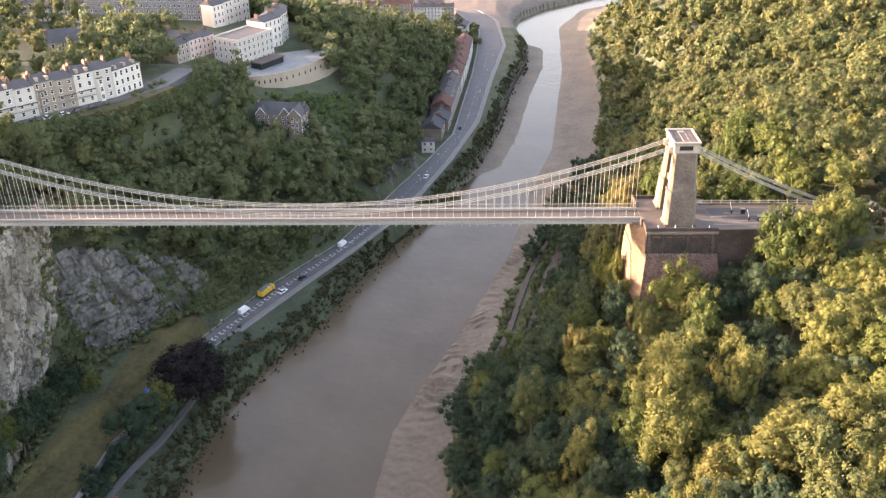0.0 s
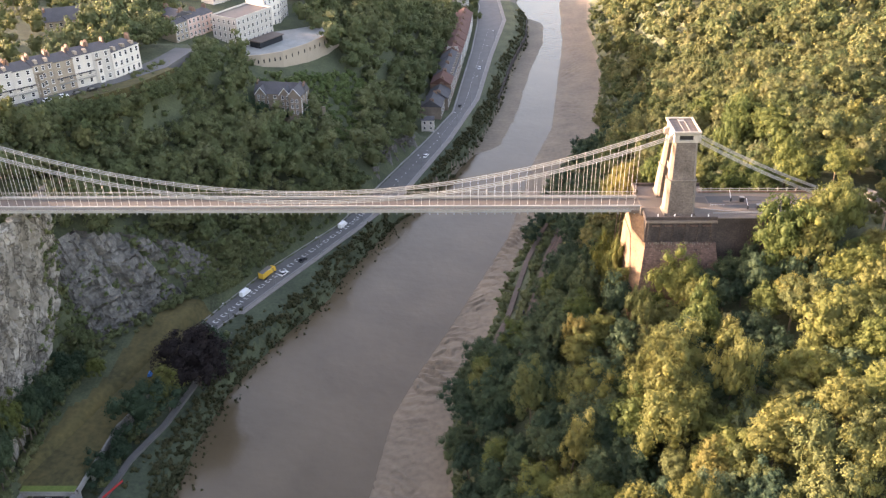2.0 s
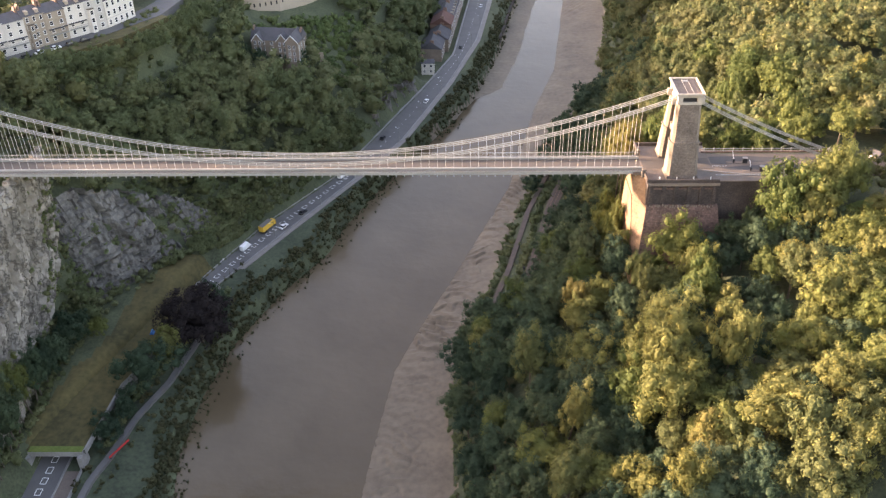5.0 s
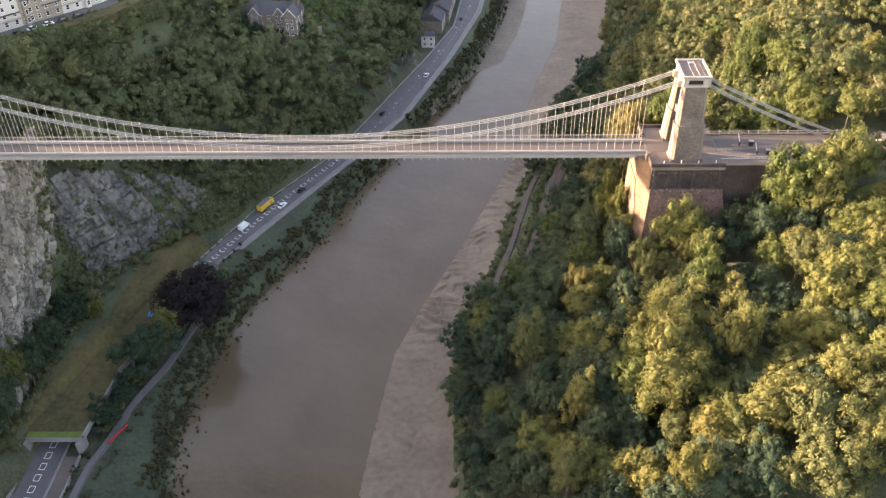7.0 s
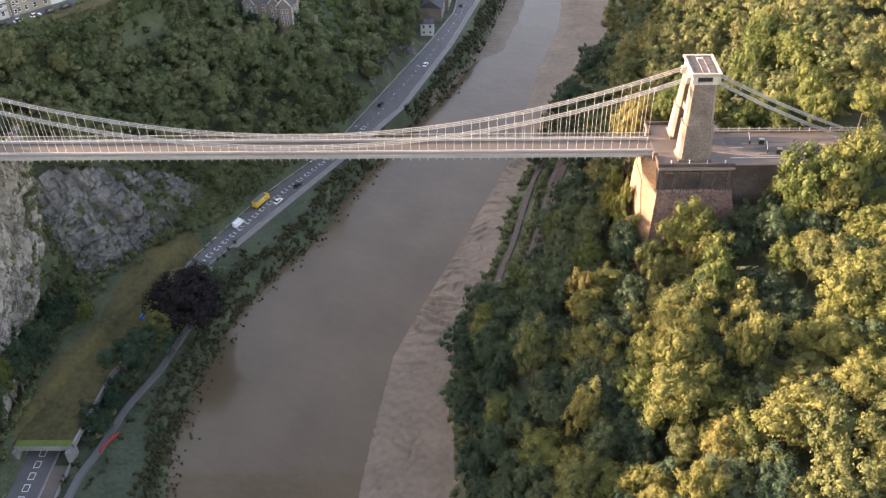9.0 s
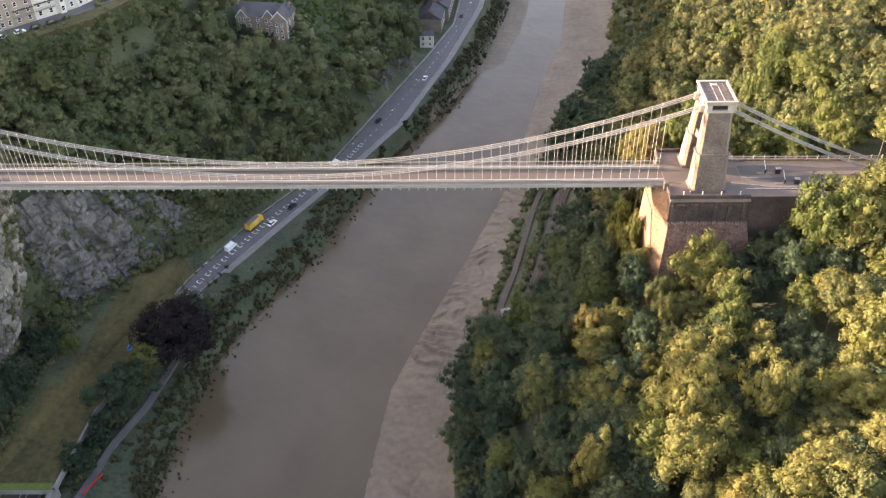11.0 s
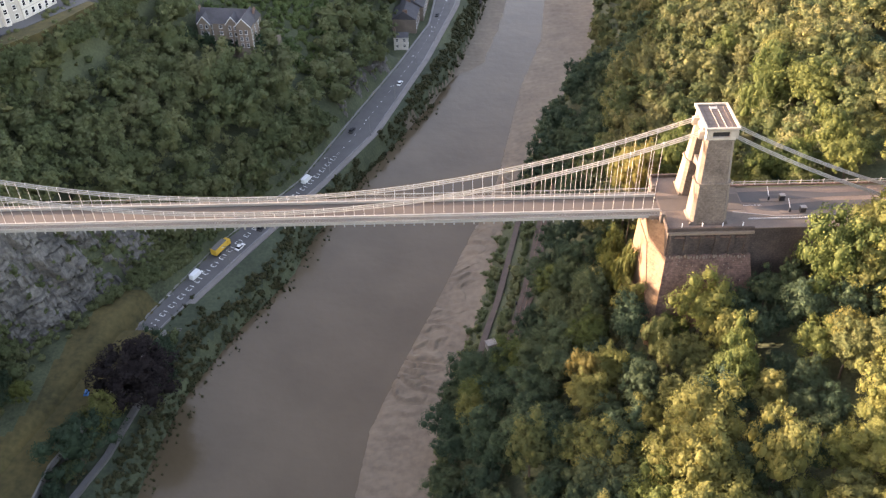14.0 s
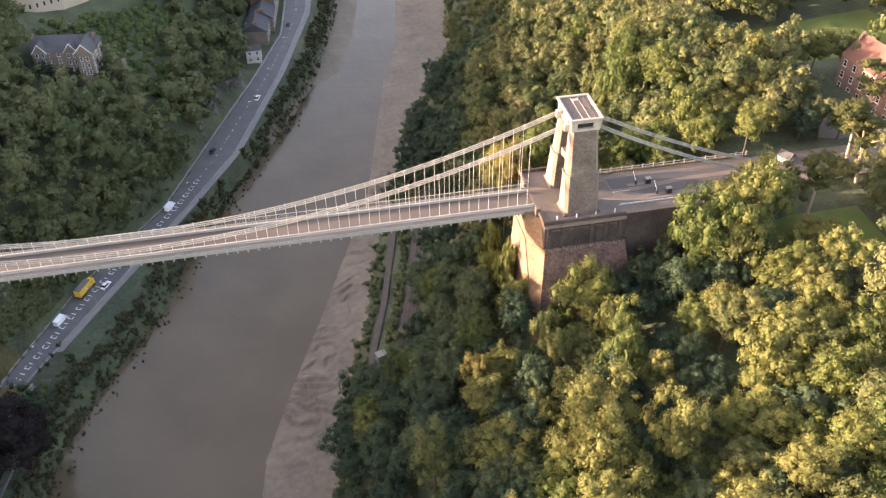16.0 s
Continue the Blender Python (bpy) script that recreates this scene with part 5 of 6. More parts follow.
wood("slope_scrub", [p for p in slope if not (-56 < p[0] < -24 and p[1] < 176) and p[1] < 178 + (p[0] + 67) * 0.5 + max(0, p[0] + 35) * 0.5], bush, M["leaf_scrub"], "low bright green scrub on the slope below the terrace", 1.5, 3.4, 63, (-0.8, 0.0))
wood("cliff_scrub", pts, bush, M["leaf_dark_wood"], "dark bushes along the foot of the cliff", 1.2, 2.8, 29, (-0.4, 0.4))


# ---- cliffs ----
ROCK = {}
def rock_face(name, path, zf0, zf1, mat, label, seed, ledge, amp, rows, lean, end=None):
    """A broken rock face along a plan line: columns, ledges and cracks stand out of it."""
    n = len(path)
    vs, fs = [], []
    for j in range(rows + 1):
        u = j / rows
        for i, (x, y) in enumerate(path):
            a = path[min(i + 1, n - 1)]
            b = path[max(i - 1, 0)]
            d = Vector((a[0] - b[0], a[1] - b[1])).normalized()
            nrm = Vector((d.y, -d.x))
            z = zf0(y) + (zf1(y) - zf0(y)) * u
            s = i * 0.55
            w = 1.6 * noise.noise((s * 0.2, z * 0.2, seed + 2))
            col = noise.noise((s * 0.14, z * 0.02, seed)) * 1.6 + noise.noise((s * 0.4, z * 0.05, seed + 3)) * 0.6
            if ledge > 1:
                blk = noise.cell(((s + w) * 0.22 + z * 0.05, (z + w) * 0.36 + s * 0.06, seed)) * 1.5 + noise.cell(((s - w) * 0.6, (z + 0.5 * w) * 0.9 + s * 0.2, seed + 1)) * 0.7
            else:
                blk = noise.cell(((s + w) * 0.30 - z * 0.02, z * 0.07, seed)) * 1.5 + noise.cell(((s - w) * 0.8, z * 0.22 + w * 0.2, seed + 1)) * 0.6
            st = ledge * (math.floor((z - 0.12 * s) / 3.3) * 3.3 - z + 0.12 * s) / 3.3 * 0.9
            crack = noise.noise((s * 0.16 + 0.6 * noise.noise((z * 0.12, s * 0.05, seed + 5)), z * 0.012, seed + 6))
            fine = noise.noise((s * 0.9, z * 0.5, seed + 9)) * 0.35 + noise.noise((s * 2.4, z * 1.6, seed + 11)) * 0.10 + blk
            fine -= 2.4 * max(0.0, 1 - abs(crack) / 0.07) * (1 if ledge < 1 else 0.4)
            off = amp * col + st + fine - lean * u
            if end is not None:
                y = path[0][1] + (y - path[0][1]) * (end(z) - path[0][1]) / (path[-1][1] - path[0][1])
            vs.append((x + nrm.x * off, y + nrm.y * off, z))
    for j in range(rows):
        for i in range(n - 1):
            k = j * n + i
            fs.append((k, k + 1, k + n + 1, k + n))
    ROCK[name] = vs
    return tagged(new(name, mesh_of(name, vs, fs, mat)), label, "cliff", kind="structure")


p1 = [(-92.0 + 0.04 * (y + 20), y) for y in np.arange(-110, 12, 0.45)]
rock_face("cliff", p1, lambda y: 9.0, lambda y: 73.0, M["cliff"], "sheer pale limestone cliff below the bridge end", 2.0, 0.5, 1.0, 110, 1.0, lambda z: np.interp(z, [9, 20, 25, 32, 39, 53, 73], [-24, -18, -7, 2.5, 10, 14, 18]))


def bedded_rock(name, path, z0, z1, lean, dip, seed, label):
    """Beds of rock one above another, each broken into blocks, stepping back as they rise."""
    rs = random.Random(seed)
    vs, fs = [], []
    n = len(path)
    z, beds = z0 - 6.0, []
    while z < z1:
        h = rs.choice((0.6, 0.9, 1.2, 1.7, 2.4))
        beds.append((z, h, rs.uniform(-0.5, 0.7), rs.uniform(0, 50)))
        z += h
    for zb, h, proud, ph in beds:
        for part_z, back in ((0.0, 0.0), (0.55, 0.1), (1.0, 0.25), (1.0, 3.0)):
            for i, (x, y) in enumerate(path):
                a, b = path[min(i + 1, n - 1)], path[max(i - 1, 0)]
                d = Vector((a[0] - b[0], a[1] - b[1])).normalized()
                nrm = Vector((d.y, -d.x))
                s = i * 0.38
                zz = zb + h * part_z + dip * s + 0.8 * noise.noise((s * 0.12, zb * 0.3, seed))
                u = (zz - z0) / (z1 - z0)
                w = 0.9 + 1.2 * abs(noise.noise((zb * 0.7, ph, 1.0)))
                blk = noise.cell((s / w + ph, zb * 0.37, seed)) * 0.8 + noise.cell((s / (w * 3.1) + ph, zb * 0.11, seed + 2)) * 1.3
                big = 3.2 * noise.noise((s * 0.07, zz * 0.05, seed + 4)) + 1.4 * noise.noise((s * 0.22, zz * 0.15, seed + 7))
                cleft = 3.0 * max(0.0, 1 - abs(noise.noise((s * 0.09 + zz * 0.03, zz * 0.01, seed + 9))) / 0.08)
                off = big + blk + proud - cleft - back - lean * u + 0.25 * noise.noise((s * 1.7, zz * 1.3, seed))
                vs.append((x + nrm.x * off, y + nrm.y * off, zz + 0.15 * noise.noise((s * 0.8, zz, 3.0))))
    rows = len(beds) * 4
    for j in range(rows - 1):
        for i in range(n - 1):
            k = j * n + i
            if vs[k][2] < np.interp(path[i][1], [8, 26, 44, 56, 66], [48, 45, 33, 22, 13]) + 2.5 * noise.noise((i * 0.05, 4.0, seed)):
                fs.append((k, k + 1, k + n + 1, k + n))
    ROCK[name] = [p for p in vs if p[2] < np.interp(p[1], [8, 26, 44, 56, 66], [48, 45, 33, 22, 13])]
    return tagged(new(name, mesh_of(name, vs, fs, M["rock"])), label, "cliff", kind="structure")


p2 = [(float(cliff_foot(y)) + 1.0, y) for y in np.arange(8, 66, 0.38)]
bedded_rock("rock_slope", p2, 7.0, 47.0, 17.0, 0.10, 8, "stepped grey limestone ledges with clefts")
p3 = [(float(road_in(y)) - 1.6, y) for y in np.arange(146, 208, 0.6)]
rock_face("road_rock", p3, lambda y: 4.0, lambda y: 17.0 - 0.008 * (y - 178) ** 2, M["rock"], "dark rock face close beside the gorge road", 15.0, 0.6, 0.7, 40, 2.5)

# bushes rooted on ledges and in clefts
rb = random.Random(31)
V, Q, base = [], [], 0
for name, count in (("rock_slope", 330), ("cliff", 70), ("road_rock", 40)):
    for _ in range(count):
        px, py, pz = rb.choice(ROCK[name])
        if noise.noise((px * 0.09, py * 0.09, pz * 0.05)) < -0.1:
            continue
        bv, bq = bush[rb.randrange(4)]
        s = rb.uniform(0.7, 2.2) / 5.0
        V.append(np.asarray(bv) * s + (px, py, pz - 1.2 * s * 3))
        Q.append(bq + base)
        base += len(bv)
for name, count, ok in (("rock_slope", 300, lambda x, y, z: y < 17.5 and z > 12), ("cliff", 160, lambda x, y, z: y > np.interp(z, [9, 20, 39, 73], [-34, -26, 2, 10])), ("rock_slope", 40, lambda x, y, z: y > 46)):
    spots = [v for v in ROCK[name] if ok(*v)]
    for _ in range(count):
        px, py, pz = rb.choice(spots)
        bv, bq = bush[rb.randrange(4)]
        s = rb.uniform(1.0, 2.4) / 5.0
        V.append(np.asarray(bv) * s + (px, py, pz - 2.6 * s))
        Q.append(bq + base)
        base += len(bv)
tagged(new("ledge_bushes", clean_quads("ledge_bushes", np.concatenate(V), np.concatenate(Q), M["leaf_dark_wood"])), "green bushes rooted on the rock ledges", "bush", kind="stuff")

# ---- covered road gallery ----
gal = empty("road_gallery", pose(0, 0, 0), "concrete road gallery with a rough grass roof", "tunnel", kind="structure")
ins = lambda y: max(float(roof_left(y)), float(road_in(y)) - 9.0)
outs = lambda y: float(np.interp(y, [-53, -24, 0, 33], [-69.2, -66.6, -57.5, -44.5]))
ys_g = [-52 + i * 4 for i in range(21)]
plan = [(outs(y), y) for y in ys_g] + [(ins(y), y) for y in reversed(ys_g)]
part("roof_slab", prism(plan, 7.0, 7.9), M["grass"], gal, "rough yellow-green grass roof")
edge = empty("roof_parapet", pose(0, 0, 0), "weathered concrete parapet along the grass roof", "wall", kind="structure")
for y in range(-52, 28, 4):
    a, b = outs(y), outs(y + 4)
    part("coping", prism([(a - 0.5, y), (a + 0.15, y), (b + 0.15, y + 3.95), (b - 0.5, y + 3.95)], 6.2, 7.98), M["concrete"], edge)
part("portal_beam", box(-86.0, -69.6, -52.9, -52.02, 6.2, 7.95), M["concrete"], gal, "stained concrete portal beam")
part("roof_fringe", box(-85.9, -69.7, -52.75, -50.5, 7.955, 8.15, (0.1, -0.1, 0.1, -0.1)), M["lawn"], gal, "bright green turf fringe over the portal")
part("portal_wall", box(-86.7, -85.1, -54.5, -50, 1.5, 7.0), M["concrete"], gal)
part("portal_wall", box(-70.9, -69.5, -54.5, -50, 1.5, 7.0), M["concrete"], gal)
colm = bpy.data.meshes.new("column")
bm = box(-0.5, 0.5, -0.5, 0.5, 0, 6.0)
bm.to_mesh(colm)
bm.free()
colm.materials.append(M["concrete"])
for y in range(-42, 30, 6):
    put("column", colm, gal, pose(outs(y) - 0.8, y, 1.2))


# ---- buildings ----
win_mesh = {}


def window_meshes(w, h):
    """A sash window: frame, pane, sill, sharing meshes by size."""
    key = (w, h)
    if key not in win_mesh:
        xs, zs = (-w / 2, -w / 2 + 0.09, w / 2 - 0.09, w / 2), (0, 0.09, h / 2 - 0.04, h / 2 + 0.04, h - 0.09, h)
        bm = bmesh.new()
        gv = [[bm.verts.new((x, -0.07, z)) for x in xs] for z in zs]
        for r in range(5):
            for c in range(3):
                if c != 1 or r % 2 == 0:
                    bm.faces.new((gv[r][c], gv[r][c + 1], gv[r + 1][c + 1], gv[r + 1][c]))
        ext = bmesh.ops.extrude_face_region(bm, geom=bm.faces[:])
        bmesh.ops.translate(bm, verts=[v for v in ext["geom"] if isinstance(v, bmesh.types.BMVert)], vec=(0, 0.09, 0))
        bmesh.ops.recalc_face_normals(bm, faces=bm.faces)
        me = bpy.data.meshes.new("window")
        bm.to_mesh(me)
        bm.free()
        me.materials.append(M["white"])
        bm = box(-w / 2 - 0.12, w / 2 + 0.12, -0.2, 0.02, -0.14, -0.004)
        si = bpy.data.meshes.new("sill")
        bm.to_mesh(si)
        bm.free()
        si.materials.append(M["stucco"])
        bm = box(-w / 2 + 0.08, w / 2 - 0.08, -0.03, 0.03, 0.08, h - 0.08)
        pa = bpy.data.meshes.new("pane")
        bm.to_mesh(pa)
        bm.free()
        pa.materials.append(M["glass"])
        win_mesh[key] = (me, pa, si)
    return win_mesh[key]


def gable_roof(w, d, z, rise, over=0.35, hip=0.0):
    bm = bmesh.new()
    a = [bm.verts.new(p) for p in ((-over, -over, z), (w + over, -over, z), (w + over, d + over, z), (-over, d + over, z))]
    b = [bm.verts.new(p) for p in ((hip - (0 if hip else over), d / 2, z + rise), (w - hip + (0 if hip else over), d / 2, z + rise))]
    bm.faces.new((a[0], a[1], b[1], b[0]))
    bm.faces.new((a[2], a[3], b[0], b[1]))
    bm.faces.new((a[1], a[2], b[1]))
    bm.faces.new((a[3], a[0], b[0]))
    bm.faces.new((a[3], a[2], a[1], a[0]))
    return bm


def house(name, m, w, d, h, floors, bays, wall, roof, label, group="", rise=2.2, flat=False, chimneys=2, hip=0.0, sides=True, balcony=None, dormers=0, base=2.5, bay=0):
    """A house: front along local x at y = 0, going back to y = d, with its foot sunk in the slope."""
    t = empty(name, m, label, "house", group)
    body = part("wall", box(0, w, 0, d, -base, h), wall, t)
    part("cornice", box(-0.15, w + 0.15, -0.22, d + 0.15, h - 0.35, h), wall, t)
    part("string_course", box(-0.06, w + 0.06, -0.1, d + 0.06, h * 0.32, h * 0.32 + 0.22), wall, t)
    if flat:
        bm = bmesh.new()
        for x0, x1, y0, y1 in ((0, w, 0, 0.3), (0, w, d - 0.3, d), (0, 0.3, 0.3, d - 0.3), (w - 0.3, w, 0.3, d - 0.3)):
            add_box(bm, x0, x1, y0, y1, h + 0.004, h + 0.9)
        part("parapet", bm, wall, t)
        part("roof", box(0.3, w - 0.3, 0.3, d - 0.3, h, h + 0.12), roof, t)
    else:
        part("roof", gable_roof(w, d, h + 0.004, rise, 0.3, hip), roof, t)
    for c in range(chimneys):
        cxp = 0.2 if c == 0 else w - 1.0
        zz = h + (0.1 if flat else rise * 0.55)
        bm = box(cxp, cxp + 0.8, d * 0.35, d * 0.35 + 2.4, h, zz + 2.2)
        for k in range(4):
            add_box(bm, cxp + 0.22, cxp + 0.58, d * 0.35 + 0.2 + k * 0.55, d * 0.35 + 0.55 + k * 0.55, zz + 2.2, zz + 2.8)
        part("chimney", bm, M["brick"], t, "brick chimney stack with clay pots")
    fh = h / floors
    wh = round(fh * 0.56, 1)
    ww = round(min(1.3, w / bays * 0.42), 1)
    frame_me, pane_me, sill_me = window_meshes(ww, wh)
    spots = []
    for f in range(floors):
        for b in range(bays):
            spots.append(pose(w * (b + 0.5) / bays, -0.03, f * fh + fh * 0.25))
    if sides:
        nb = max(2, int(d / 3.2))
        for f in range(floors):
            for b in range(nb):
                spots.append(pose(w + 0.03, d * (b + 0.5) / nb, f * fh + fh * 0.25, 0, 0, 90))
    for sp in spots:
        wo = put("window", frame_me, t, sp)
        put("pane", pane_me, wo, pose(0, -0.01, 0))
        put("sill", sill_me, wo, pose(0, 0, 0))
    if balcony:
        zb = fh * balcony
        bm = bmesh.new()
        add_box(bm, 0.3, w - 0.3, -1.3, -0.05, zb - 0.15, zb)
        add_box(bm, 0.3, w - 0.3, -1.3, -1.24, zb + 0.9, zb + 0.98)
        for k in range(9):
            x = 0.32 + (w - 0.7) * k / 8
            add_box(bm, x, x + 0.05, -1.3, -1.25, zb, zb + 0.9)
        part("balcony", bm, M["iron"], t, "iron balcony")
        bm = bmesh.new()
        add_box(bm, 0.2, w - 0.2, -1.4, -0.02, zb + 2.35, zb + 2.42, (0, 0, 0.2, 0))
        part("canopy", bm, M["slate"], t, "balcony canopy")
    if bay:
        x0 = 0.7
        part("bay_window", prism([(x0, 0.2), (x0 + 0.6, -1.1), (x0 + 2.4, -1.1), (x0 + 3.0, 0.2)], -1.0, fh * bay - 0.3), wall, t, "canted stucco bay")
        part("bay_roof", prism([(x0 - 0.15, 0.1), (x0 + 0.55, -1.28), (x0 + 2.45, -1.28), (x0 + 3.15, 0.1)], fh * bay - 0.3, fh * bay - 0.1), M["leadroof"], t, "flat lead bay roof")
        for f in range(bay):
            wo = put("window", frame_me, t, pose(x0 + 1.5, -1.13, f * fh + fh * 0.22))
            put("pane", pane_me, wo, pose(0, -0.01, 0))
            put("sill", sill_me, wo, pose(0, 0, 0))
    for k in range(dormers):
        x = w * (k + 0.5) / dormers
        bm = box(x - 0.6, x + 0.6, 0.5, 2.6, h + 0.2, h + 1.7)
        part("dormer", bm, M["bath"], t, "small stone dormer")
    return t


# white terrace along the cliff-top street
u45 = 45.0
rt = random.Random(3)
ox, oy = -147.0, 71.0
for i in range(8):
    px, py = ox + i * 5.7, oy + i * 5.7
    tall = rt.choice((11.2, 12.0, 12.6))
    house("terrace_house", pose(px, py, 74.6, 0, 0, 45), 8.0, 11.0, tall, 4, rt.choice((2, 3)), M["stucco"] if i not in (4, 5) else M["bath"], M["slate"],
          "tall stucco terrace house with sash windows and chimneys", "cliff-top terrace", chimneys=2, sides=False, balcony=None if i % 3 == 1 else 1, dormers=rt.choice((0, 2)), bay=3 if i % 3 == 1 else 0)
house("end_house", pose(-101.3, 116.8, 74.2, 0, 0, 62), 15.0, 12.0, 11.0, 3, 5, M["stucco"], M["slate"], "pale stucco end house of the terrace with a slate roof", rise=2.4, hip=3.0, dormers=3, chimneys=2)
# cliff-top street and verge
str_pts = [(-150, 60), (-99, 111), (-84, 131), (-78.5, 157), (-88, 159), (-93.5, 140), (-104, 118.5), (-153, 69)]
tagged(part("street", prism(str_pts, 66.0, 74.25), M["asphalt"]), "asphalt cliff-top street in front of the terrace", "road", kind="structure")
verge = [(-145.5, 55), (-93, 106), (-80.5, 130), (-83.9, 131.5), (-98.8, 110.8), (-149.8, 59.8)]
tagged(part("verge", prism(verge, 66.0, 74.12), M["grass"]), "worn grass verge above the slope", "verge", kind="structure")

vs, fs = [], []
for i, (x, y, z) in enumerate(((-83.3, 157.5, 74.2), (-83, 168, 71.5), (-84, 180, 67), (-86, 192, 63), (-87, 206, 61))):
    vs += [(x - 5, y + 1, z), (x + 5, y - 1, z), (x + 5, y - 1, z - 6), (x - 5, y + 1, z - 6)]
    if i:
        j = i * 4
        fs += [(j - 4, j - 3, j + 1, j), (j - 3, j - 2, j + 2, j + 1), (j - 1, j - 4, j, j + 3)]
tagged(new("sloping_street", mesh_of("sloping_street", vs, fs, M["asphalt"])), "asphalt street falling towards the hotel", "road", kind="structure")

# hotel and its neighbours
house("hotel", pose(-84, 211, 57, 0, 0, -30), 17.0, 27.0, 17.5, 5, 5, M["stucco"], M["leadroof"], "white stucco hotel block with rows of sash windows", flat=True, chimneys=0)
house("crescent_house", pose(-62, 236, 60, 0, 0, 62), 14.0, 12.0, 16.0, 4, 4, M["stucco"], M["slate"], "white curved terrace house behind the hotel", "hotel crescent")
house("crescent_house", pose(-56, 249, 60, 0, 0, 82), 14.0, 12.0, 16.0, 4, 4, M["stucco"], M["slate"], "white curved terrace house behind the hotel", "hotel crescent")
house("crescent_house", pose(-54.5, 263, 60, 0, 0, 100), 14.0, 12.0, 16.0, 4, 4, M["stucco"], M["slate"], "white curved terrace house behind the hotel", "hotel crescent")
for i in range(4):
    house("sunlit_house", pose(-96 + i * 3, 262 + i * 8, 60, 0, 0, 60), 9.0, 9.0, 19.0, 5, 3, M["stucco"], M["slate"], "tall cream house catching the sun", "houses behind the hotel")
house("pink_house", pose(-99.0, 197, 62, 0, 0, 62), 9.0, 10.0, 12.0, 4, 3, M["bath"], M["slate"], "stone street house with tall windows", "street houses")
house("pink_house", pose(-94.6, 205, 61.5, 0, 0, 62), 9.0, 10.0, 13.0, 4, 3, M["pink"], M["slate"], "pink stucco street house", "street houses")
house("pink_house", pose(-90.2, 213, 61, 0, 0, 62), 9.0, 10.0, 13.0, 4, 3, M["pink"], M["slate"], "pink stucco street house", "street houses")
for i in range(5):
    house("stone_terrace_house", pose(-152 + i * 10.2, 245 - i * 8.4, 63.5, 0, 0, -39.5), 13.4, 11.0, 12.5, 4, 3, M["bath"], M["slate"], "honey stone terrace house with rooftop chimneys", "garden terrace", sides=False)
for i in range(17):
    house("grey_terrace_house", pose(-246 + i * 8.4, 284 - i * 0.6, 68, 0, 0, -4), 8.6, 11.0, 13.5, 4, 3, M["greystone"], M["slate"], "grey stone terrace house in a long row", "long terrace", sides=False)
for i in range(4):
    house("white_house", pose(-236 + i * 17, 258, 72, 0, 0, -3), 15.0, 9.0, 9.0, 3, 5, M["stucco"], M["slate"], "white stucco house among garden trees", "white houses")
house("gabled_mansion", pose(-150, 168, 74, 0, 0, 25), 18.0, 12.0, 9.5, 3, 4, M["bath"], M["slate"], "brown stone mansion with steep gables among trees", rise=5.0)

# curved hotel terrace
arc = [(-67, 187.5), (-56, 190), (-46, 195.5), (-35.5, 208.5), (-27.5, 224), (-22.8, 240)]
inner = [(-38, 244), (-60, 232), (-67, 212)]
tagged(part("hotel_terrace", prism(arc + inner, 46, 59.6), M["bath"]), "curved stone terrace below the hotel", "terrace", kind="structure")
shrink = lambda p: (-50 + (p[0] + 50) * 0.97, 215 + (p[1] - 215) * 0.97)
tagged(part("terrace_paving", prism([shrink(p) for p in arc + inner], 59.5, 59.75), M["terrace"]), "grey-green flagged floor of the hotel terrace", "paving", kind="structure")
bm = bmesh.new()
for p, q in zip(arc, arc[1:]):
    a, b = shrink(p), shrink(q)
    lo = [bm.verts.new((c[0], c[1], 59.6)) for c in (p, q, b, a)]
    hi = [bm.verts.new((c[0], c[1], 60.7)) for c in (p, q, b, a)]
    bm.faces.new(hi)
    for k in range(4):
        bm.faces.new((lo[k], lo[(k + 1) % 4], hi[(k + 1) % 4], hi[k]))
tagged(part("terrace_parapet", bm, M["bath"]), "low stone parapet round the hotel terrace", "wall", kind="structure")
bm = bmesh.new()
for (ax, ay), (bx, by) in zip(arc, arc[1:]):
    d = Vector((bx - ax, by - ay, 0))
    nrm = Vector((d.y, -d.x, 0)).normalized()
    for k in range(4):
        p = Vector((ax, ay, 0)) + d * ((k + 0.5) / 4) + nrm * 0.02
        q = d.normalized()
        c = [p - q * 0.35, p + q * 0.35]
        v = [bm.verts.new((c[0].x, c[0].y, 56.3)), bm.verts.new((c[1].x, c[1].y, 56.3)), bm.verts.new((c[1].x, c[1].y, 58.1)), bm.verts.new((c[0].x, c[0].y, 58.1))]
        bm.faces.new(v)
tw = part("terrace_windows", bm, M["glass"])
tagged(tw, "row of dark windows in the terrace wall", "window", kind="structure")
pav = empty("terrace_pavilion", pose(-57, 212, 59.75, 0, 0, 58), "low dark flat-roofed pavilion on the terrace", "pavilion")
part("roof", box(-9, 9, -4, 4, 3.0, 3.5), M["leadroof"], pav)
part("wall", box(-8.5, 8.5, -3.4, 3.6, 0, 3.0), M["glass"], pav)

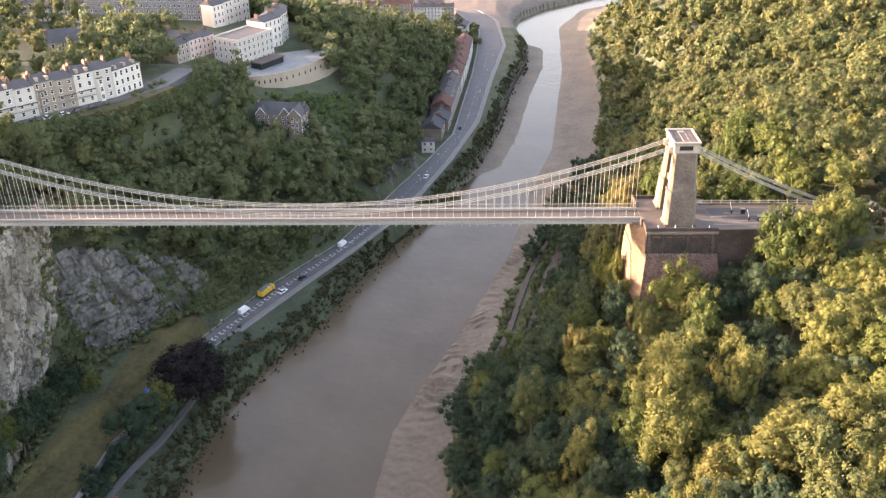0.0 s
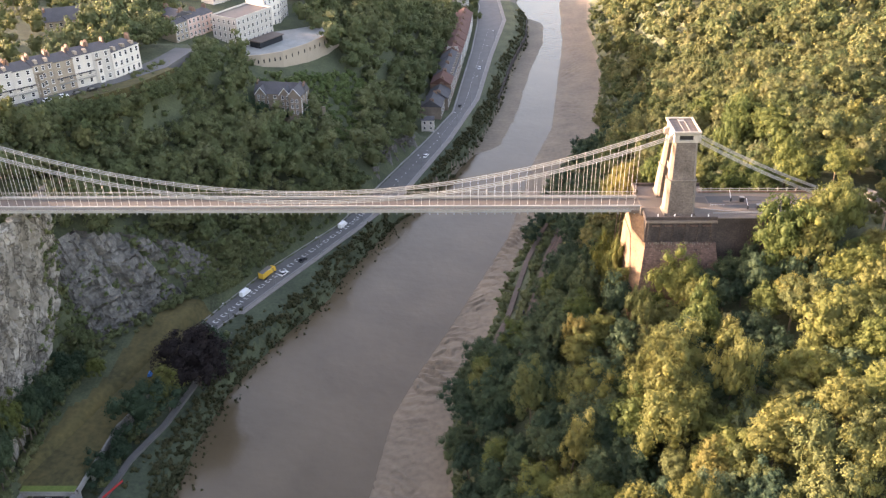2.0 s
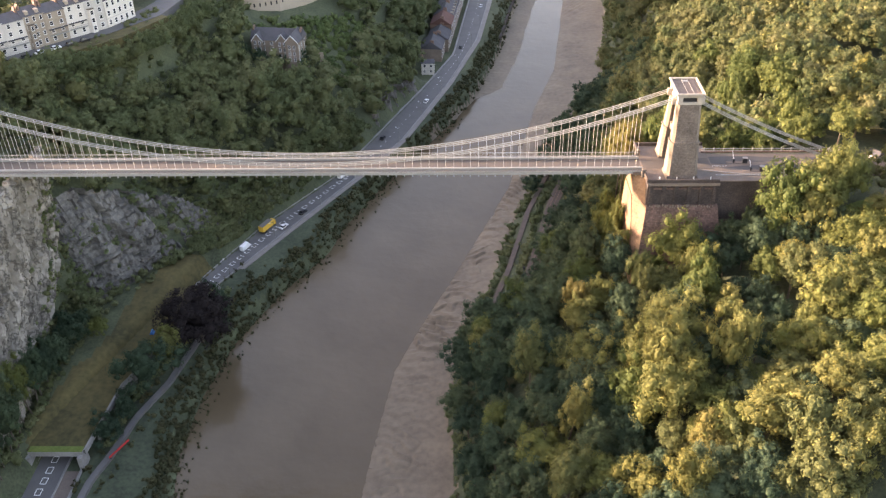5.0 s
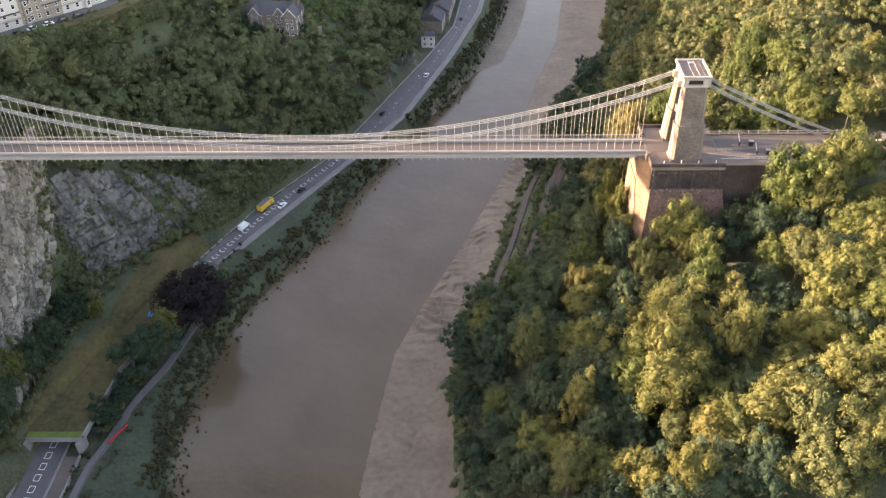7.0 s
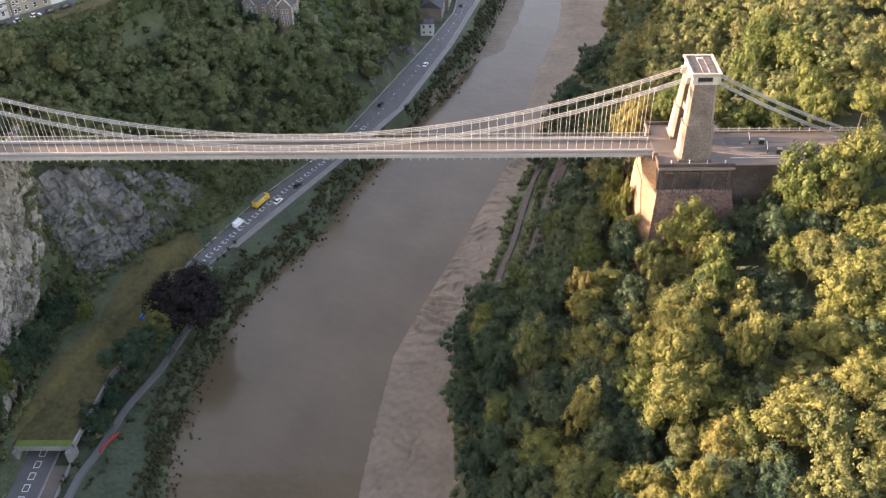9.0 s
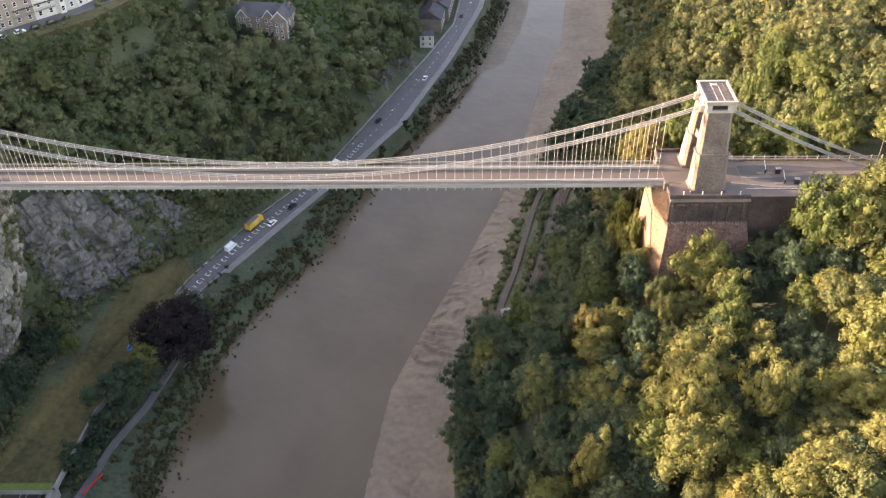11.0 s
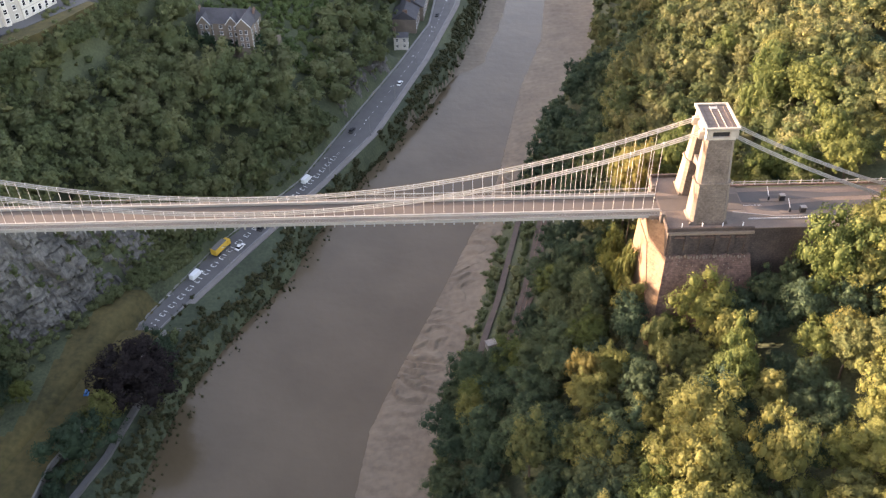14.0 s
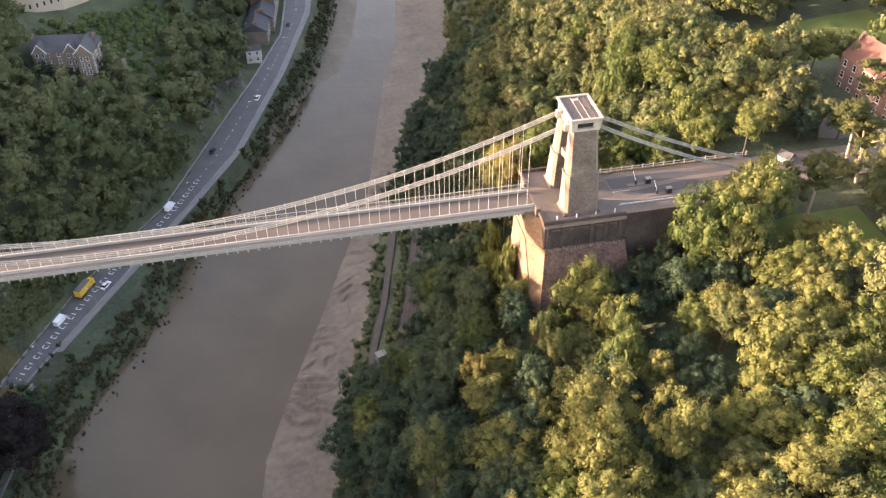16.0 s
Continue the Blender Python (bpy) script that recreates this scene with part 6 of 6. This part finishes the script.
# villa on the slope, with steep gables to the front


def front_gable(x0, x1, y0, y1, z, rise, over=0.35):
    """A roof whose ridge runs back from a front gable, with depth to its slopes."""
    bm = bmesh.new()
    xm = (x0 + x1) / 2
    for s, xe in ((-1, x0 - over), (1, x1 + over)):
        lo = [(xe, y0 - over, z - 0.2), (xm, y0 - over, z + rise), (xm, y1 + over, z + rise), (xe, y1 + over, z - 0.2)]
        top = [bm.verts.new((p[0], p[1], p[2] + 0.18)) for p in lo]
        bot = [bm.verts.new(p) for p in lo]
        bm.faces.new(top if s < 0 else top[::-1])
        bm.faces.new(bot[::-1] if s < 0 else bot)
        for k in range(4):
            bm.faces.new((top[k], top[(k + 1) % 4], bot[(k + 1) % 4], bot[k]))
    bmesh.ops.recalc_face_normals(bm, faces=bm.faces)
    return bm


def gable_wall(x0, x1, y, z, rise):
    bm = bmesh.new()
    pts = [(x0, z), (x1, z), ((x0 + x1) / 2, z + rise)]
    f = [bm.verts.new((a, y, c)) for a, c in pts]
    g = [bm.verts.new((a, y + 0.3, c)) for a, c in pts]
    bm.faces.new(f)
    bm.faces.new(g[::-1])
    for k in range(3):
        bm.faces.new((f[k], g[k], g[(k + 1) % 3], f[(k + 1) % 3]))
    return bm


def barge(x0, x1, y, z, rise):
    """White bargeboards up both slopes of a gable."""
    bm = bmesh.new()
    xm = (x0 + x1) / 2
    for xa in (x0 - 0.35, x1 + 0.35):
        vs = [(xa, y, z - 0.25), (xm, y, z + rise - 0.02), (xm, y, z + rise + 0.3), (xa, y, z + 0.1)]
        f = [bm.verts.new(p) for p in vs]
        g = [bm.verts.new((p[0], p[1] + 0.12, p[2])) for p in vs]
        bm.faces.new(f)
        bm.faces.new(g[::-1])
        for k in range(4):
            bm.faces.new((f[k], g[k], g[(k + 1) % 4], f[(k + 1) % 4]))
    bmesh.ops.recalc_face_normals(bm, faces=bm.faces)
    return bm


villa = house("villa", pose(-54.5, 161, 43.0, 0, 0, -8), 24.0, 9.5, 8.2, 3, 6, M["rubble"], M["slate"], "stone villa with steep slate gables above the wooded slope", rise=4.6, chimneys=2, base=8, sides=False)
for x0, x1, y0, h in ((1.0, 6.0, -1.2, 8.2), (13.0, 18.0, -1.6, 8.6), (18.2, 24.2, -5.0, 9.6)):
    part("bay", box(x0, x1, y0, 0.5, -8, h), M["rubble"], villa)
    part("gable", gable_wall(x0, x1, y0 + 0.01, h, 3.4), M["rubble"], villa)
    part("bay_roof", front_gable(x0, x1, y0, 6.0, h, 3.4), M["slate"], villa)
    part("bargeboard", barge(x0, x1, y0 - 0.5, h, 3.4), M["white"], villa, "white bargeboard")
    fr, pa, si = window_meshes(1.1, 1.7)
    for f in range(3):
        for xx in ((x0 + x1) / 2 - 1.1, (x0 + x1) / 2 + 1.1):
            wo = put("window", fr, villa, pose(xx, y0 - 0.03, 0.8 + f * 2.8))
            put("pane", pa, wo, pose(0, -0.01, 0))
            put("sill", si, wo, pose(0, 0, 0))
fr, pa, si = window_meshes(1.1, 1.7)
for f in range(3):
    for yy in (-3.4, 0.5, 5.0):
        wo = put("window", fr, villa, pose(24.23, yy, 0.8 + f * 2.8, 0, 0, 90))
        put("pane", pa, wo, pose(0, -0.01, 0))
        put("sill", si, wo, pose(0, 0, 0))
tagged(part("garden_wall", box(-28, -22, 166, 166.5, 38, 42.5), M["bath"]), "low stone garden wall beside the villa", "wall", kind="structure")

# riverside row
for i in range(13):
    y0 = 243 + i * 14.6
    near_end = i < 6
    house("riverside_house", pose(float(road_in(y0)) - 4.0, y0, 6.0, 0, 0, 83 if y0 < 330 else 86), 14.4, 12.5, 6.2 if i < 2 else 9.5, 2 if i < 2 else 3, 4,
          M["rubble"] if i < 2 else M["brick"] if near_end else M["stucco"], M["slate"] if near_end and i != 2 else M["redtile"],
          "riverside row house with a pitched roof and end chimneys", "riverside row", sides=False, rise=4.2, base=4, dormers=3 if near_end and i > 2 else 0)
tagged(part("white_gable", box(float(road_in(336)) - 17, float(road_in(336)) - 3.5, 334.2, 335.0, 4, 19.5, (3.2, -3.2, 0, 0)), M["stucco"]), "white gable wall of the riverside row", "wall", kind="structure")
house("white_cottage", pose(22.0, 225, 5.4, 0, 0, 0), 7.0, 6.0, 6.0, 2, 2, M["stucco"], M["slate"], "small white cottage beside the gorge road", rise=1.6, chimneys=1, base=2)
for i in range(4):
    house("dockside_house", pose(6 + i * 8.4, 498, 10, 0, 0, 0), 8.4, 10, 14, 5, 3, M["stucco"] if i < 3 else M["bath"], M["slate"], "tall pale dockside house", "dockside row", sides=False, base=6)
for i in range(5):
    house("dockside_house", pose(-40 + i * 8.6, 506, 12, 0, 0, 0), 8.6, 10, 13, 4, 3, M["brick"] if i % 2 else M["bath"], M["redtile"], "red brick dockside house", "dockside row", sides=False, base=6)
house("blue_shed", pose(50, 478, 7, 0, 0, 80), 14, 8, 6, 2, 4, M["stucco"], M["slate"], "pale riverside shed with a slate roof", sides=False, chimneys=0)

for i, (x, y, w, a) in enumerate(((-60, 528, 16, 8), (-38, 530, 14, 2), (-14, 526, 18, -4), (14, 530, 16, 0), (-52, 548, 20, 5), (-22, 550, 18, 0), (8, 549, 22, -3))):
    house("dock_building", pose(x, y, 9, 0, 0, a), w, 10, 8 + (i % 3) * 2, 3, 4, (M["bath"], M["stucco"], M["brick"])[i % 3], (M["slate"], M["redtile"])[i % 2], "plain dockside building with a pitched roof", "dock buildings", sides=False, base=6)


# ---- road furniture and vehicles ----
def lamp_mesh_parts(m):
    t = empty("street_lamp", m, "tall grey street lamp with a pale head beside the gorge road", "street lamp", "road lamps")
    bm = bmesh.new()
    bmesh.ops.create_cone(bm, cap_ends=True, segments=8, radius1=0.14, radius2=0.08, depth=8.6, matrix=Matrix.Translation((0, 0, 4.3)))
    part("pole", bm, M["concrete"], t)
    part("arm", box(-1.3, 0.08, -0.05, 0.05, 8.5, 8.62), M["concrete"], t)
    part("head", box(-1.75, -1.0, -0.16, 0.16, 8.42, 8.6, (0.1, -0.1, 0.04, -0.04)), M["white"], t, "pale lamp head")
    return t


first = lamp_mesh_parts(pose(float(road_out(40)) - 2.6, 40, float(road_z(40)), 0, 0, 35))
for y in (64, 90, 118, 146, 174, 202, 232, 262, 292, 322, 354, 388):
    copy_thing(first, pose(float(road_out(y)) - 2.6, y, float(road_z(y)), 0, 0, 25))


def wheel_set(t, xs, half, r):
    for x in xs:
        for s in (-1, 1):
            bm = bmesh.new()
            bmesh.ops.create_cone(bm, cap_ends=True, segments=14, radius1=r, radius2=r, depth=0.24, matrix=Matrix.Translation((x, s * half, r)) @ Matrix.Rotation(math.pi / 2, 4, "X"))
            w = part("wheel", bm, M["rubber"], t)


def car(m, paint, label, group="cars", length=4.3, height=1.45):
    t = empty("car", m, label, "car", group)
    bm = box(-length / 2, length / 2, -0.88, 0.88, 0.32, 0.85, (0.06, -0.06, 0.05, -0.05), 0.08)
    part("body", bm, paint, t)
    bm = box(-length / 2 + 0.55, length / 2 - 1.1, -0.82, 0.82, 0.85, height, (0.45, -0.7, 0.16, -0.16), 0.05)
    part("cabin_glass", bm, M["glass"], t, "dark tinted windows")
    part("roof", box(-length / 2 + 1.05, length / 2 - 1.85, -0.64, 0.64, height - 0.02, height + 0.05), paint, t)
    wheel_set(t, (-length / 2 + 0.8, length / 2 - 0.8), 0.8, 0.32)
    return t


def van(m, paint, label):
    t = empty("van", m, label, "van", "vans")
    part("body", box(-2.6, 2.1, -0.98, 0.98, 0.35, 2.35, (0.05, -0.5, 0.08, -0.08), 0.1), paint, t)
    part("bonnet", box(2.05, 2.75, -0.95, 0.95, 0.35, 1.2, (0, -0.15, 0.06, -0.06), 0.08), paint, t)
    part("windscreen", box(1.55, 2.02, -0.86, 0.86, 1.3, 2.1, (0, 0.06, 0.05, -0.05)), M["glass"], t, "dark windscreen")
    wheel_set(t, (-1.7, 1.8), 0.85, 0.35)
    return t


def lorry(m):
    t = empty("lorry", m, "yellow box lorry driving along the gorge road", "lorry")
    part("cab", box(2.6, 4.4, -1.15, 1.15, 0.6, 2.8, (0.05, -0.25, 0.05, -0.05), 0.1), M["yellow"], t)
    part("windscreen", box(4.1, 4.36, -1.0, 1.0, 1.6, 2.5, (0, -0.1, 0.03, -0.03)), M["glass"], t, "dark windscreen")
    part("box_body", box(-4.4, 2.4, -1.22, 1.22, 1.0, 3.5, None, 0.05), M["yellow"], t)
    part("box_roof", box(-4.3, 2.3, -1.12, 1.12, 3.5, 3.56), M["footway"], t, "pale lorry roof")
    part("chassis", box(-4.3, 3.0, -0.5, 0.5, 0.55, 1.0), M["black"], t)
    wheel_set(t, (-3.2, -2.1, 3.3), 1.05, 0.48)
    return t


def on_road(y, lane):
    a, b = float(road_in(y)), float(road_out(y)) - 2.9
    a2, b2 = float(road_in(y + 3)), float(road_out(y + 3)) - 2.9
    ang = math.degrees(math.atan2(3.0, a2 + (b2 - a2) * lane - a - (b - a) * lane))
    return pose(a + (b - a) * lane, y, float(road_z(y)) + 0.07, 0, 0, ang)


lorry(on_road(72, 0.26))
van(on_road(58, 0.3), M["white"], "white panel van on the gorge road")
van(on_road(114, 0.28), M["white"], "white van on the far stretch of road")
car(on_road(73, 0.76), M["white"], "white car on the gorge road")
car(on_road(84, 0.74), M["black"], "dark car on the gorge road")
car(on_road(150, 0.3), M["black"], "dark car on the gorge road")
car(on_road(190, 0.72), M["white"], "white car on the gorge road")
car(on_road(262, 0.3), M["black"], "dark car on the gorge road")
car(on_road(330, 0.7), M["white"], "white car far along the gorge road")
rc = random.Random(8)
for i in range(9):
    g = 3 + i * 6.0
    car(pose(-147 + (g + 6.6) * 0.7071, 71 + (g - 6.6) * 0.7071, 74.27, 0, 0, 45), M[rc.choice(("white", "black", "slate", "blue", "white"))], "parked car in front of the terrace", "parked cars")

# blue tarpaulin by the grass roof and a red barrier on the path
tarp = tagged(part("tarpaulin", box(-0.8, 0.8, -0.9, 0.9, 0, 1.3, (0.6, -0.6, 0.1, -0.1), 0.08), M["blue"]), "small blue tarpaulin tent on the grass", "tent")
tarp.matrix_world = pose(-64.0, 1.5, 7.9)
bar = empty("barrier", pose(-61.2, -47.5, 3.0, 0, 0, 62), "red plastic barrier along the riverside path", "barrier")
part("board", box(-4, 4, -0.06, 0.06, 0.25, 0.95), M["red"], bar)
for x in (-3.6, 0, 3.6):
    part("foot", box(x - 0.1, x + 0.1, -0.35, 0.35, -0.2, 0.25), M["black"], bar)

# ---- toll place behind the tower ----
for x, y, w in ((127.6, 0.4, 1.3), (131.2, -4.6, 1.3)):
    b = empty("toll_machine", pose(x, y, 75.0), "dark toll machine cabinet with a pale top", "cabinet", "toll machines")
    part("cabinet", box(-w / 2, w / 2, -0.5, 0.5, 0, 1.55, None, 0.05), M["black"], b)
    part("hood", box(-w / 2 - 0.12, w / 2 + 0.12, -0.6, 0.6, 1.55, 1.72, (0.1, -0.1, 0.1, -0.1)), M["concrete"], b, "pale hood")
    part("island", box(-5.5, 2.5, -0.6, 0.6, 0.0, 0.12, None, 0.04), M["paving"], b, "raised concrete island")
for x, y in ((124.3, 0.4), (128.0, -4.6)):
    b = empty("toll_barrier", pose(x, y, 75.14), "white raised toll barrier arm on a post", "barrier", "toll barriers")
    part("post", box(-0.2, 0.2, -0.2, 0.2, 0, 1.1), M["black"], b)
    bm = box(-0.05, 0.05, -0.05, 0.05, 0.0, 2.8)
    bmesh.ops.rotate(bm, verts=bm.verts, matrix=Matrix.Rotation(radians(-58), 3, "X"))
    bmesh.ops.translate(bm, verts=bm.verts, vec=(0, 0, 0.95))
    part("arm", bm, M["white"], b)
bol = bpy.data.meshes.new("bollard")
bm = bmesh.new()
bmesh.ops.create_cone(bm, cap_ends=True, segments=8, radius1=0.16, radius2=0.12, depth=1.0, matrix=Matrix.Translation((0, 0, 0.5)))
bm.to_mesh(bol)
bm.free()
bol.materials.append(M["white"])
for i in range(4):
    ob = put("bollard", bol, None, pose(100.5 + i * 4.9, -9.6, 75.08))
    tagged(ob, "short white bollard on the tower terrace", "bollard", "terrace bollards")
for pts in ([(115.6, 0.0), (121.6, -0.6), (129.1, 0.6), (139.7, 1.4), (152, 1.6), (152, 3.4), (140.4, 3.0), (129.0, 4.4), (117.4, 4.0)],
            [(119.4, -2.5), (122, -3.8), (129.4, -4.6), (137.5, -3.7), (152, -2.6), (152, -0.2), (139, -0.2), (128.3, -1.4)]):
    tagged(part("toll_lane", prism(pts, 74.9, 75.045), M["asphalt_dark"]), "dark asphalt toll lane", "road", kind="structure")
tagged(part("lane_kerb", prism([(114.2, -4.3), (124.8, -6.5), (137, -6.0), (152, -6.0), (152, -5.75), (137, -5.7), (124.8, -6.2), (114.2, -4.0)], 74.95, 75.2), M["concrete"]), "pale curved kerb of the toll place", "kerb", kind="structure")
bm = bmesh.new()
for y0, y1, x0, x1 in ((-6.72, -6.64, 113, 150), (-1.58, -1.5, 113, 122)):
    add_box(bm, x0, x1, y0, y1, 75.021, 75.04)
tagged(part("lane_line", bm, M["paint"]), "white edge lines on the approach road", "road marking", kind="structure")
tagged(part("approach_kerb", box(117.2, 152, -7.35, -7.02, 75.0, 75.25), M["concrete"]), "pale stone kerb of the approach road", "kerb", kind="structure")


# ---- pines, brick house, railway hut ----
NEEDLES = [crown(120 + i, 5.0, 8.0, 9, 700, 0.36) for i in range(3)]


def pine(x, y, h, lean, turn, label="tall pine with a bare leaning trunk and dark flat-topped clumps"):
    z = float(ground_z(x, y))
    t = empty("pine_tree", pose(x, y, z, 0, 0, turn), label, "tree", "pines")
    put("trunk", trunk_mesh("trunk", h * 0.85, 0.45, M["palebark"], 5, int(x), lean), t, Matrix.Identity(4))
    rp = random.Random(int(x * 3))
    for i in range(17):
        v, q = NEEDLES[i % 3]
        r = rp.uniform(1.9, 3.1)
        a = i * 2.4
        u = rp.uniform(0.55, 1.0)
        w = 4.6 * math.sin(math.pi * min(1.0, (1.12 - u) / 0.62)) * rp.uniform(0.35, 1.0)
        p = Vector((lean * h * u + math.cos(a) * w, math.sin(a) * w, h * u * 0.95))
        me = clean_quads("clump", np.asarray(v) * (r / 5.0, r / 5.0, r / 8.0), q, M["leaf_pine"])
        put("clump", me, t, Matrix.Translation(p))
    return t


pine(161, -19.5, 17, 0.06, 20)
pine(180.5, -9.5, 21, 0.16, 160)
pine(178, -6.5, 23, 0.1, 190)
pine(196, 14, 20, 0.05, 90)

house("brick_villa", pose(203, 40, 72, 0, 0, -82), 16.0, 12.0, 11.0, 3, 4, M["brick"], M["redtile"], "large red brick villa with steep tiled gables", rise=6.0, chimneys=2)
house("brick_wing", pose(203, 22, 73, 0, 0, -82), 8.0, 9.0, 8.0, 2, 2, M["brick"], M["redtile"], "red brick wing with a tiled roof", rise=4.0, chimneys=1)
tagged(part("drive", prism([(182, 12), (200, 6), (204, 16), (188, 22)], 70, 74.3), M["toll_asphalt"]), "brown gravel drive in front of the brick villa", "drive", kind="structure")
house("lodge", pose(165, 3.5, 74.0, 0, 0, -60), 3.2, 3.0, 2.4, 1, 2, M["bath"], M["slate"], "small stone lodge with a slate roof beside the road", rise=1.3, chimneys=0)

hut = empty("trackside_hut", pose(57.5, 17.5, 7.0, 0, 0, 20), "small pale trackside equipment hut", "hut")
part("wall", box(-1.5, 1.5, -1.2, 1.2, 0, 2.4, None, 0.04), M["concrete"], hut)
part("roof", box(-1.7, 1.7, -1.4, 1.4, 2.4, 2.6, (0.1, -0.1, 0.1, -0.1)), M["concrete"], hut)
mast = empty("signal_mast", pose(66, 28, 9.2), "slender pale railway signal mast", "signal")
part("mast", box(-0.12, 0.12, -0.12, 0.12, 0, 7.0, (0.05, -0.05, 0.05, -0.05)), M["concrete"], mast)
part("head", box(-0.3, 0.3, -0.25, 0.25, 6.2, 7.4), M["black"], mast)
